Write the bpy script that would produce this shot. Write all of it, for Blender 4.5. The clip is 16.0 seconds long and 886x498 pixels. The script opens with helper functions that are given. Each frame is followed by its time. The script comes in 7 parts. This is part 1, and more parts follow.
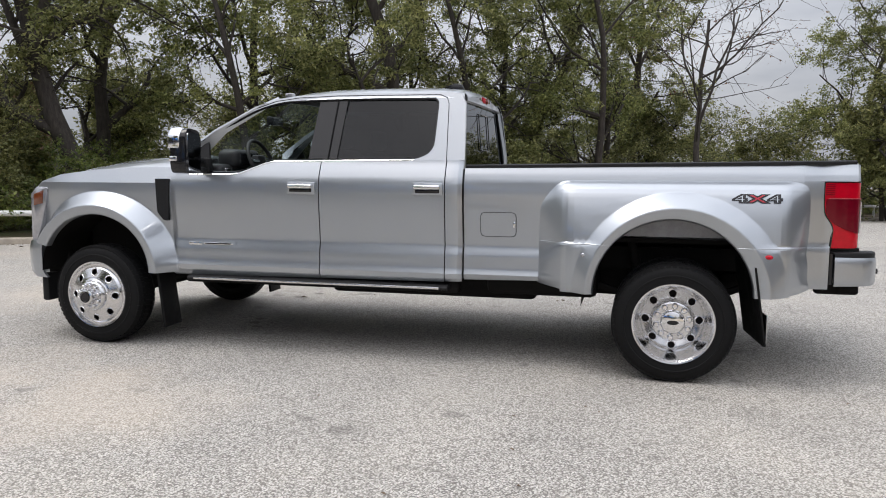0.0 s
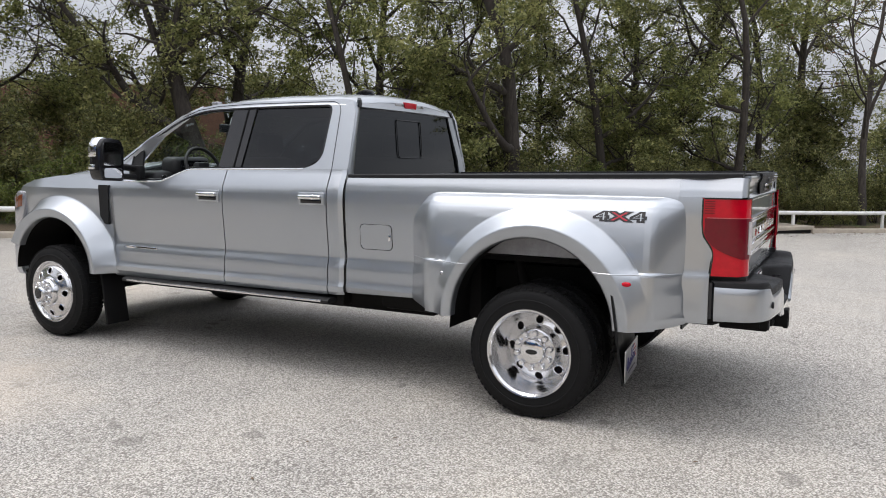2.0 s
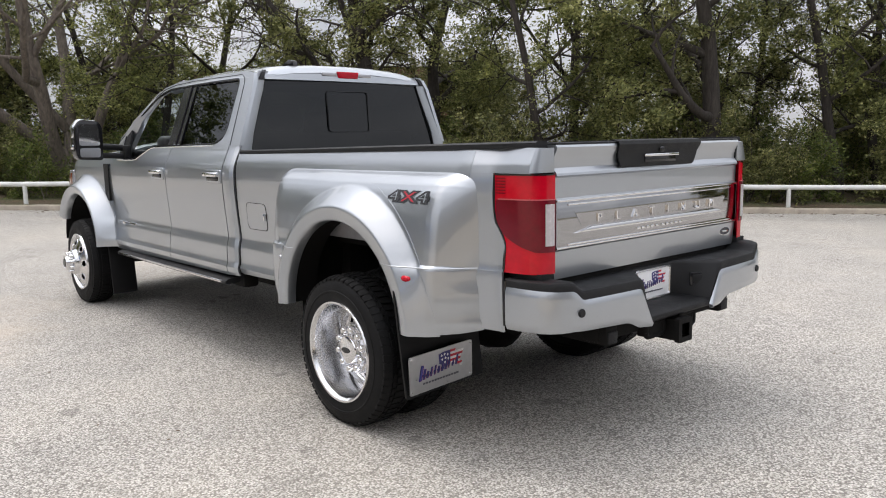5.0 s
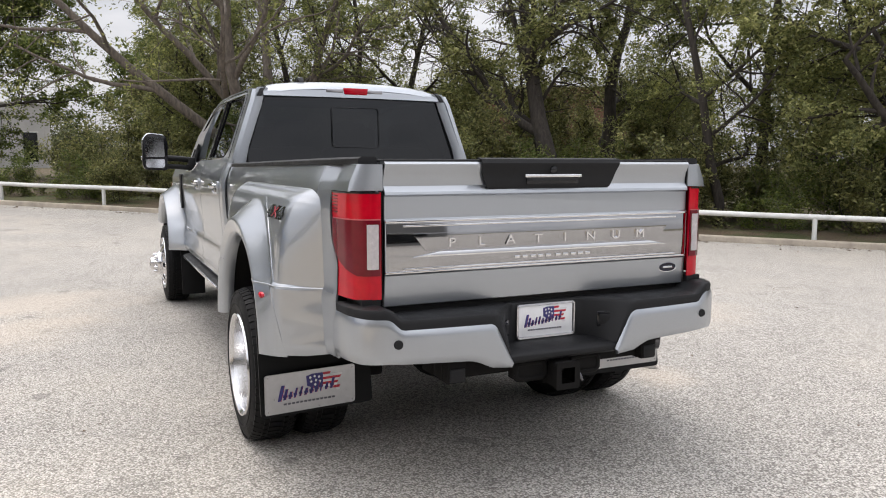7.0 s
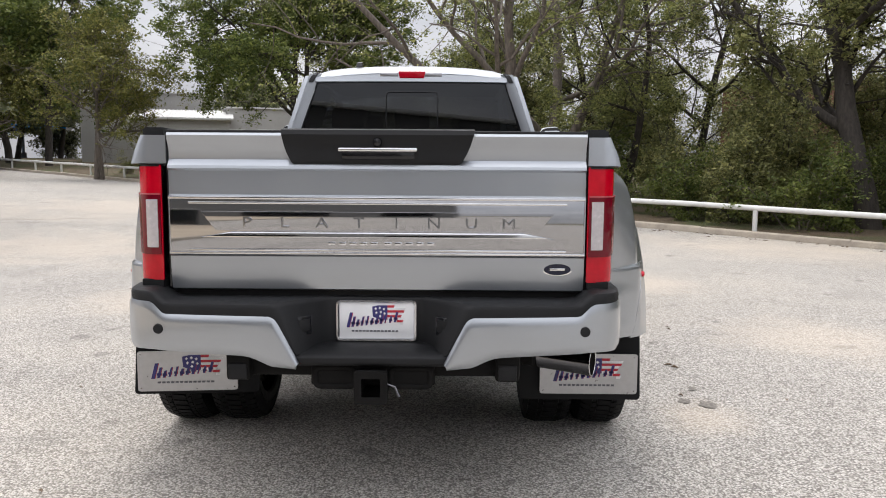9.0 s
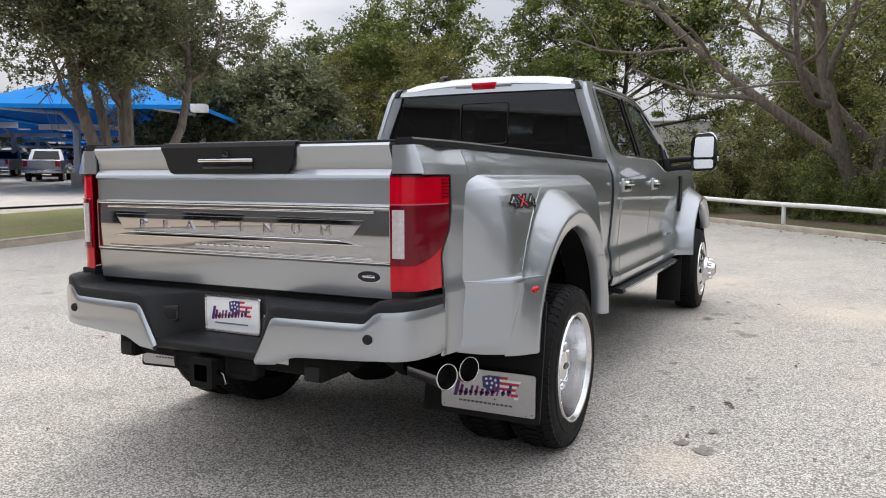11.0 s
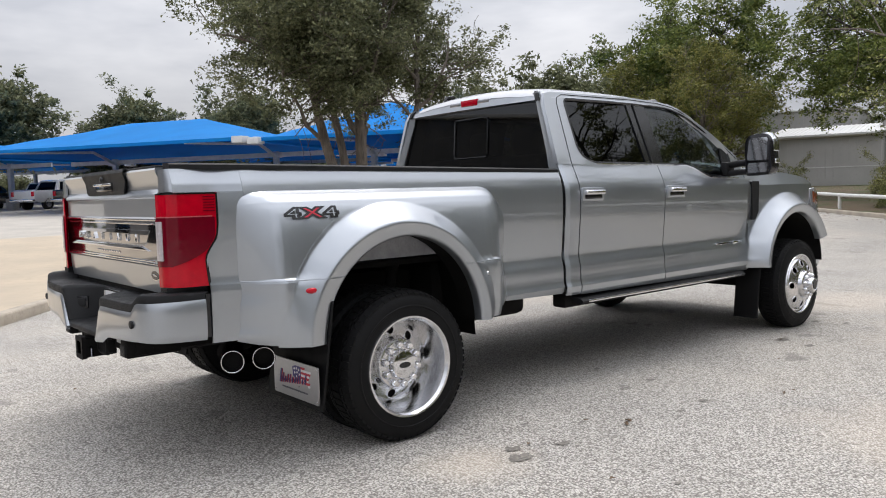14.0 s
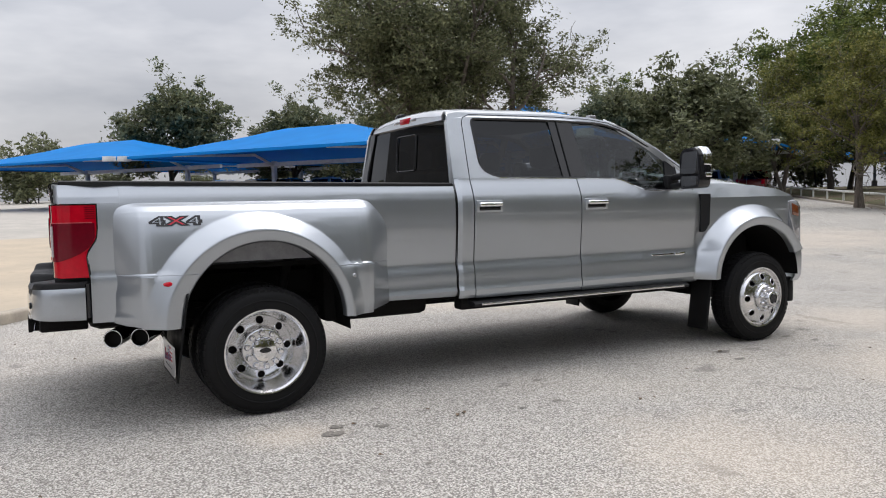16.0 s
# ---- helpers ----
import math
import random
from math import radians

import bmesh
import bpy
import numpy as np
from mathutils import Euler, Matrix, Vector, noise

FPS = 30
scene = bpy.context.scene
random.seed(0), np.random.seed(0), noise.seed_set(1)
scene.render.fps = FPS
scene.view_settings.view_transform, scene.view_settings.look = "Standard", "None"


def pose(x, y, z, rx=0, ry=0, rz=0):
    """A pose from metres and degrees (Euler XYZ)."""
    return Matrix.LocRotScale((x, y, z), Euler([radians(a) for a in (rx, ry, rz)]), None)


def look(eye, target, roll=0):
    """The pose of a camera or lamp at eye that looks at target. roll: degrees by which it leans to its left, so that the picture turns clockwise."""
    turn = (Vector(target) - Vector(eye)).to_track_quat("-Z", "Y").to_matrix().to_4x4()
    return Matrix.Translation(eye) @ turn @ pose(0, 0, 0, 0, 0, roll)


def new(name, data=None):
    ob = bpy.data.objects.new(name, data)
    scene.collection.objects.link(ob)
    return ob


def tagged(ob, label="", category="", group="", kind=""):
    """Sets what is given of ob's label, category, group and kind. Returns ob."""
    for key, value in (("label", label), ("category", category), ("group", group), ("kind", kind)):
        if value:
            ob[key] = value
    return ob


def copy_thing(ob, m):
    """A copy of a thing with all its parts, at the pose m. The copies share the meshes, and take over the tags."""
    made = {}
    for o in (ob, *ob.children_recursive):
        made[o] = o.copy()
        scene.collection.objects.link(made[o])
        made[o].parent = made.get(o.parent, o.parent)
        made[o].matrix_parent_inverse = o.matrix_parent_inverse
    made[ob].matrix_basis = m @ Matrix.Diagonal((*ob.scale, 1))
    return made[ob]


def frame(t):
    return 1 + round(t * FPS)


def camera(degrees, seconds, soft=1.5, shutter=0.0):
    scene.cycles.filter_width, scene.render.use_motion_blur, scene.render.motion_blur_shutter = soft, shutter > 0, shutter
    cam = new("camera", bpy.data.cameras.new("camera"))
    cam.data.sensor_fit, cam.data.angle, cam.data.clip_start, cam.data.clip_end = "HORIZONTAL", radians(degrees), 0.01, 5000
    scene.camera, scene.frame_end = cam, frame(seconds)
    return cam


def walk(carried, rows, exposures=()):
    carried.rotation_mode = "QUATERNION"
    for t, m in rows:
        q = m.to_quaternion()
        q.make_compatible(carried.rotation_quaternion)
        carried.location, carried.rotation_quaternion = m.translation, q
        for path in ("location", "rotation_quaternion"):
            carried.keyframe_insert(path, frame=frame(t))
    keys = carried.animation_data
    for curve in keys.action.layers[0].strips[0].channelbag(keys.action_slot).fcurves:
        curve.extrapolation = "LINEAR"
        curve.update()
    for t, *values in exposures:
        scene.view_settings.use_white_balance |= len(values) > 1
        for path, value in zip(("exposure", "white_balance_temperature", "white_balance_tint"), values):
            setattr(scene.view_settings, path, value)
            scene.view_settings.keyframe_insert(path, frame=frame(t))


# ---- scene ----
cam = camera(60.3, 16.0, 1.05)
PATH = [
    (0, (-0.231, -6.354, 1.432), (-0.729, -4.429, 1.218), 0.1),
    (0.5, (0.297, -6.198, 1.445), (-0.313, -4.306, 1.228), 0.3),
    (1, (0.756, -5.983, 1.488), (0.045, -4.128, 1.263), 0.3),
    (1.5, (1.219, -5.683, 1.51), (0.394, -3.875, 1.289), 0.3),
    (2, (1.666, -5.322, 1.525), (0.721, -3.573, 1.302), 0.2),
    (2.5, (2.001, -4.951, 1.504), (0.945, -3.267, 1.285), 0.3),
    (3, (2.35, -4.587, 1.5), (1.188, -2.975, 1.273), 0.0),
    (3.5, (2.57, -4.302, 1.49), (1.325, -2.756, 1.244), -0.1),
    (4, (2.799, -3.995, 1.486), (1.473, -2.52, 1.23), -0.5),
    (4.2, (2.905, -3.835, 1.493), (1.543, -2.396, 1.228), -0.9),
    (6.3, (3.794, -2.499, 1.464), (2.108, -1.45, 1.219), -0.0),
    (6.5, (3.863, -2.321, 1.458), (2.141, -1.331, 1.225), -0.1),
    (7, (4.011, -1.856, 1.46), (2.211, -1.014, 1.233), 0.1),
    (7.5, (4.054, -1.356, 1.425), (2.182, -0.688, 1.203), 0.4),
    (8, (4.111, -0.811, 1.402), (2.178, -0.352, 1.18), 0.5),
    (8.5, (4.067, -0.267, 1.37), (2.093, -0.037, 1.15), 0.5),
    (10.8, (3.662, 2.066, 1.327), (1.851, 1.241, 1.128), -0.1),
    (11, (3.594, 2.228, 1.337), (1.812, 1.339, 1.146), -0.0),
    (11.5, (3.433, 2.669, 1.336), (1.728, 1.638, 1.164), -0.0),
    (12, (3.208, 3.038, 1.308), (1.584, 1.881, 1.15), -0.2),
    (12.5, (3.002, 3.375, 1.302), (1.462, 2.107, 1.151), -0.5),
    (13, (2.812, 3.688, 1.305), (1.362, 2.318, 1.155), -1.1),
    (13.5, (2.603, 3.971, 1.304), (1.24, 2.515, 1.156), -1.6),
    (14, (2.411, 4.334, 1.307), (1.13, 2.806, 1.161), -1.6),
    (14.5, (2.174, 4.737, 1.319), (0.974, 3.143, 1.179), -1.5),
    (15, (1.882, 5.117, 1.342), (0.767, 3.462, 1.207), -1.2),
    (15.5, (1.575, 5.548, 1.357), (0.554, 3.834, 1.224), -1.1),
    (16, (1.203, 5.86, 1.343), (0.279, 4.092, 1.208), -1.0),
]
walk(cam, [(t, look(eye, target, roll)) for t, eye, target, roll in PATH], [(0, -0.2, 6550, 12), (2, -0.12, 6600, 12), (4, -0.03, 6650, 12), (7, 0.08, 6800, 13), (8.6, 0.08, 6800, 13), (11, 0.04, 6650, 12), (13, -0.05, 6640, 12), (16, -0.23, 6580, 12)])
SKY, ZENITH = 0.094, 2.9

# ---- world and light: an overcast midday ----
world = bpy.data.worlds.new("overcast_sky")
scene.world = world
world.use_nodes = True
wn, wl = world.node_tree.nodes, world.node_tree.links
wn.clear()
w_out = wn.new("ShaderNodeOutputWorld")
w_bg = wn.new("ShaderNodeBackground")
w_sky = wn.new("ShaderNodeTexSky")
w_sky.sky_type = "NISHITA"
w_sky.sun_disc = False
w_sky.sun_elevation = radians(48)
w_sky.sun_rotation = radians(200)
w_sky.air_density, w_sky.dust_density = 1.0, 3.0
w_co = wn.new("ShaderNodeTexCoord")
w_map = wn.new("ShaderNodeMapping")
w_map.inputs["Scale"].default_value = (2.2, 2.2, 7.0)
w_noise = wn.new("ShaderNodeTexNoise")
w_noise.inputs["Scale"].default_value = 1.3
w_noise.inputs["Detail"].default_value = 5.0
w_noise.inputs["Roughness"].default_value = 0.55
w_ramp = wn.new("ShaderNodeValToRGB")
w_ramp.color_ramp.elements[0].position = 0.36
w_ramp.color_ramp.elements[0].color = (5.6, 5.98, 6.65, 1)
w_ramp.color_ramp.elements[1].position = 0.64
w_ramp.color_ramp.elements[1].color = (8.85, 9.15, 9.65, 1)
w_mix = wn.new("ShaderNodeMix")
w_mix.data_type = "RGBA"
w_mix.inputs["Factor"].default_value = 0.9
wl.new(w_co.outputs["Generated"], w_map.inputs["Vector"])
wl.new(w_map.outputs["Vector"], w_noise.inputs["Vector"])
wl.new(w_noise.outputs["Fac"], w_ramp.inputs["Fac"])
wl.new(w_sky.outputs["Color"], w_mix.inputs["A"])
wl.new(w_ramp.outputs["Color"], w_mix.inputs["B"])
w_sep = wn.new("ShaderNodeSeparateXYZ")
w_up = wn.new("ShaderNodeMapRange")
w_up.inputs["From Min"].default_value, w_up.inputs["From Max"].default_value = 0.0, 1.0
w_up.inputs["To Min"].default_value, w_up.inputs["To Max"].default_value = 0.72, ZENITH
w_mul = wn.new("ShaderNodeMix")
w_mul.data_type, w_mul.blend_type = "RGBA", "MULTIPLY"
w_mul.inputs["Factor"].default_value = 1.0
wl.new(w_co.outputs["Generated"], w_sep.inputs["Vector"])
wl.new(w_sep.outputs["Z"], w_up.inputs["Value"])
wl.new(w_mix.outputs["Result"], w_mul.inputs["A"])
wl.new(w_up.outputs["Result"], w_mul.inputs["B"])
wl.new(w_mul.outputs["Result"], w_bg.inputs["Color"])
w_bg.inputs["Strength"].default_value = SKY
wl.new(w_bg.outputs["Background"], w_out.inputs["Surface"])

sun_data = bpy.data.lights.new("sun", "SUN")
sun_data.energy = 1.4
sun_data.angle = radians(28)
sun_data.color = (1.0, 0.97, 0.92)
sun = new("sun", sun_data)
sun.matrix_world = look((0, 0, 30), (12, 3, 0))


# ---- mesh helpers ----
def mesh_of(name, verts, faces, sharp=38):
    me = bpy.data.meshes.new(name)
    me.from_pydata([tuple(v) for v in verts], [], [tuple(f) for f in faces])
    me.validate()
    me.polygons.foreach_set("use_smooth", [True] * len(me.polygons))
    if sharp < 180:
        me.set_sharp_from_angle(angle=radians(sharp))
    return me


def thick_geo(verts, faces, t):
    """A sheet given thickness t, half to each side, closed round its rim."""
    bm = bmesh.new()
    vs = [bm.verts.new(v) for v in verts]
    for f in faces:
        if len(set(f)) > 2:
            try:
                bm.faces.new([vs[i] for i in dict.fromkeys(f)])
            except ValueError:
                pass
    bm.normal_update()
    bm.verts.index_update()
    n = len(vs)
    out = [tuple(v.co + v.normal * t / 2) for v in vs] + [tuple(v.co - v.normal * t / 2) for v in vs]
    fs = [[v.index for v in f.verts] for f in bm.faces]
    res = fs + [[i + n for i in reversed(f)] for f in fs]
    for e in bm.edges:
        if len(e.link_loops) == 1:
            lp = e.link_loops[0]
            a, b = lp.vert.index, lp.link_loop_next.vert.index
            res.append([b, a, a + n, b + n])
    bm.free()
    return out, res


def obj(name, verts, faces, mat, parent=None, label="", sharp=38, solid=0.0, bevel=0.0):
    if solid:
        verts, faces = thick_geo(verts, faces, solid)
    ob = new(name, mesh_of(name, verts, faces, sharp))
    ob.data.materials.append(mat)
    ob.parent = parent
    if bevel:
        m = ob.modifiers.new("edge", "BEVEL")
        m.width, m.segments, m.limit_method, m.angle_limit = bevel, 2, "ANGLE", radians(40)
    if label:
        ob["label"] = label
    return ob


def part(name, bm, material, parent, label="", sharp=38):
    bmesh.ops.recalc_face_normals(bm, faces=bm.faces)
    me = bpy.data.meshes.new(name)
    bm.to_mesh(me)
    bm.free()
    me.polygons.foreach_set("use_smooth", [True] * len(me.polygons))
    me.set_sharp_from_angle(angle=radians(sharp))
    me.materials.append(material)
    ob = new(name, me)
    ob.parent = parent
    if label:
        ob["label"] = label
    return ob


def empty(name, m=None, **tags):
    ob = new(name)
    ob.empty_display_size = 0.2
    if m is not None:
        ob.matrix_basis = m
    return tagged(ob, **tags)


def box_bm(lo, hi, bevel=0.0, seg=2, bm=None):
    bm = bm or bmesh.new()
    c = [(a + b) / 2 for a, b in zip(lo, hi)]
    s = [b - a for a, b in zip(lo, hi)]
    m = Matrix.Translation(c) @ Matrix.Diagonal((*s, 1))
    made = bmesh.ops.create_cube(bm, size=1, matrix=m)
    if bevel:
        edges = list({e for v in made["verts"] for e in v.link_edges})
        bmesh.ops.bevel(bm, geom=edges, offset=bevel, segments=seg, affect="EDGES", profile=0.5, clamp_overlap=True)
    return bm


def prism_bm(poly, axis, a, b, bevel=0.0, seg=2, bm=None, holes=()):
    """A flat outline, extruded from a to b along an axis. The outline's two numbers are the other two axes in order."""
    bm = bm or bmesh.new()

    def at(p, d):
        return {"x": (d, p[0], p[1]), "y": (p[0], d, p[1]), "z": (p[0], p[1], d)}[axis]
    loops = [poly, *holes]
    edges = []
    verts = []
    for lp in loops:
        vs = [bm.verts.new(at(p, a)) for p in lp]
        verts += vs
        edges += [bm.edges.new((vs[i], vs[(i + 1) % len(vs)])) for i in range(len(vs))]
    if holes:
        faces = [g for g in bmesh.ops.triangle_fill(bm, edges=edges, use_beauty=True)["geom"] if isinstance(g, bmesh.types.BMFace)]
    else:
        faces = [bm.faces.new(verts)]
    ext = bmesh.ops.extrude_face_region(bm, geom=faces, use_keep_orig=True)
    d = {"x": (b - a, 0, 0), "y": (0, b - a, 0), "z": (0, 0, b - a)}[axis]
    bmesh.ops.translate(bm, vec=d, verts=[g for g in ext["geom"] if isinstance(g, bmesh.types.BMVert)])
    if bevel:
        bmesh.ops.recalc_face_normals(bm, faces=bm.faces)
        bmesh.ops.bevel(bm, geom=[e for e in bm.edges if len(e.link_faces) == 2 and e.calc_face_angle(0) > 0.6],
                        offset=bevel, segments=seg, affect="EDGES", profile=0.5, clamp_overlap=True)
    return bm


def loft(rings, closed=True, cap=True):
    n = len(rings[0])
    verts = [p for r in rings for p in r]
    faces = []
    for i in range(len(rings) - 1):
        for j in range(n if closed else n - 1):
            k = (j + 1) % n
            faces.append((i * n + j, i * n + k, (i + 1) * n + k, (i + 1) * n + j))
    if cap and closed:
        faces.append(tuple(reversed(range(n))))
        faces.append(tuple(range((len(rings) - 1) * n, len(rings) * n)))
    return verts, faces


def tube_geo(points, radii, n=8, cap=True):
    """A tube along points."""
    if not hasattr(radii, "__len__"):
        radii = [radii] * len(points)
    pts = [Vector(p) for p in points]
    rings, up = [], None
    for i, p in enumerate(pts):
        d = (pts[min(i + 1, len(pts) - 1)] - pts[max(i - 1, 0)]).normalized()
        if up is None:
            up = d.orthogonal().normalized()
        up = (up - d * up.dot(d)).normalized()
        side = d.cross(up)
        rings.append([p + (up * math.cos(2 * math.pi * k / n) + side * math.sin(2 * math.pi * k / n)) * radii[i] for k in range(n)])
    return loft(rings, True, cap)


def tube(name, points, radii, mat, parent=None, label="", n=10):
    v, f = tube_geo(points, radii, n)
    return obj(name, v, f, mat, parent, label, 50)


def turned_geo(profile, n=40, axis="y"):
    """A solid of revolution from (radius, along) pairs."""
    rings = []
    for r, h in profile:
        ring = []
        for k in range(n):
            a = 2 * math.pi * k / n
            c, s = r * math.cos(a), r * math.sin(a)
            ring.append({"y": (c, h, s), "z": (c, s, h), "x": (h, c, s)}[axis])
        rings.append(ring)
    return loft(rings, True, False)


def merge_geo(*geos):
    verts, faces = [], []
    for v, f in geos:
        o = len(verts)
        verts += list(v)
        faces += [tuple(i + o for i in q) for q in f]
    return verts, faces


def lerp_table(table):
    """A function that runs straight between the pairs of a table."""
    xs = [a for a, _ in table]
    ys = [b for _, b in table]
    return lambda x: float(np.interp(x, xs, ys))


def smooth(a, b, x):
    t = min(max((x - a) / (b - a), 0.0), 1.0)
    return t * t * (3 - 2 * t)


def columns(us, lo, hi, rows, place):
    """A skin of columns: at each u it runs from lo(u) to hi(u), with edges along the heights in rows."""
    verts, faces, n = [], [], len(rows)
    for u in us:
        a, b = lo(u), hi(u)
        for z in rows:
            z = min(max(z, a), b)
            verts.append(place(u, z))
    for i in range(len(us) - 1):
        for j in range(n - 1):
            q = [i * n + j, (i + 1) * n + j, (i + 1) * n + j + 1, i * n + j + 1]
            keep = []
            for k in q:
                if not any((Vector(verts[k]) - Vector(verts[m])).length < 1e-5 for m in keep):
                    keep.append(k)
            if len(keep) > 2:
                faces.append(tuple(keep))
    return verts, faces


def text_geo(words, size, depth, spacing=1.0, shear=0.0, bold=0.0):
    """Letters in the x-y plane, centred, as vertices and faces."""
    cu = bpy.data.curves.new("letters", "FONT")
    cu.body, cu.size, cu.extrude, cu.space_character, cu.shear = words, size, depth, spacing, shear
    cu.align_x, cu.align_y = "CENTER", "CENTER"
    cu.resolution_u = 3
    cu.offset = bold
    ob = bpy.data.objects.new("letters", cu)
    me = ob.to_mesh()
    v = [tuple(p.co) for p in me.vertices]
    f = [tuple(p.vertices) for p in me.polygons]
    ob.to_mesh_clear()
    bpy.data.objects.remove(ob)
    bpy.data.curves.remove(cu)
    return v, f


# ---- materials ----
def material(name):
    m = bpy.data.materials.new(name)
    m.use_nodes = True
    nt = m.node_tree
    return m, nt.nodes, nt.links, nt.nodes["Principled BSDF"]


def noise_node(nodes, links, scale, detail=4.0, rough=0.55, coords="Object", stretch=None):
    co = nodes.new("ShaderNodeTexCoord")
    tx = nodes.new("ShaderNodeTexNoise")
    tx.inputs["Scale"].default_value = scale
    tx.inputs["Detail"].default_value = detail
    tx.inputs["Roughness"].default_value = rough
    src = co.outputs[coords]
    if stretch:
        mp = nodes.new("ShaderNodeMapping")
        mp.inputs["Scale"].default_value = stretch
        links.new(src, mp.inputs["Vector"])
        src = mp.outputs["Vector"]
    links.new(src, tx.inputs["Vector"])
    return tx


def ramp_node(nodes, links, src, stops):
    r = nodes.new("ShaderNodeValToRGB")
    els = r.color_ramp.elements
    while len(els) < len(stops):
        els.new(0.5)
    for e, (p, c) in zip(els, stops):
        e.position, e.color = p, (*c, 1)
    links.new(src, r.inputs["Fac"])
    return r


def bump_node(nodes, links, bsdf, src, strength, dist):
    b = nodes.new("ShaderNodeBump")
    b.inputs["Strength"].default_value = strength
    b.inputs["Distance"].default_value = dist
    links.new(src, b.inputs["Height"])
    links.new(b.outputs["Normal"], bsdf.inputs["Normal"])
    return b


def mixed(nodes, links, a, b, fac, mode="MIX"):
    m = nodes.new("ShaderNodeMix")
    m.data_type, m.blend_type = "RGBA", mode
    for key, v in (("A", a), ("B", b), ("Factor", fac)):
        if isinstance(v, (int, float)):
            m.inputs[key].default_value = v
        elif isinstance(v, tuple):
            m.inputs[key].default_value = (*v, 1)
        else:
            links.new(v, m.inputs[key])
    return m.outputs["Result"]


def surface(name, color, rough=0.5, metal=0.0, vary=0.12, scale=8.0, bump=0.0, bump_scale=60.0, coat=0.0, spec=0.5, coords="Object"):
    """A worn surface: two scales of tone, and some relief."""
    m, n, l, b = material(name)
    t1 = noise_node(n, l, scale, 4, coords=coords)
    t2 = noise_node(n, l, scale * 9, 3, coords=coords)
    lo = tuple(c * (1 - vary) for c in color)
    hi = tuple(min(c * (1 + vary), 1) for c in color)
    base = ramp_node(n, l, t1.outputs["Fac"], [(0.3, lo), (0.7, hi)])
    out = mixed(n, l, base.outputs["Color"], tuple(c * (1 - vary * 1.3) for c in color), ramp_node(n, l, t2.outputs["Fac"], [(0.52, (0, 0, 0)), (0.75, (0.6, 0.6, 0.6))]).outputs["Color"])
    l.new(out, b.inputs["Base Color"])
    rr = ramp_node(n, l, t1.outputs["Fac"], [(0.3, (rough * 0.85,) * 3), (0.7, (min(rough * 1.15, 1),) * 3)])
    l.new(rr.outputs["Color"], b.inputs["Roughness"])
    b.inputs["Metallic"].default_value = metal
    b.inputs["Specular IOR Level"].default_value = spec
    b.inputs["Coat Weight"].default_value = coat
    b.inputs["Coat Roughness"].default_value = 0.04
    if bump:
        bump_node(n, l, b, noise_node(n, l, bump_scale, 3, coords=coords).outputs["Fac"], bump, 0.004)
    return m


def glass(name, tint, rough=0.0, gloss=0.05):
    """A pane: tinted see-through with real gloss."""
    m = bpy.data.materials.new(name)
    m.use_nodes = True
    n, l = m.node_tree.nodes, m.node_tree.links
    n.clear()
    out = n.new("ShaderNodeOutputMaterial")
    tr = n.new("ShaderNodeBsdfTransparent")
    tr.inputs["Color"].default_value = (*tint, 1)
    gl = n.new("ShaderNodeBsdfGlossy")
    gl.inputs["Roughness"].default_value = rough
    gl.inputs["Color"].default_value = (0.95, 0.97, 1, 1)
    lw = n.new("ShaderNodeLayerWeight")
    lw.inputs["Blend"].default_value = 0.5
    pw = n.new("ShaderNodeMath")
    pw.operation, pw.inputs[1].default_value = "POWER", 5.0
    l.new(lw.outputs["Facing"], pw.inputs[0])
    fr = n.new("ShaderNodeMath")
    fr.operation = "MULTIPLY_ADD"
    fr.inputs[1].default_value, fr.inputs[2].default_value = 0.9, gloss
    l.new(pw.outputs["Value"], fr.inputs[0])
    mx = n.new("ShaderNodeMixShader")
    l.new(fr.outputs["Value"], mx.inputs["Fac"])
    l.new(tr.outputs["BSDF"], mx.inputs[1])
    l.new(gl.outputs["BSDF"], mx.inputs[2])
    l.new(mx.outputs["Shader"], out.inputs["Surface"])
    return m


def car_paint(name, color):
    m, n, l, b = material(name)
    fl = noise_node(n, l, 900, 1)
    dirt = noise_node(n, l, 3.0, 5)
    tone = ramp_node(n, l, dirt.outputs["Fac"], [(0.3, tuple(c * 0.95 for c in color)), (0.7, color)])
    out = mixed(n, l, tone.outputs["Color"], tuple(c * 0.8 for c in color), ramp_node(n, l, fl.outputs["Fac"], [(0.45, (0, 0, 0)), (0.7, (0.7, 0.7, 0.7))]).outputs["Color"])
    l.new(out, b.inputs["Base Color"])
    b.inputs["Metallic"].default_value = 0.88
    rr = ramp_node(n, l, dirt.outputs["Fac"], [(0.35, (0.34,) * 3), (0.7, (0.39,) * 3)])
    l.new(rr.outputs["Color"], b.inputs["Roughness"])
    b.inputs["Coat Weight"].default_value = 1.0
    b.inputs["Coat Roughness"].default_value = 0.02
    b.inputs["Coat IOR"].default_value = 1.8
    return m


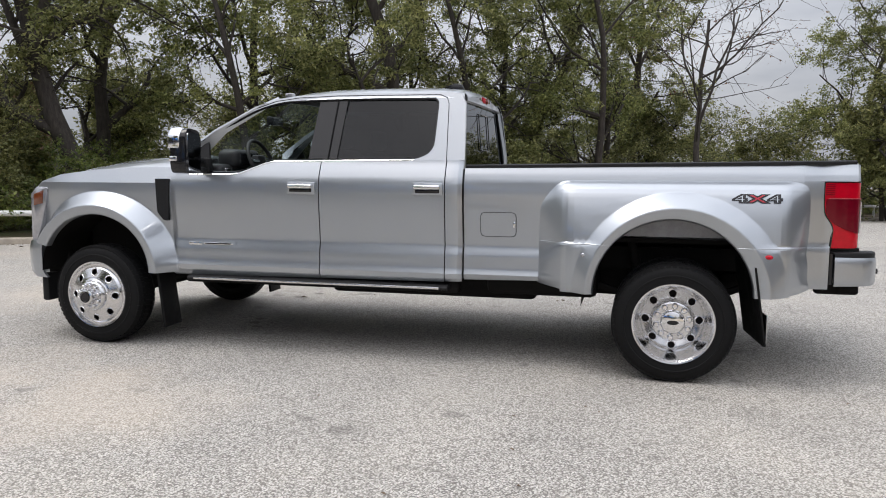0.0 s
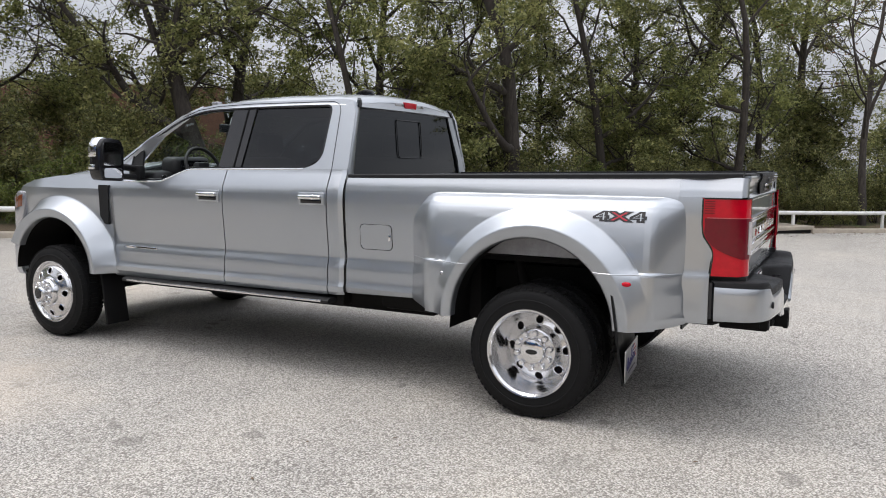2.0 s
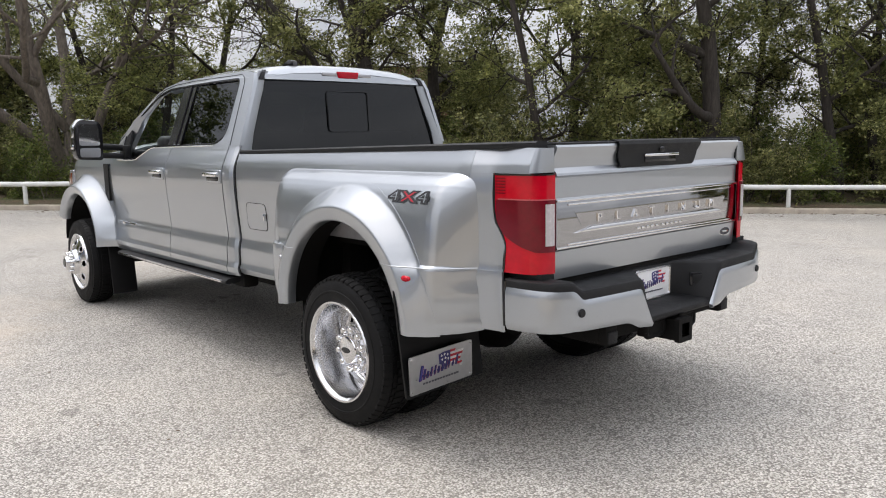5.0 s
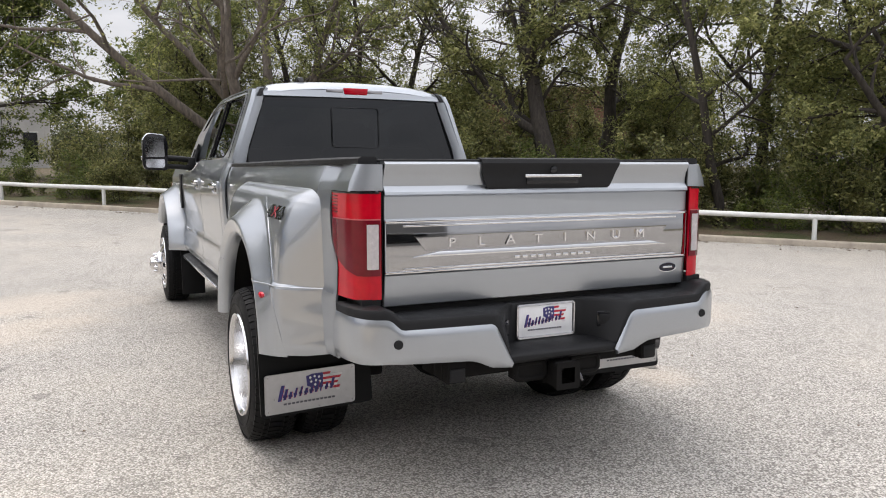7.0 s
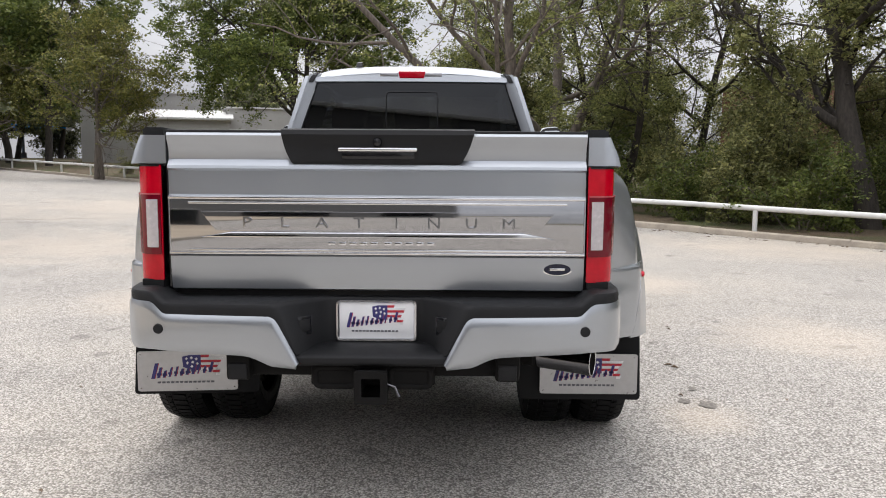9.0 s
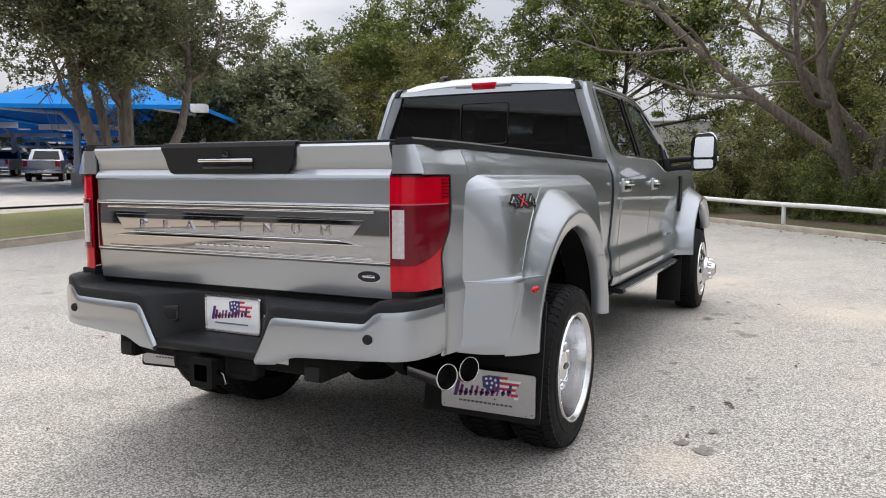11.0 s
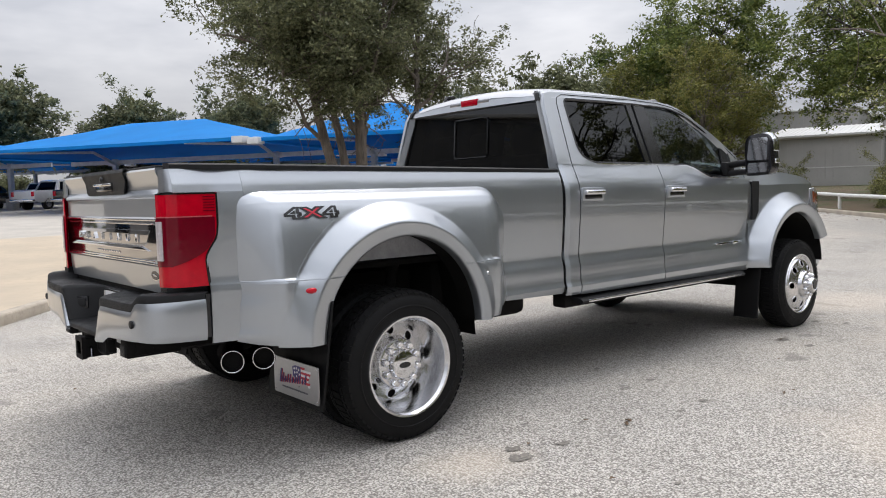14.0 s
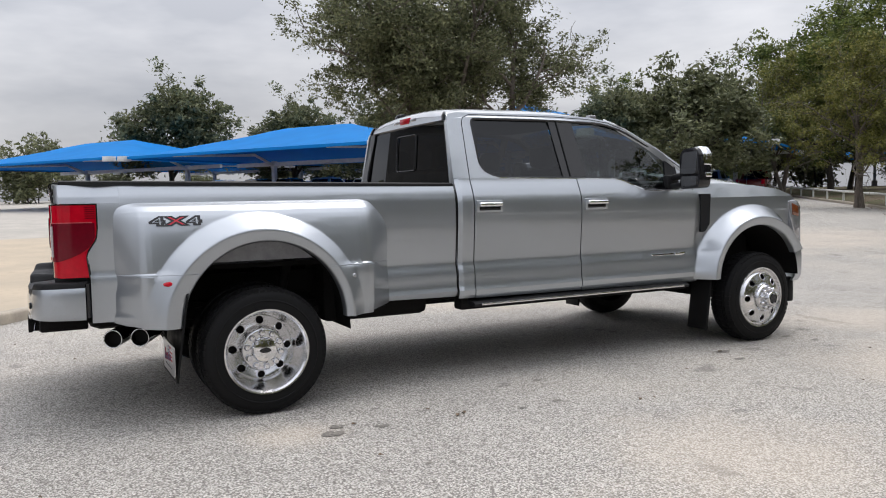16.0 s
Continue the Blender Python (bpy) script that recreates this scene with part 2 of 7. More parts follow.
SILVER = car_paint("silver_metallic_paint", (0.428, 0.456, 0.492))
CHROME = surface("chrome", (0.82, 0.82, 0.83), 0.07, 1.0, 0.03)
POLISHED = surface("polished_aluminium", (0.74, 0.74, 0.75), 0.19, 1.0, 0.05, 20)
SATIN = surface("satin_chrome_panel", (0.44, 0.44, 0.45), 0.06, 1.0, 0.03, 3)
DARK_CHROME = surface("dark_polished_steel", (0.16, 0.16, 0.17), 0.12, 1.0, 0.1, 20)
FLAP_STEEL = surface("dull_stainless_steel", (0.46, 0.46, 0.47), 0.32, 1.0, 0.06, 30)
STEEL_PLATE = surface("brushed_stainless_steel", (0.64, 0.64, 0.66), 0.22, 1.0, 0.05, 30)
BLACK_PLASTIC = surface("black_grained_plastic", (0.0115, 0.0118, 0.013), 0.55, 0, 0.2, 12, 0.25, 500, spec=0.28)
GLOSS_BLACK = surface("gloss_black_trim", (0.012, 0.012, 0.014), 0.12, 0, 0.1, 10)
UNDERBODY = surface("dusty_black_chassis_steel", (0.0085, 0.008, 0.0078), 0.7, 0, 0.35, 9, 0.3, 80, spec=0.15)
LINER = surface("grey_wheel_well_liner", (0.36, 0.36, 0.38), 0.6, 0.3, 0.2, 10, 0.2, 90)
RUBBER = surface("black_rubber", (0.0055, 0.0055, 0.006), 0.62, 0, 0.25, 14, 0.25, 160, spec=0.22)
FLAP_RUBBER = surface("mud_flap_rubber", (0.007, 0.007, 0.0075), 0.55, 0, 0.2, 14, spec=0.2)
GLASS_CLEAR = glass("front_door_glass", (0.16, 0.195, 0.19), 0.0, 0.048)
GLASS_SCREEN = glass("windscreen_glass", (0.72, 0.79, 0.77), 0.0, 0.05)
GLASS_DARK = glass("privacy_glass", (0.045, 0.050, 0.055), 0.0, 0.036)
GLASS_BACK = glass("rear_window_glass", (0.03, 0.033, 0.037), 0.0, 0.055)
LAMP_RED = surface("red_lamp_lens", (0.52, 0.001, 0.015), 0.10, 0, 0.10, 30, spec=0.40)
LAMP_DARK = surface("smoked_red_lamp_lens", (0.14, 0.001, 0.010), 0.10, 0, 0.1, 30, spec=0.40)
LAMP_PINK = surface("pink_lamp_strip", (0.50, 0.10, 0.12), 0.12, 0, 0.1, 60)
LAMP_WHITE = surface("frosted_reverse_lens", (0.50, 0.46, 0.47), 0.25, 0, 0.1, 60, coat=1.0)
AMBER = surface("amber_lens", (0.17, 0.045, 0.015), 0.1, 0, 0.1, 30, coat=1.0)
CLEAR_LENS = surface("clear_lamp_lens", (0.42, 0.42, 0.44), 0.08, 0.6, 0.1, 30, coat=1.0)
PLATE_WHITE = surface("white_plate", (0.84, 0.84, 0.85), 0.35, 0, 0.04, 20)
INK_BLUE = surface("navy_ink", (0.035, 0.03, 0.16), 0.4)
BADGE_BLUE = surface("dark_badge_enamel", (0.008, 0.010, 0.028), 0.2)
INK_RED = surface("red_ink", (0.5, 0.02, 0.04), 0.4)
INK_GREY = surface("grey_ink", (0.10, 0.10, 0.12), 0.4)
INK_WHITE = surface("white_ink", (0.75, 0.75, 0.76), 0.4)
SEAT = surface("black_leather", (0.024, 0.023, 0.023), 0.5, 0, 0.2, 12, 0.2, 120)
DASH = surface("dark_dashboard", (0.028, 0.028, 0.030), 0.5, 0, 0.15, 12, 0.15, 300)
HEADLINER = surface("grey_headliner", (0.10, 0.10, 0.10), 0.9, 0, 0.08, 20)

# ---- ground ----
def lot_material():
    """Worn chip-seal: pale stones in grey binder, tan dust, faint stains."""
    m, n, l, b = material("worn_chip_seal")
    co = n.new("ShaderNodeTexCoord")
    vo = n.new("ShaderNodeTexVoronoi")
    vo.inputs["Scale"].default_value = 98.0
    vo2 = n.new("ShaderNodeTexVoronoi")
    vo2.inputs["Scale"].default_value = 210.0
    for v in (vo, vo2):
        l.new(co.outputs["Object"], v.inputs["Vector"])
    stones = ramp_node(n, l, vo.outputs["Color"], [(0.10, (0.235, 0.215, 0.190)), (0.40, (0.475, 0.444, 0.402)), (0.85, (0.76, 0.73, 0.685))])
    fine = ramp_node(n, l, vo2.outputs["Color"], [(0.2, (0.22, 0.205, 0.182)), (0.8, (0.64, 0.615, 0.57))])
    mix1 = mixed(n, l, stones.outputs["Color"], fine.outputs["Color"], 0.34)
    gaps = ramp_node(n, l, vo.outputs["Distance"], [(0.42, (0, 0, 0)), (0.70, (0.80, 0.80, 0.80))])
    mix2 = mixed(n, l, mix1, (0.115, 0.105, 0.092), gaps.outputs["Color"])
    big = noise_node(n, l, 0.22, 4, 0.6)
    mid = noise_node(n, l, 0.9, 5, 0.6)
    dust = ramp_node(n, l, big.outputs["Fac"], [(0.48, (0, 0, 0)), (0.70, (0.16, 0.16, 0.16))])
    mix3 = mixed(n, l, mix2, (0.58, 0.515, 0.415), dust.outputs["Color"])
    wear = ramp_node(n, l, mid.outputs["Fac"], [(0.25, (0.87, 0.87, 0.87)), (0.5, (1.025, 1.025, 1.025)), (0.8, (1.10, 1.09, 1.07))])
    mix4 = mixed(n, l, mix3, wear.outputs["Color"], 1.0, "MULTIPLY")
    spots = noise_node(n, l, 2.6, 3, 0.5)
    oil = ramp_node(n, l, spots.outputs["Fac"], [(0.665, (0, 0, 0)), (0.70, (0.45, 0.45, 0.45))])
    mix5 = mixed(n, l, mix4, (0.12, 0.112, 0.10), oil.outputs["Color"])
    # dry tan dust where water has stood
    warp = noise_node(n, l, 1.3, 5, 0.6)
    for cx, cy, size in ((-3.5, -2.5, 1.9), (-4.8, -2.3, 1.9), (0.0, 1.65, 0.6), (-4.8, 2.5, 1.8), (-6.4, 0.9, 2.2), (-1.9, 3.2, 1.8), (-15.0, -7.0, 9.0), (-7.5, -5.5, 4.5), (-9.5, 6.0, 6.0)):
        sub = n.new("ShaderNodeVectorMath")
        sub.operation = "DISTANCE"
        sub.inputs[1].default_value = (cx, cy, 0.0)
        l.new(co.outputs["Object"], sub.inputs[0])
        far = n.new("ShaderNodeMath")
        far.operation, far.inputs[1].default_value = "DIVIDE", size
        l.new(sub.outputs["Value"], far.inputs[0])
        add = n.new("ShaderNodeMath")
        add.operation = "MULTIPLY_ADD"
        add.inputs[1].default_value = 0.9
        l.new(warp.outputs["Fac"], add.inputs[0])
        l.new(far.outputs["Value"], add.inputs[2])
        patch = ramp_node(n, l, add.outputs["Value"], [(0.0, (0.42, 0.42, 0.42)), (0.60, (0.32, 0.32, 0.32)), (1.05, (0, 0, 0))])
        mix5 = mixed(n, l, mix5, (0.66, 0.56, 0.45), patch.outputs["Color"])
    # hairline cracks
    cr = n.new("ShaderNodeTexVoronoi")
    cr.feature = "DISTANCE_TO_EDGE"
    cr.inputs["Scale"].default_value = 0.22
    bent = n.new("ShaderNodeVectorMath")
    bent.operation = "MULTIPLY_ADD"
    bent.inputs[1].default_value = (0.9, 0.9, 0.0)
    l.new(warp.outputs["Color"], bent.inputs[0])
    l.new(co.outputs["Object"], bent.inputs[2])
    l.new(bent.outputs["Vector"], cr.inputs["Vector"])
    line = ramp_node(n, l, cr.outputs["Distance"], [(0.0, (0.40, 0.40, 0.40)), (0.0014, (0.25, 0.25, 0.25)), (0.003, (0, 0, 0))])
    some = ramp_node(n, l, big.outputs["Fac"], [(0.46, (0, 0, 0)), (0.54, (1, 1, 1))])
    both = mixed(n, l, line.outputs["Color"], some.outputs["Color"], 1.0, "MULTIPLY")
    mix5 = mixed(n, l, mix5, (0.17, 0.16, 0.14), both)
    l.new(mix5, b.inputs["Base Color"])
    b.inputs["Roughness"].default_value = 0.88
    bp = bump_node(n, l, b, vo.outputs["Distance"], 0.7, 0.006)
    bp.invert = True
    return m


LOT = lot_material()
CONCRETE = surface("pale_concrete", (0.43, 0.40, 0.355), 0.85, 0, 0.16, 1.2, 0.3, 40)
TAN_CONCRETE = surface("tan_dusty_concrete", (0.48, 0.40, 0.30), 0.85, 0, 0.13, 0.8, 0.25, 40)
KERB = surface("weathered_kerb_concrete", (0.40, 0.35, 0.285), 0.85, 0, 0.22, 3, 0.4, 40)
WHITE_PIPE = surface("white_painted_pipe", (0.74, 0.74, 0.72), 0.45, 0, 0.1, 4, 0.15, 60)


def verge_material(name, soil, green, share):
    m, n, l, b = material(name)
    a = noise_node(n, l, 0.7, 5, 0.6)
    c = noise_node(n, l, 26, 4, 0.65)
    leaf = noise_node(n, l, 9, 3, 0.6)
    base = ramp_node(n, l, c.outputs["Fac"], [(0.3, tuple(v * 0.5 for v in soil)), (0.7, tuple(v * 1.3 for v in soil))])
    grass = ramp_node(n, l, c.outputs["Fac"], [(0.3, tuple(v * 0.55 for v in green)), (0.7, tuple(v * 1.35 for v in green))])
    mask = ramp_node(n, l, a.outputs["Fac"], [(share - 0.08, (0, 0, 0)), (share + 0.08, (1, 1, 1))])
    out = mixed(n, l, grass.outputs["Color"], base.outputs["Color"], mask.outputs["Color"])
    out = mixed(n, l, out, (0.20, 0.13, 0.07), ramp_node(n, l, leaf.outputs["Fac"], [(0.62, (0, 0, 0)), (0.68, (0.7, 0.7, 0.7))]).outputs["Color"])
    l.new(out, b.inputs["Base Color"])
    b.inputs["Roughness"].default_value = 0.95
    bump_node(n, l, b, c.outputs["Fac"], 0.8, 0.04)
    return m


VERGE = verge_material("leaf_littered_verge", (0.13, 0.095, 0.06), (0.075, 0.09, 0.03), 0.47)
LAWN = verge_material("mown_grass", (0.23, 0.20, 0.09), (0.17, 0.185, 0.06), 0.55)

# the fence line along the wood: a point on it, its way, and the way into the wood
FX, FY = -17.0, 1.6
UX, UY = 0.669, 0.743
NX, NY = -0.743, 0.669


def along(s, d, z=0.0):
    """A place s metres along the wood's kerb from its middle and d metres into the wood."""
    x, y = FX + UX * s + NX * d, FY + UY * s + NY * d
    return (x, y, z + ground_height(x, y))


def ground_height(x, y):
    """The lot falls gently along the fence, and lies level where the truck stands."""
    s = (x - FX) * UX + (y - FY) * UY
    d = (x - FX) * NX + (y - FY) * NY
    fall = -0.0225 * (max(s, -70.0) - 8.5) - 0.0125 * min(max(d + 13.7, 0.0), 13.7)
    return fall * smooth(4.5, 11.0, math.hypot((x + 2.0) * 0.8, y))


def sheet(name, x0, x1, y0, y1, step, z, mat, keep=None, label="", category="", height=True):
    nx, ny = max(int((x1 - x0) / step), 1), max(int((y1 - y0) / step), 1)
    verts = []
    for i in range(nx + 1):
        for j in range(ny + 1):
            x, y = x0 + (x1 - x0) * i / nx, y0 + (y1 - y0) * j / ny
            verts.append((x, y, z + (ground_height(x, y) if height else 0)))
    faces = []
    for i in range(nx):
        for j in range(ny):
            q = (i * (ny + 1) + j, (i + 1) * (ny + 1) + j, (i + 1) * (ny + 1) + j + 1, i * (ny + 1) + j + 1)
            if keep is None or all(keep(*verts[k][:2]) for k in q):
                faces.append(q)
    ob = obj(name, verts, faces, mat)
    return tagged(ob, label, category, kind="structure")


# wide earth to the horizon, then the paved lot on it
sheet("ground", -420, 420, -420, 420, 6, -0.10, VERGE, label="dry earth and grass reaching the horizon", category="ground")
nlot = 100
lv, lf = [], []
for i in range(nlot + 1):
    s = -90 + 150 * i / nlot
    for d in (-0.4, -2, -4, -6, -8, -10, -12, -14, -16, -18, -22, -26, -32, -40, -50, -62, -76, -92):
        x, y, _ = along(s, d)
        lv.append((x, y, ground_height(x, y)))
for i in range(nlot):
    for j in range(17):
        lf.append((i * 18 + j, i * 18 + j + 1, (i + 1) * 18 + j + 1, (i + 1) * 18 + j))
tagged(obj("parking_lot", lv, lf, LOT), "pale worn chip-seal parking lot with faint oil stains", "pavement", kind="structure")

# verge behind the kerb, uneven
vv, vf = [], []
ds = [-0.31, 0.1, 0.6, 1.4, 2.0, 3.0, 4.5, 7, 11, 17, 26, 40]
NS = 200
for i in range(NS + 1):
    s = -90 + 150 * i / NS
    for d in ds:
        x, y, _ = along(s, d)
        vv.append((x, y, ground_height(x, y) + 0.11 + (0.0 if d < -0.2 else 0.05 * noise.noise((x * 0.9, y * 0.9, 3)) + 0.03 * min(d, 3) / 3)))
for i in range(NS):
    for j in range(len(ds) - 1):
        k = len(ds)
        vf.append((i * k + j, (i + 1) * k + j, (i + 1) * k + j + 1, i * k + j + 1))
tagged(obj("verge", vv, vf, VERGE), "leaf-littered grass verge under the trees", "verge", kind="structure")


def kerb_run(name, pts, width, height, mat, label, close=False):
    """A kerb of rounded section along a line on the ground."""
    rings = []
    n = len(pts)
    for i, p in enumerate(pts):
        a = Vector(pts[i - 1 if i or close else 0][:2])
        c = Vector(pts[(i + 1) % n if i < n - 1 or close else n - 1][:2])
        d = (c - a).normalized()
        side = Vector((-d.y, d.x))
        z = p[2] if len(p) > 2 else 0
        sec = [(0, -0.05), (0, height * 0.75), (0.012, height * 0.93), (0.04, height), (width - 0.02, height), (width, height - 0.015), (width, -0.05)]
        rings.append([(p[0] + side.x * o, p[1] + side.y * o, z + h) for o, h in sec])
    if close:
        rings.append(rings[0])
    v, f = loft(rings, False, False)
    return tagged(obj(name, v, f, mat, sharp=50), label, "kerb", kind="structure")


KD = -0.45
# kerb stones in three-metre lengths, a joint between each
for k in range(-28, 18):
    a, b = k * 3.0 + 0.006, k * 3.0 + 2.994
    kerb_run("kerb", [along(a, KD), along(b, KD)], 0.15, 0.13 + 0.008 * math.sin(k * 1.7), KERB, "weathered concrete kerb edging the lot")


# ---- white pipe fence ----
def fence():
    root = empty("pipe_fence", label="low white painted steel pipe fence on short posts", category="fence")
    pv, pf = turned_geo([(0.0, 0.0), (0.052, 0.0), (0.052, 0.47), (0.05, 0.49), (0.0, 0.495)], 12, "z")
    me = mesh_of("post", pv, pf)
    me.materials.append(WHITE_PIPE)
    s = POST0 - 22 * POST_STEP
    while s < 45:
        o = new("post", me)
        o.parent = root
        o.location = along(s, FENCE_D, 0.10)
        s += POST_STEP
    rail = []
    s = -80.0
    while s <= 45:
        x, y, h = along(s, FENCE_D)
        rail.append((x, y, h + 0.60 + 0.006 * math.sin(s * 1.3) + 0.01 * noise.noise((s * 0.4, 0, 0))))
        s += 1.5
    tube("rail", rail, 0.06, WHITE_PIPE, root, n=12)


POST0, POST_STEP, FENCE_D = -0.35, 3.68, 0.0
fence()

# ---- the pickup truck: rear axle at x 0, nose towards -x, its middle at y 0 ----
truck = empty("pickup_truck", label="silver crew-cab pickup truck with dual rear wheels on worn asphalt", category="truck")

side_y = lerp_table([(0.55, 0.93), (0.58, 0.965), (0.62, 0.988), (0.655, 0.993), (0.68, 0.985), (0.70, 0.982), (0.78, 0.981),
                     (0.80, 0.979), (0.85, 0.966), (0.87, 0.965), (1.00, 0.975), (1.12, 0.985), (1.24, 0.99), (1.31, 0.986), (1.35, 0.976), (1.40, 0.955), (1.47, 0.922)])
bed_y = lerp_table([(0.60, 0.925), (0.63, 0.950), (0.655, 0.961), (0.68, 0.953), (0.70, 0.950), (0.78, 0.950), (0.80, 0.948), (0.85, 0.935), (0.87, 0.934),
                    (1.00, 0.945), (1.12, 0.953), (1.25, 0.955), (1.33, 0.950), (1.38, 0.938), (1.43, 0.915), (1.47, 0.90)])
ROWS = [0.5, 0.52, 0.55, 0.565, 0.58, 0.6, 0.62, 0.635, 0.655, 0.668, 0.68, 0.70, 0.74, 0.78, 0.80, 0.825, 0.85, 0.87, 0.9, 0.94, 0.98, 1.02, 1.06, 1.1, 1.14, 1.18,
        1.22, 1.25, 1.28, 1.30, 1.315, 1.33, 1.345, 1.36, 1.38, 1.40, 1.42, 1.44, 1.46, 1.48, 1.52, 1.56, 1.6]


def spread(a, b, n):
    return [a + (b - a) * i / n for i in range(n + 1)]


def skin(name, us, lo, hi, place, s, mat=None, parent=None, label="", rows=ROWS, solid=0.012, sharp=13):
    v, f = columns(us, lo, hi, rows, lambda u, z: (lambda p: (p[0], p[1] * s, p[2]))(place(u, z)))
    if s < 0:
        f = [tuple(reversed(q)) for q in f]
    return obj(name, v, f, mat or SILVER, parent or truck, label, sharp, solid)


# wheel openings
AF, AFZ, AFA, AFB = -4.515, 0.59, 0.50, 0.458
AR, ARZ, ARR = -0.02, 0.575, 0.515


def arch_front(x):
    q = 1 - ((x - AF) / AFA) ** 2
    return AFZ + AFB * math.sqrt(q) if q > 0 else -1


def arch_rear(x):
    q = ARR ** 2 - (x - AR) ** 2
    return ARZ + math.sqrt(q) if q > 0 else -1


def arch_columns(c, a, n=34):
    return [c - a * math.cos(math.pi * i / n) for i in range(n + 1)]


def flare_height(base, lip, r, lip_r, outer_r):
    """How far out a flare stands at r times the opening: a face that leans in below its lip, then a slope back to the panel."""
    if r < lip_r:
        return lip - 0.022 * ((lip_r - r) / (lip_r - 1.0)) ** 1.3
    u = min((r - lip_r) / (outer_r - lip_r), 1.0)
    return base + max(lip - base, 0.0) * (1 - u) ** 1.2 * (1 - 0.25 * math.exp(-(u / 0.05)) * 0.05)


def flare_skin(name, cx, cz, a, b, start, end, reach, place, s, label):
    """A rolled wheel-arch flare, built in rings round the opening."""
    rings = []
    for k in [1.0, 1.006, 1.015, 1.03] + spread(1.045, reach, 30):
        ring = []
        for g in spread(start, end, 96):
            x, z = cx + a * k * math.cos(g), cz + b * k * math.sin(g)
            x, y, z = place(x, z)
            y += 0.005 - 0.010 * smooth(1.015, 1.0, k)
            ring.append((x, y * s, z))
        rings.append(ring)
    inner = [(x, y - 0.05 * s, z) for x, y, z in rings[0]]
    v, f = loft([inner] + rings, False, False)
    return obj(name, v, f if s < 0 else [tuple(reversed(q)) for q in f], SILVER, truck, label, 60, 0.006)


belt = lerp_table([(-3.9, 1.365), (-3.33, 1.368), (-3.26, 1.375), (-3.05, 1.455), (-2.98, 1.468), (-2.5, 1.472), (-1.9, 1.478), (-1.4, 1.48)])


def door_place(x, z):
    y = side_y(z)
    return (x, y, z)


def handle(x, s, parent):
    """A pull handle: recess frame and chrome grip."""
    bm = box_bm((x - 0.115, 0.978, 1.225), (x + 0.115, 1.006, 1.318), 0.010)
    bmesh.ops.scale(bm, vec=(1, s, 1), verts=bm.verts)
    part("handle_bezel", bm, SILVER, parent, "silver handle surround")
    ring = rounded([(x - 0.116, 1.224), (x + 0.116, 1.224), (x + 0.116, 1.319), (x - 0.116, 1.319)], 0.014)
    tube("handle_gap", [(a, (side_y(b) + 0.001) * s, b) for a, b in ring + ring[:1]], 0.0032, GLOSS_BLACK, parent, "", 5)
    # black slab puts in the shade of the hollow under the grip
    bm = box_bm((x - 0.092, 0.985, 1.240), (x + 0.092, 1.0085, 1.275), 0.004)
    bmesh.ops.scale(bm, vec=(1, s, 1), verts=bm.verts)
    part("handle_recess", bm, GLOSS_BLACK, parent)
    bm = box_bm((x - 0.100, 0.998, 1.268), (x + 0.100, 1.038, 1.302), 0.012, 3)
    bmesh.ops.scale(bm, vec=(1, s, 1), verts=bm.verts)
    part("handle", bm, CHROME, parent, "chrome door handle")


cab_y0, cab_k = 0.922, 0.335


def cab_side(x, z, inset=0.0):
    """A place on the leaning side of the glasshouse."""
    return (x, cab_y0 - cab_k * (z - 1.47) - inset, z)


def cab_panel(name, outline, s, mat, thick=0.02, inset=0.0, holes=(), parent=None, label=""):
    if thick:
        bm = prism_bm(outline, "y", 0.0, -thick, holes=holes)
    else:
        bm = bmesh.new()
        bm.faces.new([bm.verts.new((x, 0, z)) for x, z in outline])
    for v in bm.verts:
        base = v.co.y
        x, y, z = cab_side(v.co.x, v.co.z, inset)
        v.co = (x, (y + base) * s, z)
    return part(name, bm, mat, parent or truck, label)


def rounded(poly, r, n=4):
    """The outline with its corners rounded; r is a number or one for each corner."""
    out = []
    m = len(poly)
    for i, p in enumerate(poly):
        rr = r[i] if hasattr(r, "__len__") else r
        p, a, b = Vector(p), Vector(poly[i - 1]), Vector(poly[(i + 1) % m])
        if rr <= 0:
            out.append(tuple(p))
            continue
        u, w = (a - p).normalized() * rr, (b - p).normalized() * rr
        for k in range(n + 1):
            t = k / n
            out.append(tuple(p + u * (1 - t) ** 2 + w * t ** 2))
    return out


PILLAR = [(-2.705, 1.494), (-2.475, 1.496), (-2.435, 1.934), (-2.665, 1.932)]
FRAME_IN_F = rounded([(-3.68, 1.385), (-3.29, 1.385), (-3.01, 1.478), (-1.82, 1.492), (-1.720, 1.560), (-1.708, 1.940), (-2.5, 1.948), (-2.97, 1.936), (-3.18, 1.884), (-3.51, 1.708), (-3.68, 1.592)],
                     [0.01, 0.06, 0.06, 0.08, 0.06, 0.05, 0.0, 0.1, 0.1, 0.05, 0.03])
FRAME_OUT = [(-3.84, 1.366), (-3.33, 1.369), (-3.26, 1.376), (-3.05, 1.456), (-2.98, 1.469), (-1.9, 1.479), (-1.475, 1.48), (-1.50, 1.90), (-1.53, 1.97),
             (-1.60, 1.985), (-2.5, 1.995), (-2.85, 1.985), (-3.05, 1.960), (-3.22, 1.902), (-3.53, 1.735), (-3.80, 1.560)]

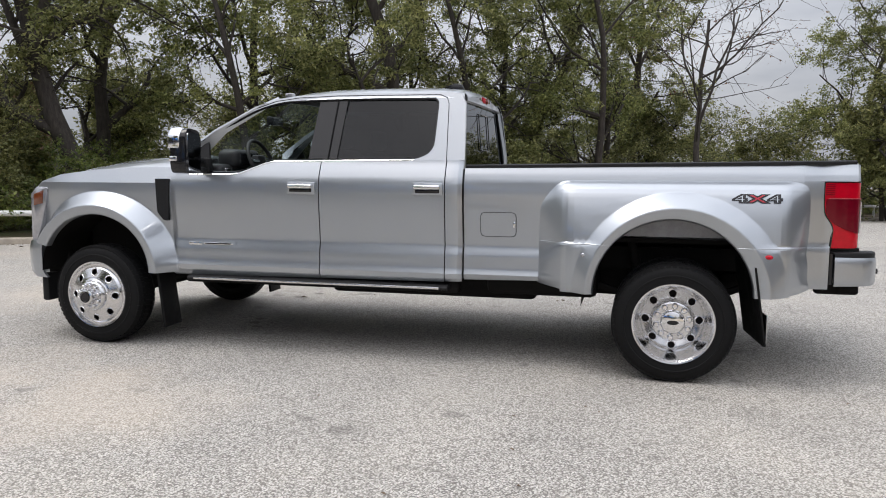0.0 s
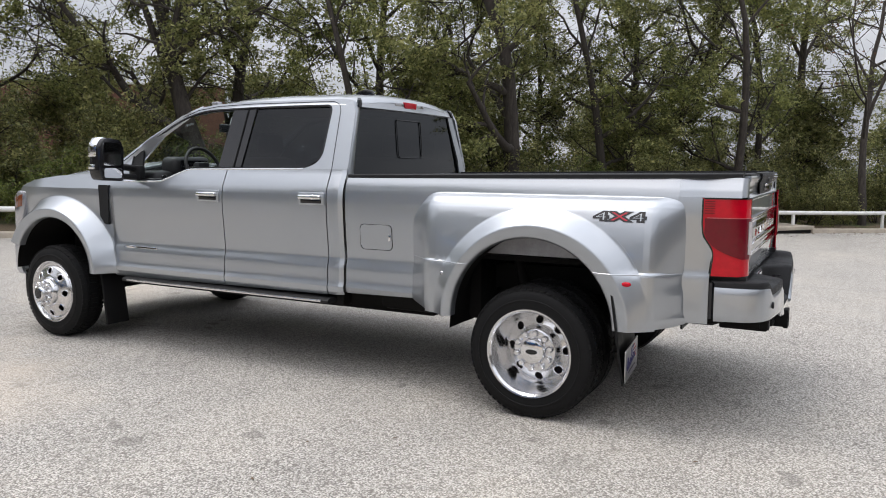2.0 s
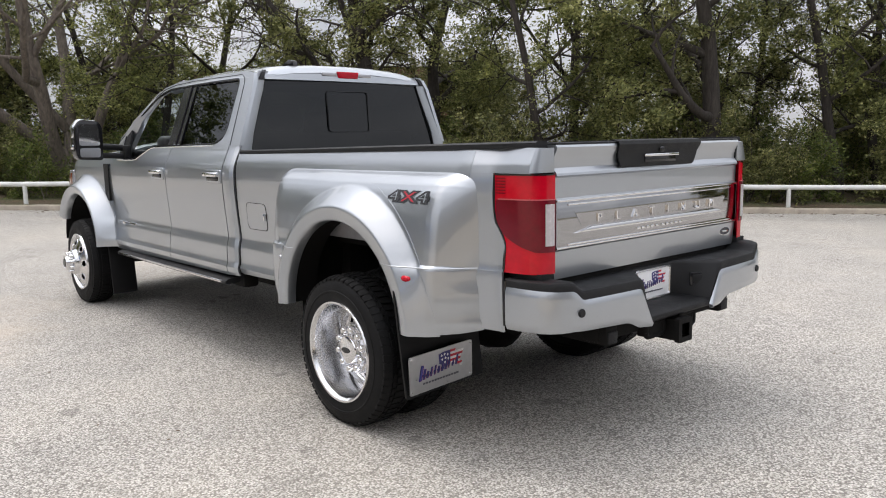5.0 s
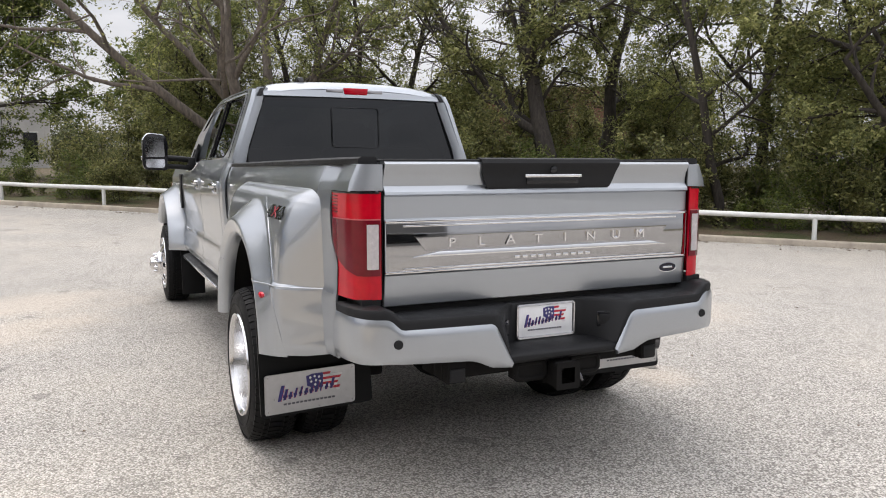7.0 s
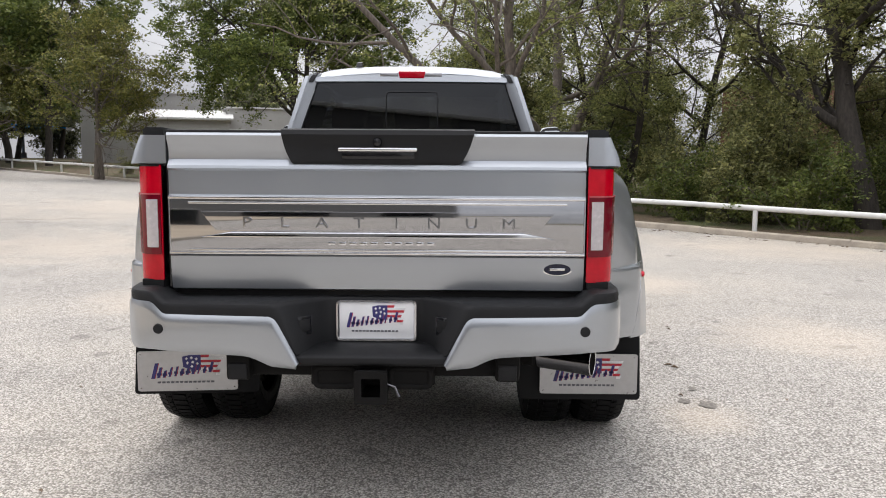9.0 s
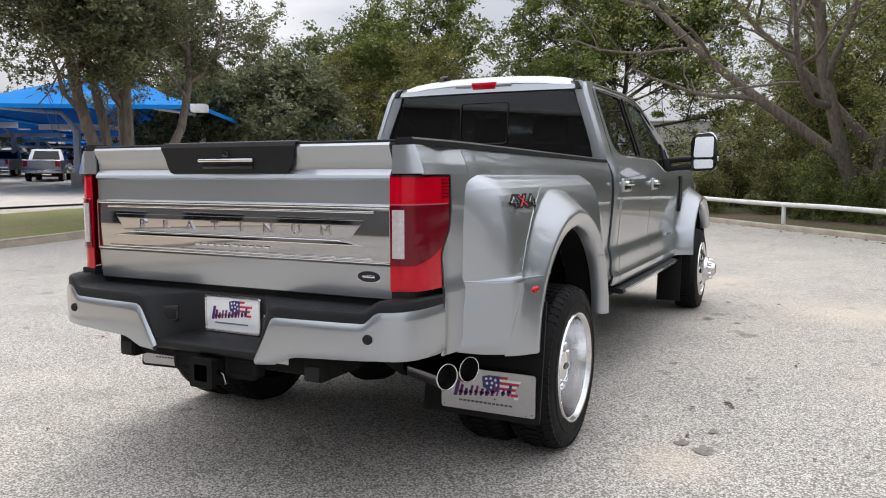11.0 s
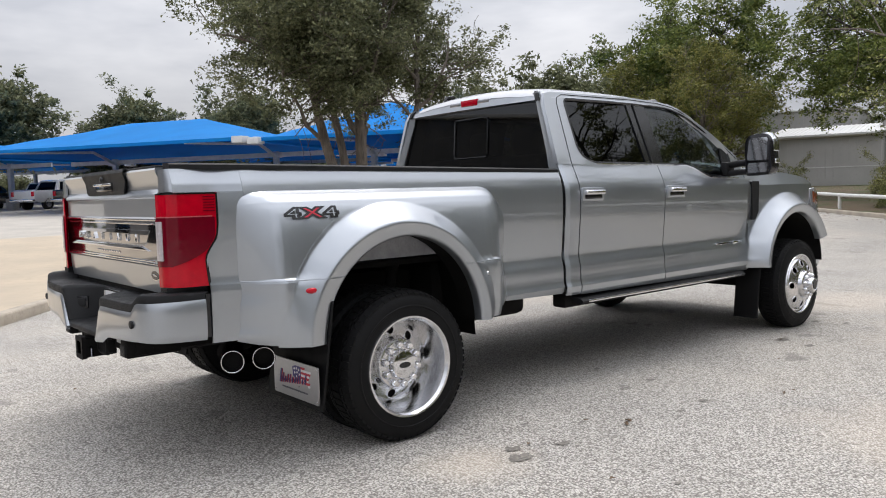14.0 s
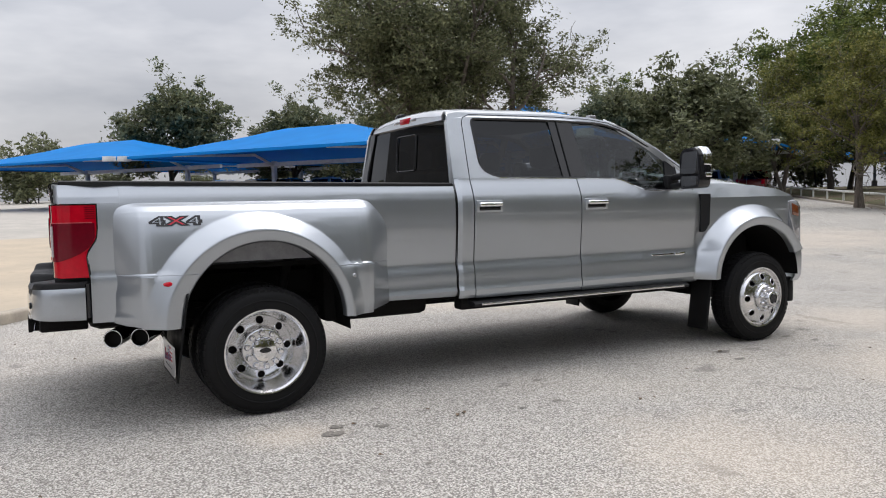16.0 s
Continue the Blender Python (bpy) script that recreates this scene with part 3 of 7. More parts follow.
for s in (-1, 1):
    # doors
    front = skin("front_door", spread(-3.862, -2.596, 26), lambda x: 0.572 + 0.012 * (x + 3.86), belt, door_place, s, label="silver front door")
    rear = skin("rear_door", spread(-2.588, -1.612, 20), lambda x: 0.588 + 0.008 * (x + 2.59), belt, door_place, s, label="silver rear door")
    skin("cab_corner", spread(-1.604, -1.485, 4), lambda x: 0.60, belt, lambda x, z: (x, side_y(z) - 0.001 - 0.02 * smooth(-1.53, -1.485, x), z), s, label="silver rear cab corner")
    for gx, z0, wide in ((-3.866, 0.58, 0.0028), (-2.592, 0.59, 0.0030), (-1.608, 0.60, 0.0030), (-1.4765, 0.62, 0.0048)):
        top_z = belt(gx) if gx < -1.5 else 1.42
        tube("panel_gap", [(gx, (side_y(z) - (0.003 if gx < -1.5 else 0.03)) * s, z) for z in spread(z0, top_z, 24)], wide, GLOSS_BLACK, truck, "", 5)
    handle(-2.735, s, front)
    handle(-1.735, s, rear)
    cab_panel("door_frame", FRAME_OUT, s, SILVER, 0.03, 0.0, holes=[FRAME_IN_F], label="silver window frame and pillars")
    cab_panel("centre_pillar", PILLAR, s, GLOSS_BLACK, 0.012, 0.006, label="gloss black centre pillar trim")
    if s > 0:
        cab_panel("window_glass", rounded([(-3.675, 1.388), (-3.29, 1.388), (-3.01, 1.482), (-2.69, 1.486), (-2.65, 1.94), (-2.97, 1.932), (-3.18, 1.882), (-3.51, 1.706), (-3.675, 1.592)], 0.01, 1), s, GLASS_CLEAR, 0, 0.016, parent=front, label="lightly tinted front door glass")
    cab_panel("window_glass", [(-2.49, 1.488), (-1.82, 1.494), (-1.725, 1.562), (-1.712, 1.938), (-2.42, 1.944)], s, GLASS_DARK, 0, 0.016, parent=rear, label="dark privacy glass")
    # chrome strip under the windows
    pts = [(x, (side_y(belt(x)) + 0.004) * s, belt(x) + 0.004) for x in spread(-3.70, -1.86, 46)]
    tube("belt_moulding", pts, 0.0055, CHROME, truck, "chrome strip under the side windows", 6)
    # shut line of the doors round their frames
    line = [(-3.79, 1.535), (-3.52, 1.718), (-3.21, 1.886), (-3.04, 1.944), (-2.84, 1.968), (-2.5, 1.977), (-1.70, 1.970), (-1.645, 1.945), (-1.628, 1.90), (-1.612, 1.482)]
    tube("door_shut_line", [(x, y * s, z) for x, y, z in (cab_side(a, b, -0.0005) for a, b in line)], 0.0032, GLOSS_BLACK, truck, "", 5)
    # seal lines of the windows
    ring = [cab_side(x, z, 0.006) for x, z in FRAME_IN_F]
    tube("window_seal", [(x, y * s, z) for x, y, z in ring + ring[:1]], 0.010, GLOSS_BLACK, truck, "black rubber window seal", 6)
    tube("window_divider", [(x, y * s, z) for x, y, z in (cab_side(-2.545, 1.49, 0.003), cab_side(-2.51, 1.95, 0.003))], 0.006, RUBBER, truck, "", 6)
    # the small sail panel at the mirror
    cab_panel("mirror_sail", [(-3.675, 1.387), (-3.53, 1.387), (-3.585, 1.625), (-3.675, 1.594)], s, BLACK_PLASTIC, 0.02, 0.004, label="black panel at the mirror")
    # fender
    fend_top = lerp_table([(-5.28, 1.21), (-5.14, 1.305), (-4.93, 1.362), (-4.6, 1.402), (-4.2, 1.422), (-3.87, 1.425)])

    def fender_place(x, z):
        base = side_y(min(z, 1.30)) - 0.35 * max(z - 1.30, 0) * 1.2 - 0.30 * max(-4.79 - x, 0) ** 1.5
        return (x, base, z)

    def flare_front_place(x, z):
        r = math.hypot((x - AF) / AFA, (z - AFZ) / AFB)
        base = fender_place(x, z)[1]
        return (x, flare_height(base, 1.128, r, 1.16, 1.40), z)
    fender = skin("front_fender", sorted(set(spread(-5.26, -5.20, 4) + arch_columns(AF, AFA * 1.38, 48) + spread(-3.95, -3.87, 6))),
                  lambda x: max(AFZ + (arch_front(AF + (x - AF) / 1.32) - AFZ) * 1.32 if arch_front(AF + (x - AF) / 1.32) > 0 else 0, 0.585 if x > AF else 0.80), fend_top, fender_place, s, label="silver front fender with a flared arch")
    bm = prism_bm(rounded([(-3.995, 1.335), (-3.872, 1.335), (-3.885, 1.0), (-3.93, 1.005), (-3.985, 1.07)], 0.012), "y", 0.95, 1.006)
    bmesh.ops.scale(bm, vec=(1, s, 1), verts=bm.verts)
    part("fender_vent", bm, BLACK_PLASTIC, truck, "dark grey fender vent")
    flare_skin("front_flare", AF, AFZ, AFA, AFB, math.pi - 0.42, 0.0, 1.42, flare_front_place, s, "silver flared front wheel arch")
    # inner skin of the front arch
    v, f = loft([[(AF + 0.53 * math.cos(a), y * s, AFZ - 0.02 + 0.49 * math.sin(a)) for a in spread(math.pi, 0, 20)] for y in (1.085, 0.6)], False, False)
    obj("arch_liner", v, f, UNDERBODY, truck, "black front wheel arch liner")
    # engine badge: unreadable letters as bars
    bm = box_bm((-3.72, 0.975, 0.812), (-3.60, 0.987, 0.836), 0.003)
    box_bm((-3.585, 0.975, 0.816), (-3.33, 0.987, 0.834), 0.003, bm=bm)
    bmesh.ops.scale(bm, vec=(1, s, 1), verts=bm.verts)
    part("door_badge", bm, CHROME, front, "small chrome badge low on the door")
    bm = box_bm((-3.57, 0.98, 0.820), (-3.345, 0.9885, 0.830), 0.001)
    bmesh.ops.scale(bm, vec=(1, s, 1), verts=bm.verts)
    part("badge_bar", bm, GLOSS_BLACK, front)

    # bed side
    corner_y = lerp_table([(0.60, 0.935), (0.64, 0.948), (0.70, 0.953), (0.885, 0.955), (0.905, 0.952), (0.915, 0.946), (1.10, 0.952), (1.25, 0.955), (1.33, 0.950), (1.38, 0.938), (1.43, 0.915), (1.47, 0.90)])

    def bed_place(x, z):
        k = smooth(0.55, 0.80, x)
        y = bed_y(z) * (1 - k) + corner_y(z) * k
        c = min(max((x - 0.78) / 0.16, 0.0), 1.0)
        return (x, y - 0.030 * c, z)
    bed_top = lambda x: 1.425 + 0.012 * (x + 1.47)
    bed = skin("bed_side", sorted(set(spread(-1.468, -0.56, 18) + arch_columns(AR, 0.56, 30) + spread(0.57, 0.80, 5))), lambda x: max(0.615 + 0.02 * (x + 1.47), ARZ + 0.56 * math.sqrt(max(1 - ((x - AR) / 0.56) ** 2, 0)) if abs(x - AR) < 0.56 else 0), bed_top, bed_place, s, label="silver cargo bed side")
    # corner post in front of and above the tail lamp
    for nm, z0, z1, end in (("bed_corner_foot", 0.635, 0.905, lambda z: 0.972), ("bed_corner", 0.905, 1.342, lambda z: lerp_table([(0.905, 0.972), (1.03, 0.985), (1.06, 0.975), (1.13, 0.927), (1.2, 0.92), (1.342, 0.92)])(z)), ("bed_corner_top", 1.342, 1.45, lambda z: 1.125)):
        v, f = loft([[(lambda p: (p[0], p[1] * s, p[2]))(bed_place(x, z)) for x in spread(0.80, end(z), 10)] for z in spread(z0, z1, 18)], False, False)
        obj(nm, v, f, SILVER, truck, "silver rear corner of the bed", 40, 0.01)
    v, f = loft([[(1.122, (bed_y(z) - 0.029) * s, z), (1.135, (bed_y(z) - 0.042) * s, z), (1.141, 0.85 * s, z), (1.141, (0.782 if s < 0 else 0.797) * s, z)] for z in (1.345, 1.40, 1.45)], False, False)
    obj("bed_corner_cap", v, f, SILVER, truck, "", 60, 0.01)
    # black rail cap
    rail = [[(x, (0.925 - 0.05 * smooth(0.8, 1.1, x)) * s, bed_top(x) - 0.004), (x, (0.925 - 0.05 * smooth(0.8, 1.1, x)) * s, bed_top(x) + 0.016), (x, (0.91 - 0.05 * smooth(0.8, 1.1, x)) * s, bed_top(x) + 0.024),
             (x, 0.80 * s, bed_top(x) + 0.024), (x, 0.795 * s, bed_top(x) - 0.01)] for x in spread(-1.465, 1.12, 12)]
    v, f = loft(rail, True, True)
    obj("bed_rail_cap", v, f, BLACK_PLASTIC, truck, "black plastic bed rail cap", 40)
    v, f = loft([[(x, 0.80 * s, 1.42), (x, 0.78 * s, 0.95)] for x in (-1.44, 1.09)], False, False)
    obj("bed_inner_side", v, f, UNDERBODY, truck, "black lined inside of the bed", 40, 0.01)

    # wide fender over the twin wheels
    wide_y = lerp_table([(0.57, 1.098), (0.60, 1.108), (0.66, 1.118), (0.75, 1.124), (0.86, 1.126), (0.902, 1.124), (0.914, 1.118), (0.922, 1.108), (1.00, 1.102), (1.12, 1.088), (1.20, 1.070), (1.25, 1.052), (1.285, 1.030), (1.312, 0.998), (1.332, 0.964), (1.342, 0.935)])
    wide_top = lerp_table([(-0.93, 1.195), (-0.905, 1.215), (-0.80, 1.315), (-0.775, 1.330), (-0.74, 1.339), (-0.70, 1.342), (0.72, 1.342), (0.80, 1.334), (0.85, 1.322)])
    front_rise = lerp_table([(-0.93, 0.0), (-0.91, 0.12), (-0.75, 0.86), (-0.715, 0.95), (-0.67, 0.99), (-0.62, 1.0)])
    rear_rise = lerp_table([(0.60, 1.0), (0.645, 0.99), (0.68, 0.955), (0.705, 0.88), (0.83, 0.14), (0.85, 0.0)])

    def wide_place(x, z):
        base = bed_y(z) - 0.01 - 0.014 * smooth(0.74, 0.85, x)
        return (x, base + (wide_y(z + (1.342 - wide_top(x))) - base) * front_rise(x) * rear_rise(x), z)

    def flare_rear_place(x, z):
        r = math.hypot(x - AR, z - ARZ) / ARR
        c = (x - AR) / (r * ARR)
        return (x, flare_height(wide_place(x, z)[1], 1.170, r, 1.145 + 0.045 * c, 1.345 + 0.07 * c), z)
    xs = sorted(set(spread(-0.93, -0.60, 33) + arch_columns(AR, ARR * 1.34, 56) + spread(0.60, 0.85, 28)))
    flare = skin("rear_fender", xs, lambda x: max(ARZ + (arch_rear(AR + (x - AR) / 1.32) - ARZ) * 1.32 if arch_rear(AR + (x - AR) / 1.32) > 0 else 0, lerp_table([(-0.93, 0.615), (-0.7, 0.585), (-0.53, 0.572), (0.5, 0.586), (0.62, 0.596), (0.78, 0.612), (0.85, 0.628)])(x)), wide_top, wide_place, s,
                 label="wide silver fender over the twin rear wheels", rows=sorted(set(ROWS + spread(1.26, 1.345, 12) + [0.898, 0.902, 0.908, 0.914, 0.918, 0.922, 0.926])), sharp=35)
    flare_skin("rear_flare", AR, ARZ, ARR, ARR, math.pi, 0.03, 1.43, flare_rear_place, s, "silver flared rear wheel arch")
    v, f = loft([[(AR + 0.525 * math.cos(a), y * s, ARZ + 0.525 * math.sin(a)) for a in spread(math.pi, 0, 28)] for y in (1.155, 0.95)], False, False)
    obj("arch_inner_lip", v, f, UNDERBODY, flare, "black inner face of the arch", 50)
    v, f = loft([[(x, y * s, z) for x, z in ((-0.62, 0.46), (-0.60, 0.70), (-0.56, 1.0), (-0.40, 1.13), (0.38, 1.13), (0.54, 1.0), (0.58, 0.70))] for y in (1.0, 0.30)], False, False)
    obj("wheel_well", v, f, UNDERBODY, truck, "black inside of the wheel well", 50)
    v, f = loft([[(-0.50, 0.90 * s, z), (0.50, 0.90 * s, z)] for z in (0.955, 1.15)], False, False)
    obj("bed_wheel_house", v, f, LINER, truck, "grey sheet above the wheels", 50, 0.006)
    # crease that runs round the fender, lamps on it
    line = [flare_rear_place(x, 0.912) for x in spread(AR + 0.40, 0.848, 24)]
    tube("fender_crease", [(x, (y + 0.0075) * s, z) for x, y, z in line], 0.0035, SILVER, flare, "", 6)
    line = [flare_rear_place(x, 0.912) for x in spread(-0.925, AR - 0.40, 24)]
    tube("fender_crease", [(x, (y + 0.0075) * s, z) for x, y, z in line], 0.0035, SILVER, flare, "", 6)
    for x, z, m, nm, sx in ((0.566, 0.860, LAMP_RED, "side_marker_lamp", 0.034), (-0.600, 0.838, CLEAR_LENS, "clearance_lamp", 0.018)):
        px, py, pz = flare_rear_place(x, z)
        v, f = turned_geo([(0.0, 0.016), (0.6, 0.014), (0.9, 0.008), (1.0, -0.01)], 16, "y")
        v = [(px + a * sx, (py + b) * s, pz + c * 0.016) for a, b, c in v]
        obj(nm, v, f, m, flare, "small red marker lamp" if m is LAMP_RED else "small clear marker lamp")
    # lettering on the fender
    for ch, dx in (("4", -0.106), ("X", 0.0), ("4", 0.106)):
        for bold, deep, mm, nm in ((0.0072, 0.0095, GLOSS_BLACK, "decal_outline"), (0.0 if ch == "X" else -0.0016, 0.0108, INK_RED if ch == "X" else SILVER, "decal_letter")):
            v, f = text_geo(ch, 0.066, 0.0006, bold=bold)
            out = []
            for a, b, c in v:
                x0 = 0.50 + (a * 2.15 + dx) * (1 if s < 0 else -1)
                z0 = 1.228 + b
                out.append((x0, (wide_place(x0, z0)[1] + deep + c) * s, z0))
            obj(nm, out, f, mm, flare)

# fuel door, on the driver's side
def fuel_edge(x):
    c = max(abs(x + 1.2175) - 0.0925, 0.0)
    return 0.085 - 0.035 + math.sqrt(max(0.035 ** 2 - c ** 2, 0.0))


fuel = skin("fuel_door", spread(-1.345, -1.09, 30), lambda x: 1.02 - fuel_edge(x), lambda x: 1.02 + fuel_edge(x), lambda x, z: (x, bed_y(z) + 0.0078, z), -1, label="silver fuel filler door", solid=0.002)
ring = rounded([(-1.347, 0.933), (-1.088, 0.933), (-1.088, 1.107), (-1.347, 1.107)], 0.036)
tube("fuel_door_gap", [(x, -bed_y(z) - 0.0065, z) for x, z in ring + ring[:1]], 0.0028, GLOSS_BLACK, truck, "", 5)
part("fuel_door_latch", box_bm((-1.108, -0.970, 1.0), (-1.092, -0.95, 1.045), 0.003), CHROME, fuel)

# roof
roof_sec = [(0.0, 2.062), (0.25, 2.058), (0.45, 2.046), (0.58, 2.030), (0.66, 2.008), (0.715, 1.985), (0.745, 1.965), (0.757, 1.948)]
roof_drop = lerp_table([(-3.09, 0.085), (-3.0, 0.052), (-2.85, 0.022), (-2.6, 0.004), (-2.2, 0.0), (-1.75, 0.008), (-1.60, 0.022), (-1.545, 0.045), (-1.525, 0.075)])
rings = []
for x in (-3.09, -3.04, -3.0, -2.92, -2.85, -2.72, -2.6, -2.4, -2.2, -1.95, -1.75, -1.66, -1.60, -1.57, -1.545, -1.525):
    half = [(y, z - roof_drop(x) * (1.0 if y < 0.7 else 0.55)) for y, z in roof_sec]
    rings.append([(x, -y, z) for y, z in half[::-1]] + [(x, y, z) for y, z in half[1:]])
v, f = loft(rings, False, False)
obj("roof", v, f, SILVER, truck, "silver cab roof", 60, 0.02)
for s in (-1, 1):
    tube("roof_ditch", [(x, 0.735 * s, 1.978 - roof_drop(x) * 0.7) for x in spread(-2.95, -1.6, 10)], 0.007, RUBBER, truck, "", 6)
# antenna fin and lamps on the roof
bm = prism_bm([(-1.80, 2.045), (-1.60, 2.035), (-1.62, 2.078), (-1.68, 2.088)], "y", -0.40, -0.36, 0.008)
part("roof_antenna", bm, GLOSS_BLACK, truck, "black antenna fin on the roof")
for y in (-0.62, 0.62):
    part("roof_lamp", box_bm((-3.02, y - 0.03, 1.985), (-2.95, y + 0.03, 2.020), 0.01), CLEAR_LENS, truck, "small clear roof lamp")
# rear wall of the cab: corner pillars, header, rear glass
for s in (-1, 1):
    v, f = loft([[(-1.50, y0 * s, z), (-1.505 + 0.004, (y0 + y1) / 2 * s, z), (-1.535 + 0.02, y1 * s, z)] for z, y0, y1 in ((0.62, 0.95, 0.70), (1.42, 0.915, 0.828), (1.56, 0.882, 0.80), (1.75, 0.820, 0.735), (1.93, 0.752, 0.668), (1.985, 0.72, 0.64))], False, False)
    v = [(x + (0.02 if z < 1.5 else 0.02 - 0.05 * (z - 1.5) / 0.48), y, z) for x, y, z in v]
    obj("rear_pillar", v, f, SILVER, truck, "silver rear cab pillar", 60, 0.012)
v, f = loft([[(-1.535, y, 1.985 - 0.028 * (abs(y) / 0.68) ** 2), (-1.530, y, 1.955 - 0.02 * (abs(y) / 0.68) ** 2), (-1.525, y, 1.93 - 0.006 * (abs(y) / 0.68) ** 2)] for y in spread(-0.68, 0.68, 12)], False, False)
obj("rear_header", v, f, SILVER, truck, "", 60, 0.03)
part("cab_back", box_bm((-1.49, -0.92, 0.62), (-1.47, 0.92, 1.44)), SILVER, truck, "lower rear wall of the cab")
v, f = loft([[(-1.508 - 0.035 * (z - 1.42) / 0.5, (0.835 - 0.167 * (z - 1.42) / 0.51) * t, z) for t in spread(-1, 1, 8)] for z in (1.42, 1.6, 1.8, 1.928)], False, False)
obj("rear_window", v, f, GLASS_BACK, truck, "dark tinted rear window with a sliding pane", 60)
ring = rounded([(-0.178, 1.568), (0.19, 1.568), (0.19, 1.862), (-0.178, 1.862)], 0.03)
tube("sliding_pane_frame", [(-1.50 - 0.035 * (z - 1.42) / 0.5, y, z) for y, z in ring + ring[:1]], 0.0045, GLOSS_BLACK, truck, "black frame of the sliding pane", 6)
for s in (-1, 1):
    v, f = loft([[(-1.512 + dx, (y + d) * s, z) for y, z, dx in ((0.712, 1.925, 0.004), (0.695, 1.962, -0.004), (0.672, 1.990, -0.030))] for d in (-0.016, 0.016)], False, False)
    obj("roof_joint", v, f if s > 0 else [tuple(reversed(q)) for q in f], BLACK_PLASTIC, truck, "dark joint cover at the roof corner", 40, 0.012)
part("brake_lamp", prism_bm([(-0.080, 1.956), (0.094, 1.956), (0.104, 2.004), (-0.090, 2.004)], "x", -1.555, -1.510, 0.005), LAMP_RED, truck, "red high-mounted brake lamp")
for s in (-1, 1):
    part("cargo_lamp", box_bm((-1.555, 0.09 * s - (0.0 if s > 0 else 0.13), 1.967), (-1.514, 0.09 * s + (0.13 if s > 0 else 0.0), 1.994), 0.005), CLEAR_LENS, truck, "clear cargo lamp")
    tube("rear_window_seal", [(-1.503 - 0.035 * (z - 1.42) / 0.5, (0.838 - 0.167 * (z - 1.42) / 0.51) * s, z) for z in spread(1.42, 1.93, 5)], 0.008, RUBBER, truck, "", 6)
# windscreen and cowl
v, f = loft([[(-3.83 + 0.10 * abs(t), 0.80 * t, 1.44), (-3.45 + 0.08 * abs(t), 0.76 * t, 1.74), (-3.09 + 0.05 * abs(t), 0.69 * t, 1.975)] for t in spread(-1, 1, 8)], False, False)
obj("windscreen", v, f, GLASS_SCREEN, truck, "clear windscreen", 60)
for s in (-1, 1):
    v, f = loft([[(-3.84, 0.93 * s, 1.45), (-3.78, 0.79 * s, 1.45), (-3.70, 0.86 * s, 1.45)], [(-3.55, 0.865 * s, 1.70), (-3.42, 0.76 * s, 1.75), (-3.45, 0.82 * s, 1.70)], [(-3.14, 0.775 * s, 1.93), (-3.05, 0.70 * s, 1.985), (-3.02, 0.75 * s, 1.95)]], True, True)
    obj("front_pillar", v, f, SILVER, truck, "silver front pillar", 40)
# hood
hood_z = lerp_table([(-5.20, 1.22), (-5.16, 1.30), (-5.06, 1.355), (-4.88, 1.408), (-4.62, 1.452), (-4.2, 1.488), (-3.85, 1.503), (-3.78, 1.488)])
hood_sec = [(0.0, 0.0), (0.30, 0.002), (0.38, 0.018), (0.44, 0.022), (0.55, 0.006), (0.68, -0.014), (0.78, -0.038), (0.86, -0.062), (0.91, -0.09)]
rings = []
for x in (-5.20, -5.16, -5.10, -5.06, -4.98, -4.88, -4.72, -4.6, -4.4, -4.2, -4.0, -3.85, -3.78):
    pull = 1 - 0.09 * smooth(-4.84, -5.20, x)
    half = [(y * pull, hood_z(x) + dz) for y, dz in hood_sec]
    rings.append([(x, -y, z) for y, z in half[::-1]] + [(x, y, z) for y, z in half[1:]])
v, f = loft(rings, False, False)
obj("hood", v, f, SILVER, truck, "silver hood with raised edges", 50, 0.02)
# nose: grille, head lamps, bumper, air dam
part("grille", box_bm((-5.240, -0.60, 0.82), (-5.100, 0.60, 1.22), 0.02), CHROME, truck, "chrome front grille")
for s in (-1, 1):
    bm = prism_bm([(-5.250, 0.80), (-5.240, 1.20), (-5.180, 1.265), (-5.060, 1.255), (-5.085, 1.12), (-5.140, 0.93), (-5.190, 0.80)], "y", 0.66, 0.965, 0.02)
    bmesh.ops.scale(bm, vec=(1, s, 1), verts=bm.verts)
    lampf = part("head_lamp", bm, CLEAR_LENS, truck, "clear head lamp")
    bm = prism_bm([(-5.205, 1.10), (-5.200, 1.20), (-5.100, 1.235), (-5.115, 1.12)], "y", 0.90, 0.972, 0.008)
    bmesh.ops.scale(bm, vec=(1, s, 1), verts=bm.verts)
    part("turn_lens", bm, AMBER, lampf, "amber turn lens")
nose = [(-1.0, -5.110), (-0.985, -5.210), (-0.93, -5.290), (-0.80, -5.350), (-0.5, -5.400), (0, -5.420), (0.5, -5.400), (0.80, -5.350), (0.93, -5.290), (0.985, -5.210), (1.0, -5.110)]
v, f = loft([[(x + dx, y, z) for z, dx in ((0.50, 0.05), (0.54, 0.01), (0.62, 0.0), (0.74, 0.0), (0.79, 0.012), (0.81, 0.04))] for y, x in nose], False, False)
obj("front_bumper", v, f, SILVER, truck, "silver front bumper", 50, 0.02)
part("nose_core", box_bm((-5.240, -0.80, 0.50), (-5.020, 0.80, 0.85), 0.02), UNDERBODY, truck)
part("air_dam", box_bm((-5.210, -0.92, 0.28), (-5.140, 0.92, 0.52), 0.02), BLACK_PLASTIC, truck, "black air dam")

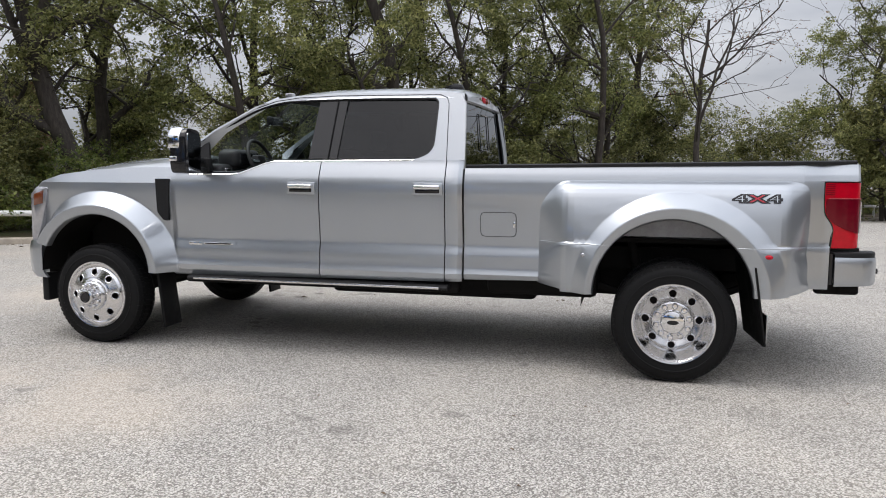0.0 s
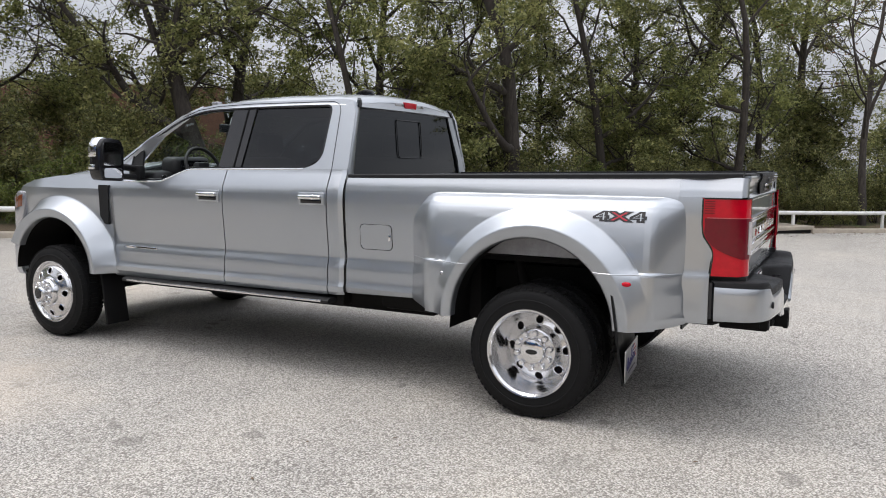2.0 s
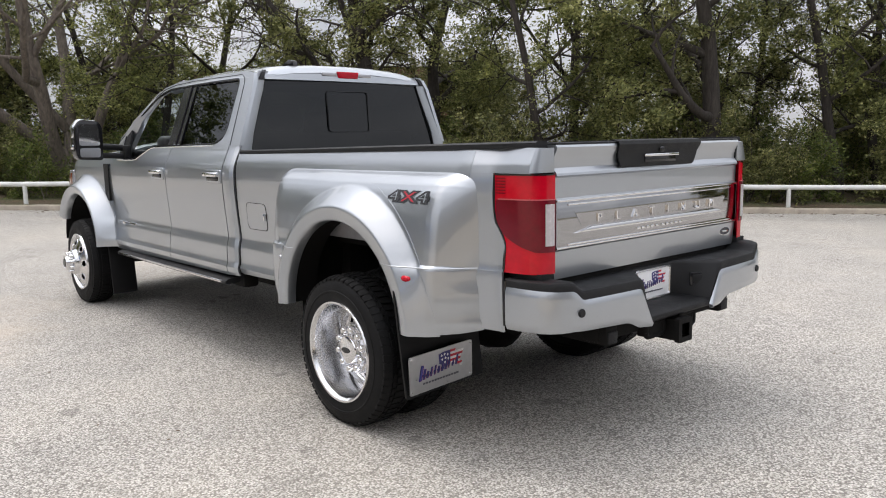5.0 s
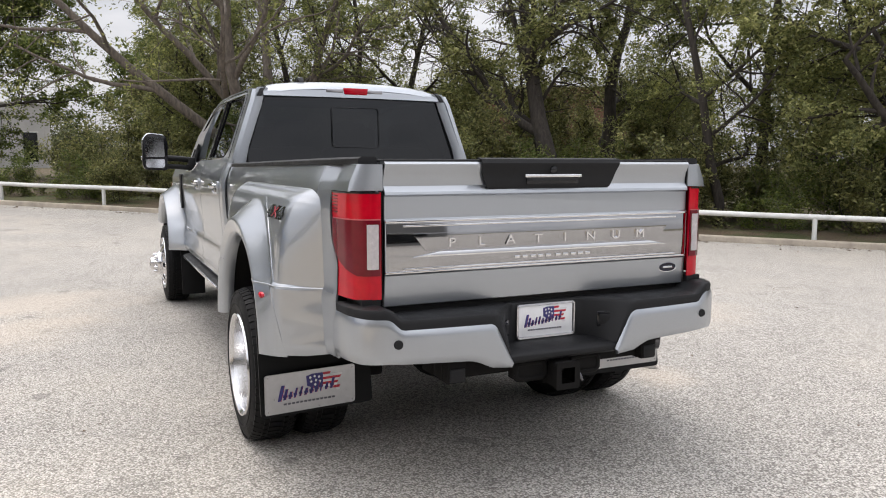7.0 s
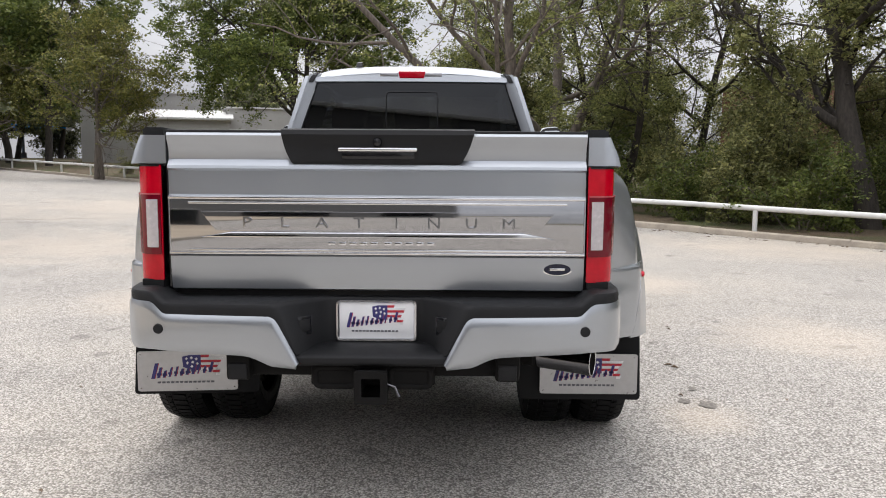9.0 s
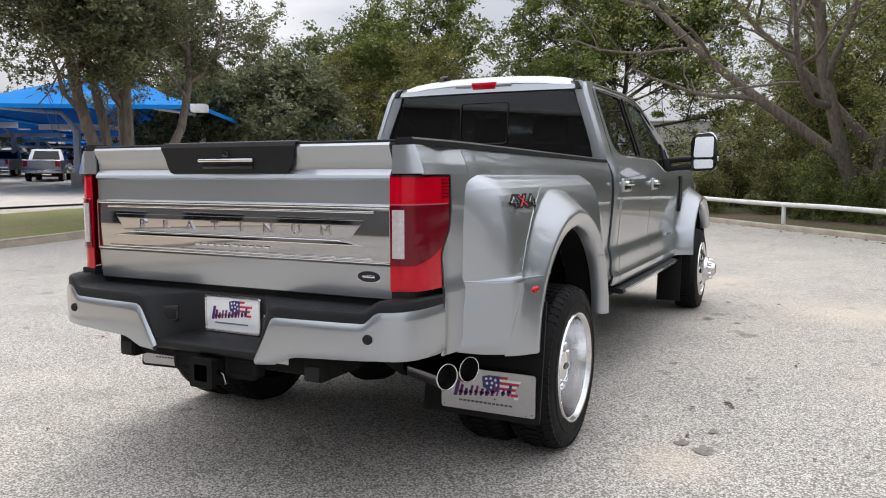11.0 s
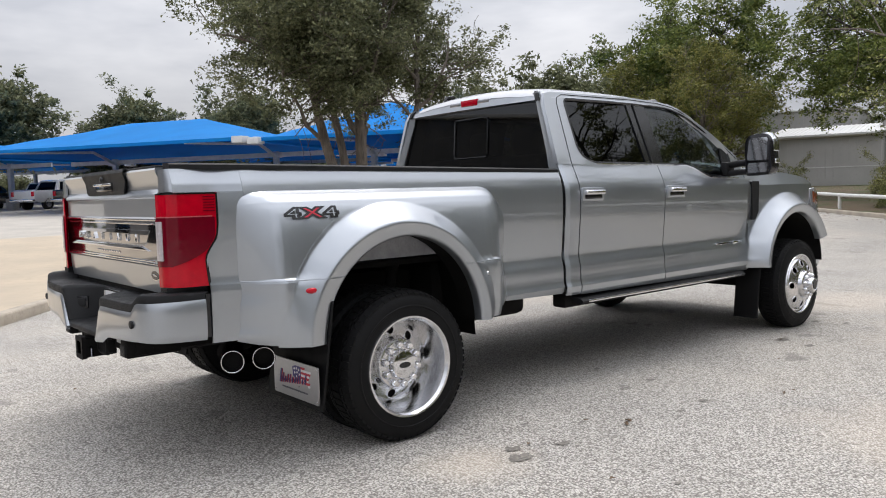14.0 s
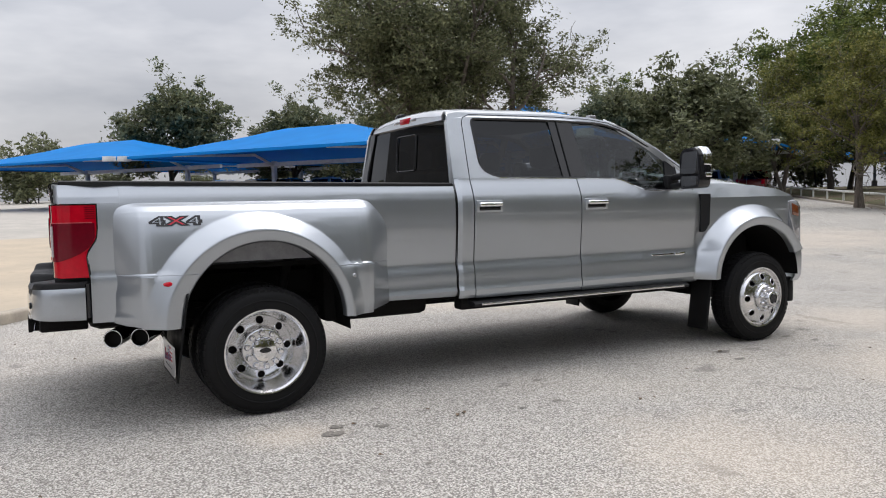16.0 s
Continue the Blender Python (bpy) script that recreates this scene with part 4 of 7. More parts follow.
# ---- tailgate ----
gate_sec = [(0.868, 1.105), (0.876, 1.128), (0.93, 1.136), (1.00, 1.140), (1.008, 1.146), (1.222, 1.146), (1.228, 1.138), (1.322, 1.138), (1.330, 1.148), (1.336, 1.146), (1.36, 1.126), (1.39, 1.127), (1.415, 1.134), (1.438, 1.146), (1.450, 1.150), (1.456, 1.146), (1.458, 1.10)]
v, f = loft([[(x, y, z) for z, x in gate_sec] for y in spread(-0.775, 0.790, 10)], False, False)
gate = obj("tailgate", v, f, SILVER, truck, "closed silver tailgate", 22, 0.012)
part("tailgate_cap", box_bm((1.05, -0.775, 1.457), (1.150, 0.790, 1.471), 0.005), BLACK_PLASTIC, gate, "thin black cap along the tailgate top")
part("tailgate_core", box_bm((1.05, -0.765, 0.885), (1.085, 0.78, 1.45)), UNDERBODY, gate)
for sy in (-0.781, 0.796):
    tube("tailgate_gap", [(1.133, sy, 0.88), (1.133, sy, 1.45)], 0.005, GLOSS_BLACK, gate, "", 6)
# bright panel
bm = prism_bm([(-0.772, 1.014), (0.787, 1.014), (0.787, 1.216), (-0.772, 1.216)], "x", 1.140, 1.1525, 0.003)
panel = part("applique", bm, SATIN, gate, "wide bright metal trim panel")
for z, h, y0, y1 in ((1.219, 0.005, -0.775, 0.79), (1.200, 0.004, -0.70, 0.72), (1.023, 0.004, -0.70, 0.72), (1.011, 0.004, -0.775, 0.79)):
    part("trim_line", box_bm((1.145, y0, z - h), (1.157, y1, z + h), 0.0015), CHROME, panel)
bm = prism_bm([(-0.66, 1.070), (0.675, 1.070), (0.56, 1.092), (-0.54, 1.092)], "x", 1.150, 1.163, 0.004)
part("trim_bar", bm, CHROME, panel, "bright tapered bar")
bm = prism_bm([(-0.60, 1.096), (0.615, 1.096), (0.675, 1.168), (-0.655, 1.168)], "x", 1.1505, 1.1545, 0.002)
part("trim_inset", bm, SATIN, panel)
for i, ch in enumerate("PLATINUM"):
    v, f = text_geo(ch, 0.062, 0.004)
    y0 = -0.48 + i * 0.1405
    obj("trim_letter", [(1.158 + c, y0 + a * 1.15, 1.125 + b * 0.9) for a, b, c in v], f, CHROME, panel)
for i in range(10):
    y0 = -0.175 + i * 0.04 + (0.012 if i > 4 else 0)
    part("trim_mark", box_bm((1.152, y0, 1.043), (1.1555, y0 + 0.027, 1.055), 0.001), CHROME, panel)
# black insert with the release handle
ins_l = lerp_table([(1.342, -0.285), (1.352, -0.310), (1.40, -0.335), (1.463, -0.345)])
ins_r = lerp_table([(1.342, 0.300), (1.352, 0.325), (1.40, 0.352), (1.463, 0.372)])
v, f = loft([[(x, ins_l(z) + (ins_r(z) - ins_l(z)) * k / 8, z) for k in range(9)] for z, x in ((1.342, 1.138), (1.352, 1.147), (1.36, 1.149), (1.385, 1.149), (1.415, 1.150), (1.438, 1.160), (1.455, 1.166), (1.470, 1.160), (1.4755, 1.12))], False, False)
insert = obj("handle_insert", v, f, BLACK_PLASTIC, gate, "black tailgate handle surround", 40, 0.006)
part("release_recess", box_bm((1.15, -0.12, 1.365), (1.1575, 0.15, 1.395), 0.003), GLOSS_BLACK, insert)
part("release_handle", box_bm((1.15, -0.135, 1.393), (1.170, 0.160, 1.408), 0.005), CHROME, insert, "bright tailgate release handle")
v, f = turned_geo([(0.0, 0.010), (0.014, 0.008), (0.018, 0.0)], 14, "x")
obj("rear_camera", [(1.164 + a, 0.012 + b, 1.428 + c) for a, b, c in v], f, GLOSS_BLACK, insert)
# oval badge
for r, h, m, nm in ((1.0, 0.006, CHROME, "badge_ring"), (0.86, 0.008, BADGE_BLUE, "badge_field")):
    v, f = turned_geo([(0.0, h), (r * 0.96, h), (r, h - 0.003), (r, -0.006)], 32, "x")
    obj(nm, [(1.137 + a, 0.690 + b * 0.060, 0.955 + c * 0.0255) for a, b, c in v], f, m, gate, "oval badge" if h < 0.007 else "")
bm = box_bm((1.144, 0.662, 0.950), (1.1465, 0.718, 0.960), 0.001)
part("badge_mark", bm, CHROME, gate)
tagged(part("bed_floor", box_bm((-1.46, -0.79, 0.90), (1.06, 0.79, 0.93)), UNDERBODY, truck, "black lined bed floor"))

# ---- tail lamps ----
lamp_path = [(0.92, 0.922), (1.0, 0.917), (1.07, 0.907), (1.115, 0.893), (1.142, 0.870), (1.157, 0.838), (1.160, 0.796)]


def lamp_rows(zs, start, out, cut=None, first=None):
    rows = []
    px = [p[0] for p in lamp_path]
    arc = [0.0]
    for a, b in zip(lamp_path, lamp_path[1:]):
        arc.append(arc[-1] + math.hypot(b[0] - a[0], b[1] - a[1]))
    for z in zs:
        a0 = float(np.interp(start(z), px, arc)) if first is None else first(z) * arc[-1]
        a1 = arc[-1] if cut is None else cut(z) * arc[-1]
        row = []
        for k in range(19):
            a = a0 + (a1 - a0) * k / 18
            x = float(np.interp(a, arc, [p[0] for p in lamp_path]))
            y = float(np.interp(a, arc, [p[1] for p in lamp_path]))
            wrap = float(np.interp(a, arc, [0, 0, 0.1, 0.4, 0.75, 1, 1]))
            row.append((x + out * wrap, y + out * (1 - wrap), z))
        rows.append(row)
    return rows


def lamp_share(x):
    """How far round the lamp a place x lies, from 0 at its front edge to 1 at the tailgate."""
    arc = [0.0]
    for a, b in zip(lamp_path, lamp_path[1:]):
        arc.append(arc[-1] + math.hypot(b[0] - a[0], b[1] - a[1]))
    return float(np.interp(x, [q[0] for q in lamp_path], arc)) / arc[-1]


lamp_edge = lerp_table([(0.905, 0.972), (1.02, 0.984), (1.045, 0.981), (1.07, 0.971), (1.12, 0.938), (1.145, 0.927), (1.19, 0.922), (1.342, 0.922)])
for s in (-1, 1):
    def lamp_skin(name, zs, out, mat, parent, label="", cut=None, first=None, solid=0.006):
        v, f = loft([[(x, y * s, z) for x, y, z in r] for r in lamp_rows(zs, lamp_edge, out, cut, first)], False, False)
        return obj(name, v, f if s > 0 else [tuple(reversed(q)) for q in f], mat, parent, label, 50, solid)
    lamp = lamp_skin("tail_lamp", spread(0.908, 1.340, 30), 0.0, LAMP_RED, truck, "red wraparound tail lamp")
    lamp_skin("lamp_smoked_lens", spread(1.005, 1.228, 40), 0.006, LAMP_DARK, lamp, "smoked dark red lens", cut=lambda z: 0.985, first=lambda z: max(0.06, lamp_share(lamp_edge(z) + 0.012)) + 0.45 * (max(1.09 - z, 0.0) / 0.085) ** 2.0)
    lamp_skin("lamp_reverse_lens", spread(1.032, 1.212, 6), 0.010, LAMP_WHITE, lamp, "frosted white reverse lens", cut=lambda z: 0.955, first=lambda z: 0.81)
    lamp_skin("lamp_strip", spread(1.229, 1.234, 2), 0.008, LAMP_PINK, lamp, "", cut=lambda z: 0.99, first=lambda z: 0.10)
    lamp_skin("lamp_rim", spread(0.910, 1.338, 40), 0.003, GLOSS_BLACK, lamp, "black edge of the lens", cut=lambda z: lamp_share(lamp_edge(z)) + 0.022, first=lambda z: lamp_share(lamp_edge(z)))
    lamp_skin("lamp_rim", [1.334, 1.340], 0.003, GLOSS_BLACK, lamp, "black edge of the lens", cut=lambda z: 0.98, first=lambda z: 0.03)
    for i in range(6):
        zr = 1.255 + i * 0.013
        lamp_skin("lamp_rib", [zr, zr + 0.004], 0.004, LAMP_DARK, lamp, "", cut=lambda z: 0.22, first=lambda z: 0.05)
    bm = prism_bm([(0.97, 0.86), (1.16, 0.86), (1.16, 0.91), (0.97, 0.91)], "y", 0.80, 0.88)
    bmesh.ops.scale(bm, vec=(1, s, 1), verts=bm.verts)
    part("lamp_base", bm, BLACK_PLASTIC, truck)
    tube("lamp_gap", [(lamp_edge(z) - 0.003, 0.920 * s, z) for z in spread(0.908, 1.34, 20)], 0.0045, GLOSS_BLACK, lamp, "", 6)

# ---- rear bumper ----
bump_path = [(0.0, 1.306), (0.20, 1.306), (0.36, 1.305), (0.50, 1.302), (0.65, 1.295), (0.76, 1.284), (0.82, 1.270), (0.862, 1.250), (0.892, 1.222), (0.913, 1.18), (0.926, 1.12), (0.932, 1.06), (0.934, 1.005)]
b_arc = [0.0]
for a, b in zip(bump_path, bump_path[1:]):
    b_arc.append(b_arc[-1] + math.hypot(b[0] - a[0], b[1] - a[1]))


def bump_at(a):
    return (float(np.interp(a, b_arc, [p[1] for p in bump_path])), float(np.interp(a, b_arc, [p[0] for p in bump_path])))


def arc_of(y):
    return float(np.interp(y, [p[0] for p in bump_path], b_arc))


bumper = part("rear_bumper", box_bm((1.06, -0.86, 0.66), (1.112, 0.86, 0.82), 0.01), BLACK_PLASTIC, truck, "rear bumper with silver ends and a black step")
A_END = b_arc[-1]
hi_s = lerp_table([(arc_of(0.272), 0.622), (arc_of(0.352), 0.785), (arc_of(0.368), 0.794), (arc_of(0.75), 0.797), (arc_of(0.765), 0.802), (arc_of(0.80), 0.838), (arc_of(0.815), 0.844), (A_END, 0.845)])
lo_s = lerp_table([(arc_of(0.272), 0.612), (arc_of(0.36), 0.618), (arc_of(0.375), 0.624), (arc_of(0.43), 0.650), (arc_of(0.46), 0.657), (arc_of(0.6), 0.664), (arc_of(0.80), 0.672), (arc_of(0.9), 0.668), (A_END, 0.662)])
for s in (-1, 1):
    def end_place(a, z):
        x, y = bump_at(a)
        t = (z - lo_s(a)) / max(hi_s(a) - lo_s(a), 0.01)
        bow = 0.003 * math.sin(math.pi * min(max(t, 0), 1)) - 0.008 * smooth(0.06, 0.0, t) - 0.006 * smooth(0.96, 1.0, t)
        w = smooth(arc_of(0.70), arc_of(0.90), a)
        return (x + bow * (1 - w), y + bow * w, z)
    us = sorted(set(spread(arc_of(0.272), arc_of(0.355), 12) + spread(arc_of(0.36), arc_of(0.38), 2) + spread(arc_of(0.39), arc_of(0.72), 12) + spread(arc_of(0.73), A_END, 24)))
    v, f = [], []
    rings = [[(lambda p: (p[0], p[1] * s, p[2]))(end_place(a, lo_s(a) + (hi_s(a) - lo_s(a)) * k / 10)) for k in range(11)] for a in us]
    v, f = loft(rings, False, False)
    obj("bumper_end", v, f if s > 0 else [tuple(reversed(q)) for q in f], SILVER, bumper, "silver bumper end", 50, 0.02)
    # black pad on top, cut back round the plate recess
    edge_y = spread(0.0, 0.165, 4) + spread(0.180, 0.35, 10)
    edge_x = lerp_table([(0.0, 1.128), (0.170, 1.128), (0.188, 1.138), (0.338, 1.288), (0.35, 1.300)])
    edge = [(edge_x(y), y, True) for y in edge_y] + [bump_at(a) + (False,) for a in spread(arc_of(0.36), A_END, 48)]
    pad_z = lerp_table([(0, 0.842), (arc_of(0.74), 0.842), (arc_of(0.765), 0.848), (arc_of(0.80), 0.878), (arc_of(0.82), 0.885), (A_END, 0.880)])
    top = []
    for x, y, inside in edge:
        a = arc_of(y)
        zt = pad_z(a) if y < 0.93 else 0.880
        zl = 0.655 if inside else hi_s(a) - 0.012
        lean = 0.075 * smooth(0.20, 0.35, y) if inside else 0.0
        xi = min(1.08, x - 0.01)
        yi = y if y < 0.82 else 0.82
        top.append([(x - 0.004, (y - lean) * s, zl), (x + 0.001, (y - 0.15 * lean) * s, zt - 0.016), (x - 0.004, (y - 0.002) * s, zt - 0.005), (x - 0.018, (y - 0.008) * s, zt), ((x + xi) / 2 - 0.01, (y + yi) / 2 * s, zt), (xi, yi * s, zt - 0.004)])
    v, f = loft(top, False, False)
    obj("step_pad", v, f if s < 0 else [tuple(reversed(q)) for q in f], BLACK_PLASTIC, bumper, "black grained step pad", 40, 0.006)
    tube("bumper_gap", [(0.988, 0.918 * s, z) for z in spread(0.668, 0.872, 6)], 0.016, GLOSS_BLACK, bumper, "", 6)
    # parking sensor
    x, y = bump_at(arc_of(0.775))
    v, f = turned_geo([(0.0, 0.008), (0.017, 0.008), (0.019, 0.003), (0.019, -0.01)], 16, "x")
    obj("parking_sensor", [(x + 0.012 + a, (y + b) * s, 0.748 + c) for a, b, c in v], f, BLACK_PLASTIC, bumper, "black parking sensor")
# black lower lip of the plate recess, and a trailer socket on each of its slanted sides
bm = prism_bm([(1.10, 0.612), (1.285, 0.612), (1.299, 0.624), (1.299, 0.646), (1.282, 0.658), (1.10, 0.672)], "y", -0.298, 0.300, 0.004)
part("bumper_middle", bm, BLACK_PLASTIC, bumper, "black lower lip of the plate recess")
for s in (-1, 1):
    for half, out, m, nm in ((0.036, 0.008, GLOSS_BLACK, "trailer_socket"), (0.024, 0.014, BLACK_PLASTIC, "socket_lid")):
        bm = box_bm((-0.012, -half, -half), (out, half, half), 0.004)
        bmesh.ops.rotate(bm, cent=(0, 0, 0), matrix=Matrix.Rotation(math.radians(-43 * s), 3, "Z"), verts=bm.verts)
        bmesh.ops.translate(bm, vec=(1.226, 0.262 * s, 0.750), verts=bm.verts)
        part(nm, bm, m, bumper, "black trailer socket" if half > 0.02 else "")


def printed_plate(x, y0, z0, w, h, parent, twist=0.0):
    """A plain printed sign: coloured map shape, a name as one bar, and small bars below."""
    def at(poly, deep, mat, nm):
        bm = prism_bm(poly, "x", 0, deep)
        for vv in bm.verts:
            vv.co = (x + vv.co.x + twist * (abs(y0 + vv.co.y * w) - 0.9), y0 + vv.co.y * w, z0 + vv.co.z * h)
        return part(nm, bm, mat, parent)
    at([(-0.06, 0.36), (0.02, 0.40), (0.15, 0.40), (0.15, 0.02), (0.06, 0.0), (-0.05, 0.10)], 0.0016, INK_BLUE, "print_map")
    for k, (z1, u0, u1) in enumerate(((0.40, 0.15, 0.25), (0.335, 0.15, 0.40), (0.27, 0.15, 0.385), (0.205, 0.15, 0.355), (0.14, 0.15, 0.345), (0.075, 0.15, 0.335), (0.01, 0.28, 0.37), (-0.055, 0.32, 0.375))):
        at([(u0, z1 - 0.062), (u1 - 0.015, z1 - 0.062), (u1, z1), (u0, z1)], 0.0016 + 0.0002 * (k % 2), INK_RED if k % 2 == 0 else INK_WHITE, "print_stripe")
    for sx, sz in ((-0.01, 0.31), (0.045, 0.33), (0.10, 0.30), (0.0, 0.20), (0.06, 0.22), (0.11, 0.18), (0.05, 0.11)):
        at([(sx, sz - 0.04), (sx + 0.018, sz), (sx, sz + 0.04), (sx - 0.018, sz)], 0.0024, INK_WHITE, "print_star")
    # the name: one slanted bar for each of its letters, with a red edge
    for k, (wide, tall) in enumerate(((0.066, 0.29), (0.05, 0.20), (0.046, 0.13), (0.036, 0.18), (0.036, 0.18), (0.046, 0.13), (0.05, 0.13), (0.05, 0.20), (0.024, 0.17), (0.04, 0.13), (0.05, 0.20))):
        u, z = -0.41 + k * 0.0645, -0.19 + k * 0.0145
        tall *= 1.35
        for du, deep, ink in ((0.004, 0.0026, INK_RED), (0.0, 0.0032, INK_BLUE)):
            at([(u + du, z - du), (u + du + wide * 0.60, z - du), (u + du + wide * 0.60 + tall * 0.12, z + tall - du), (u + du + tall * 0.12, z + tall - du)], deep, ink, "print_bar")
            if wide > 0.03 and tall < 0.28:
                at([(u + du, z - du + tall * 0.25), (u + du + wide, z - du + tall * 0.25), (u + du + wide, z - du + tall * 0.25 + 0.06), (u + du, z - du + tall * 0.25 + 0.06)], deep, ink, "print_bar")
    for i in range(13):
        u = -0.34 + i * 0.05
        at([(u, -0.31), (u + 0.036, -0.31), (u + 0.036, -0.265), (u, -0.265)], 0.0022, INK_GREY, "print_bar")


plate = part("licence_plate", box_bm((1.128, -0.145, 0.676), (1.135, 0.153, 0.826), 0.002), PLATE_WHITE, truck, "white dealer plate with coloured print in a metal frame")
printed_plate(1.135, 0.004, 0.753, 0.28, 0.145, plate)
ring = rounded([(-0.145, 0.676), (0.153, 0.676), (0.153, 0.826), (-0.145, 0.826)], 0.014)
tube("plate_frame", [(1.135, y, z) for y, z in ring + ring[:1]], 0.007, STEEL_PLATE, plate, "bright metal plate frame", 6)

# ---- hitch, chassis ----
# dark filler added so no bright ground shows between tailgate and bumper
part("bed_crossmember", box_bm((0.92, -0.80, 0.66), (1.11, 0.80, 0.90), 0.02), UNDERBODY, truck)
hitch = part("tow_hitch", box_bm((1.12, -0.55, 0.555), (1.21, 0.55, 0.645), 0.008), UNDERBODY, truck, "black tow hitch receiver")
bm = prism_bm([(-0.052, 0.49), (0.052, 0.49), (0.052, 0.594), (-0.052, 0.594)], "x", 1.15, 1.322, 0.0, holes=[[(-0.034, 0.508), (0.034, 0.508), (0.034, 0.576), (-0.034, 0.576)]])
part("receiver_tube", bm, UNDERBODY, hitch, "square receiver tube")
bm = prism_bm(rounded([(-0.060, 0.482), (0.060, 0.482), (0.060, 0.602), (-0.060, 0.602)], 0.012), "x", 1.302, 1.327, 0.0, holes=[[(-0.034, 0.508), (0.034, 0.508), (0.034, 0.576), (-0.034, 0.576)]])
part("receiver_collar", bm, UNDERBODY, hitch, "black collar round the receiver opening")
for y in (-0.14, 0.14):
    ring = rounded([(y - 0.075, 0.525), (y + 0.075, 0.525), (y + 0.075, 0.595), (y - 0.075, 0.595)], 0.025)
    tube("safety_chain_loop", [(1.24, a, b) for a, b in ring + ring[:1]], 0.013, UNDERBODY, hitch, "", 8)
part("hitch_plate", box_bm((1.20, -0.23, 0.53), (1.245, 0.23, 0.61), 0.006), UNDERBODY, hitch)
for y in (-0.50, 0.50):
    part("hitch_bracket", box_bm((0.98, y - 0.045, 0.545), (1.252, y + 0.045, 0.66), 0.012), UNDERBODY, hitch)
    part("bracket_plate", box_bm((1.245, y - 0.034, 0.553), (1.258, y + 0.034, 0.61), 0.003), BLACK_PLASTIC, hitch)
part("hitch_label", box_bm((1.209, 0.27, 0.59), (1.2125, 0.355, 0.628), 0.001), INK_WHITE, hitch)
tube("hitch_pin", [(1.28, 0.05, 0.545), (1.285, 0.085, 0.535), (1.29, 0.10, 0.50)], 0.007, DARK_CHROME, hitch, "dull steel hitch pin", 8)
for s in (-1, 1):
    v, f = loft([[(x, (y + d) * s, z + h) for d, h in ((-0.04, -0.08), (0.04, -0.08), (0.04, 0.08), (-0.04, 0.08))] for x, y, z in ((-5.0, 0.42, 0.62), (-3.6, 0.44, 0.58), (-1.0, 0.46, 0.62), (-0.45, 0.46, 0.76), (0.45, 0.46, 0.76), (0.75, 0.46, 0.66), (1.15, 0.46, 0.66))], True, True)
    obj("frame_rail", v, f, UNDERBODY, truck, "black chassis rail", 40)
    v, f = loft([[(x, (0.58 + d) * s, z + h) for d, h in ((-0.04, -0.02), (0.04, -0.02), (0.04, 0.025), (-0.04, 0.025))] for x, z in ((-0.72, 0.62), (-0.4, 0.52), (0.0, 0.48), (0.4, 0.54), (0.72, 0.66))], True, True)
    obj("leaf_spring", v, f, UNDERBODY, truck, "black leaf spring", 40)
    tube("shock_absorber", [(-0.18, 0.62 * s, 0.42), (-0.30, 0.66 * s, 0.98)], 0.035, UNDERBODY, truck, "dark shock absorber", 12)
    v, f = loft([[(x, y * s, z) for y, z in ((0.80, 0.555), (1.00, 0.530), (1.022, 0.534), (1.028, 0.552), (1.01, 0.566), (0.80, 0.60))] for x in (-3.72, -3.66, -1.66, -1.58)], True, True)
    board = obj("running_board", v, f, BLACK_PLASTIC, truck, "black running board with a bright edge", 40)
    part("board_trim", box_bm((-3.66, 1.018, 0.541), (-1.64, 1.034, 0.558), 0.003) if s > 0 else box_bm((-3.66, -1.034, 0.541), (-1.64, -1.018, 0.558), 0.003), POLISHED, board, "bright trim strip")
    part("rocker_panel", box_bm((-3.80, 0.86 * s - 0.06, 0.50), (-1.52, 0.86 * s + 0.06, 0.60), 0.02), UNDERBODY, truck, "black rocker panel")
    bm = box_bm((-4.01, 0.80, 0.13), (-3.985, 1.02, 0.62), 0.006)
    bmesh.ops.scale(bm, vec=(1, s, 1), verts=bm.verts)
    bmesh.ops.rotate(bm, cent=(-4.0, 0, 0.6), matrix=Matrix.Rotation(radians(-7), 3, "Y"), verts=bm.verts)
    part("front_mud_flap", bm, FLAP_RUBBER, truck, "black front mud flap")
    # rear mud flap with a bright plate; the driver's one hangs a little twisted
    twist = 0.105 if s < 0 else 0.0
    bm = prism_bm(rounded([(0.61, 0.264 if s > 0 else 0.278), (1.172, 0.264 if s > 0 else 0.278), (1.172, 0.80), (0.61, 0.80)], 0.02), "x", 0.0, 0.012)
    for vv in bm.verts:
        vv.co = (0.535 - 0.22 * max(vv.co.z - 0.45, 0) + vv.co.x + twist * (vv.co.y - 0.9), vv.co.y * s, vv.co.z)
    flap = part("rear_mud_flap", bm, FLAP_RUBBER, truck, "black rubber mud flap with a bright metal plate")
    bm = prism_bm(rounded([(0.705, 0.293), (1.155, 0.293), (1.155, 0.482), (0.705, 0.482)], 0.014), "x", 0.0, 0.006)
    for vv in bm.verts:
        vv.co = (0.549 + vv.co.x + twist * (vv.co.y - 0.9), vv.co.y * s, vv.co.z)
    part("flap_plate", bm, FLAP_STEEL, flap, "brushed steel plate with coloured print")
    printed_plate(0.5552, 0.93 * s, 0.388, 0.40, 0.185, flap, twist)
    for yy in (0.72, 1.14):
        for zz2 in (0.308, 0.467):
            v, f = turned_geo([(0.0, 0.003), (0.0035, 0.0025), (0.005, 0.0)], 8, "x")
            obj("rivet", [(0.5552 + twist * (yy - 0.9) + a, yy * s + b, zz2 + c) for a, b, c in v], f, POLISHED, flap)
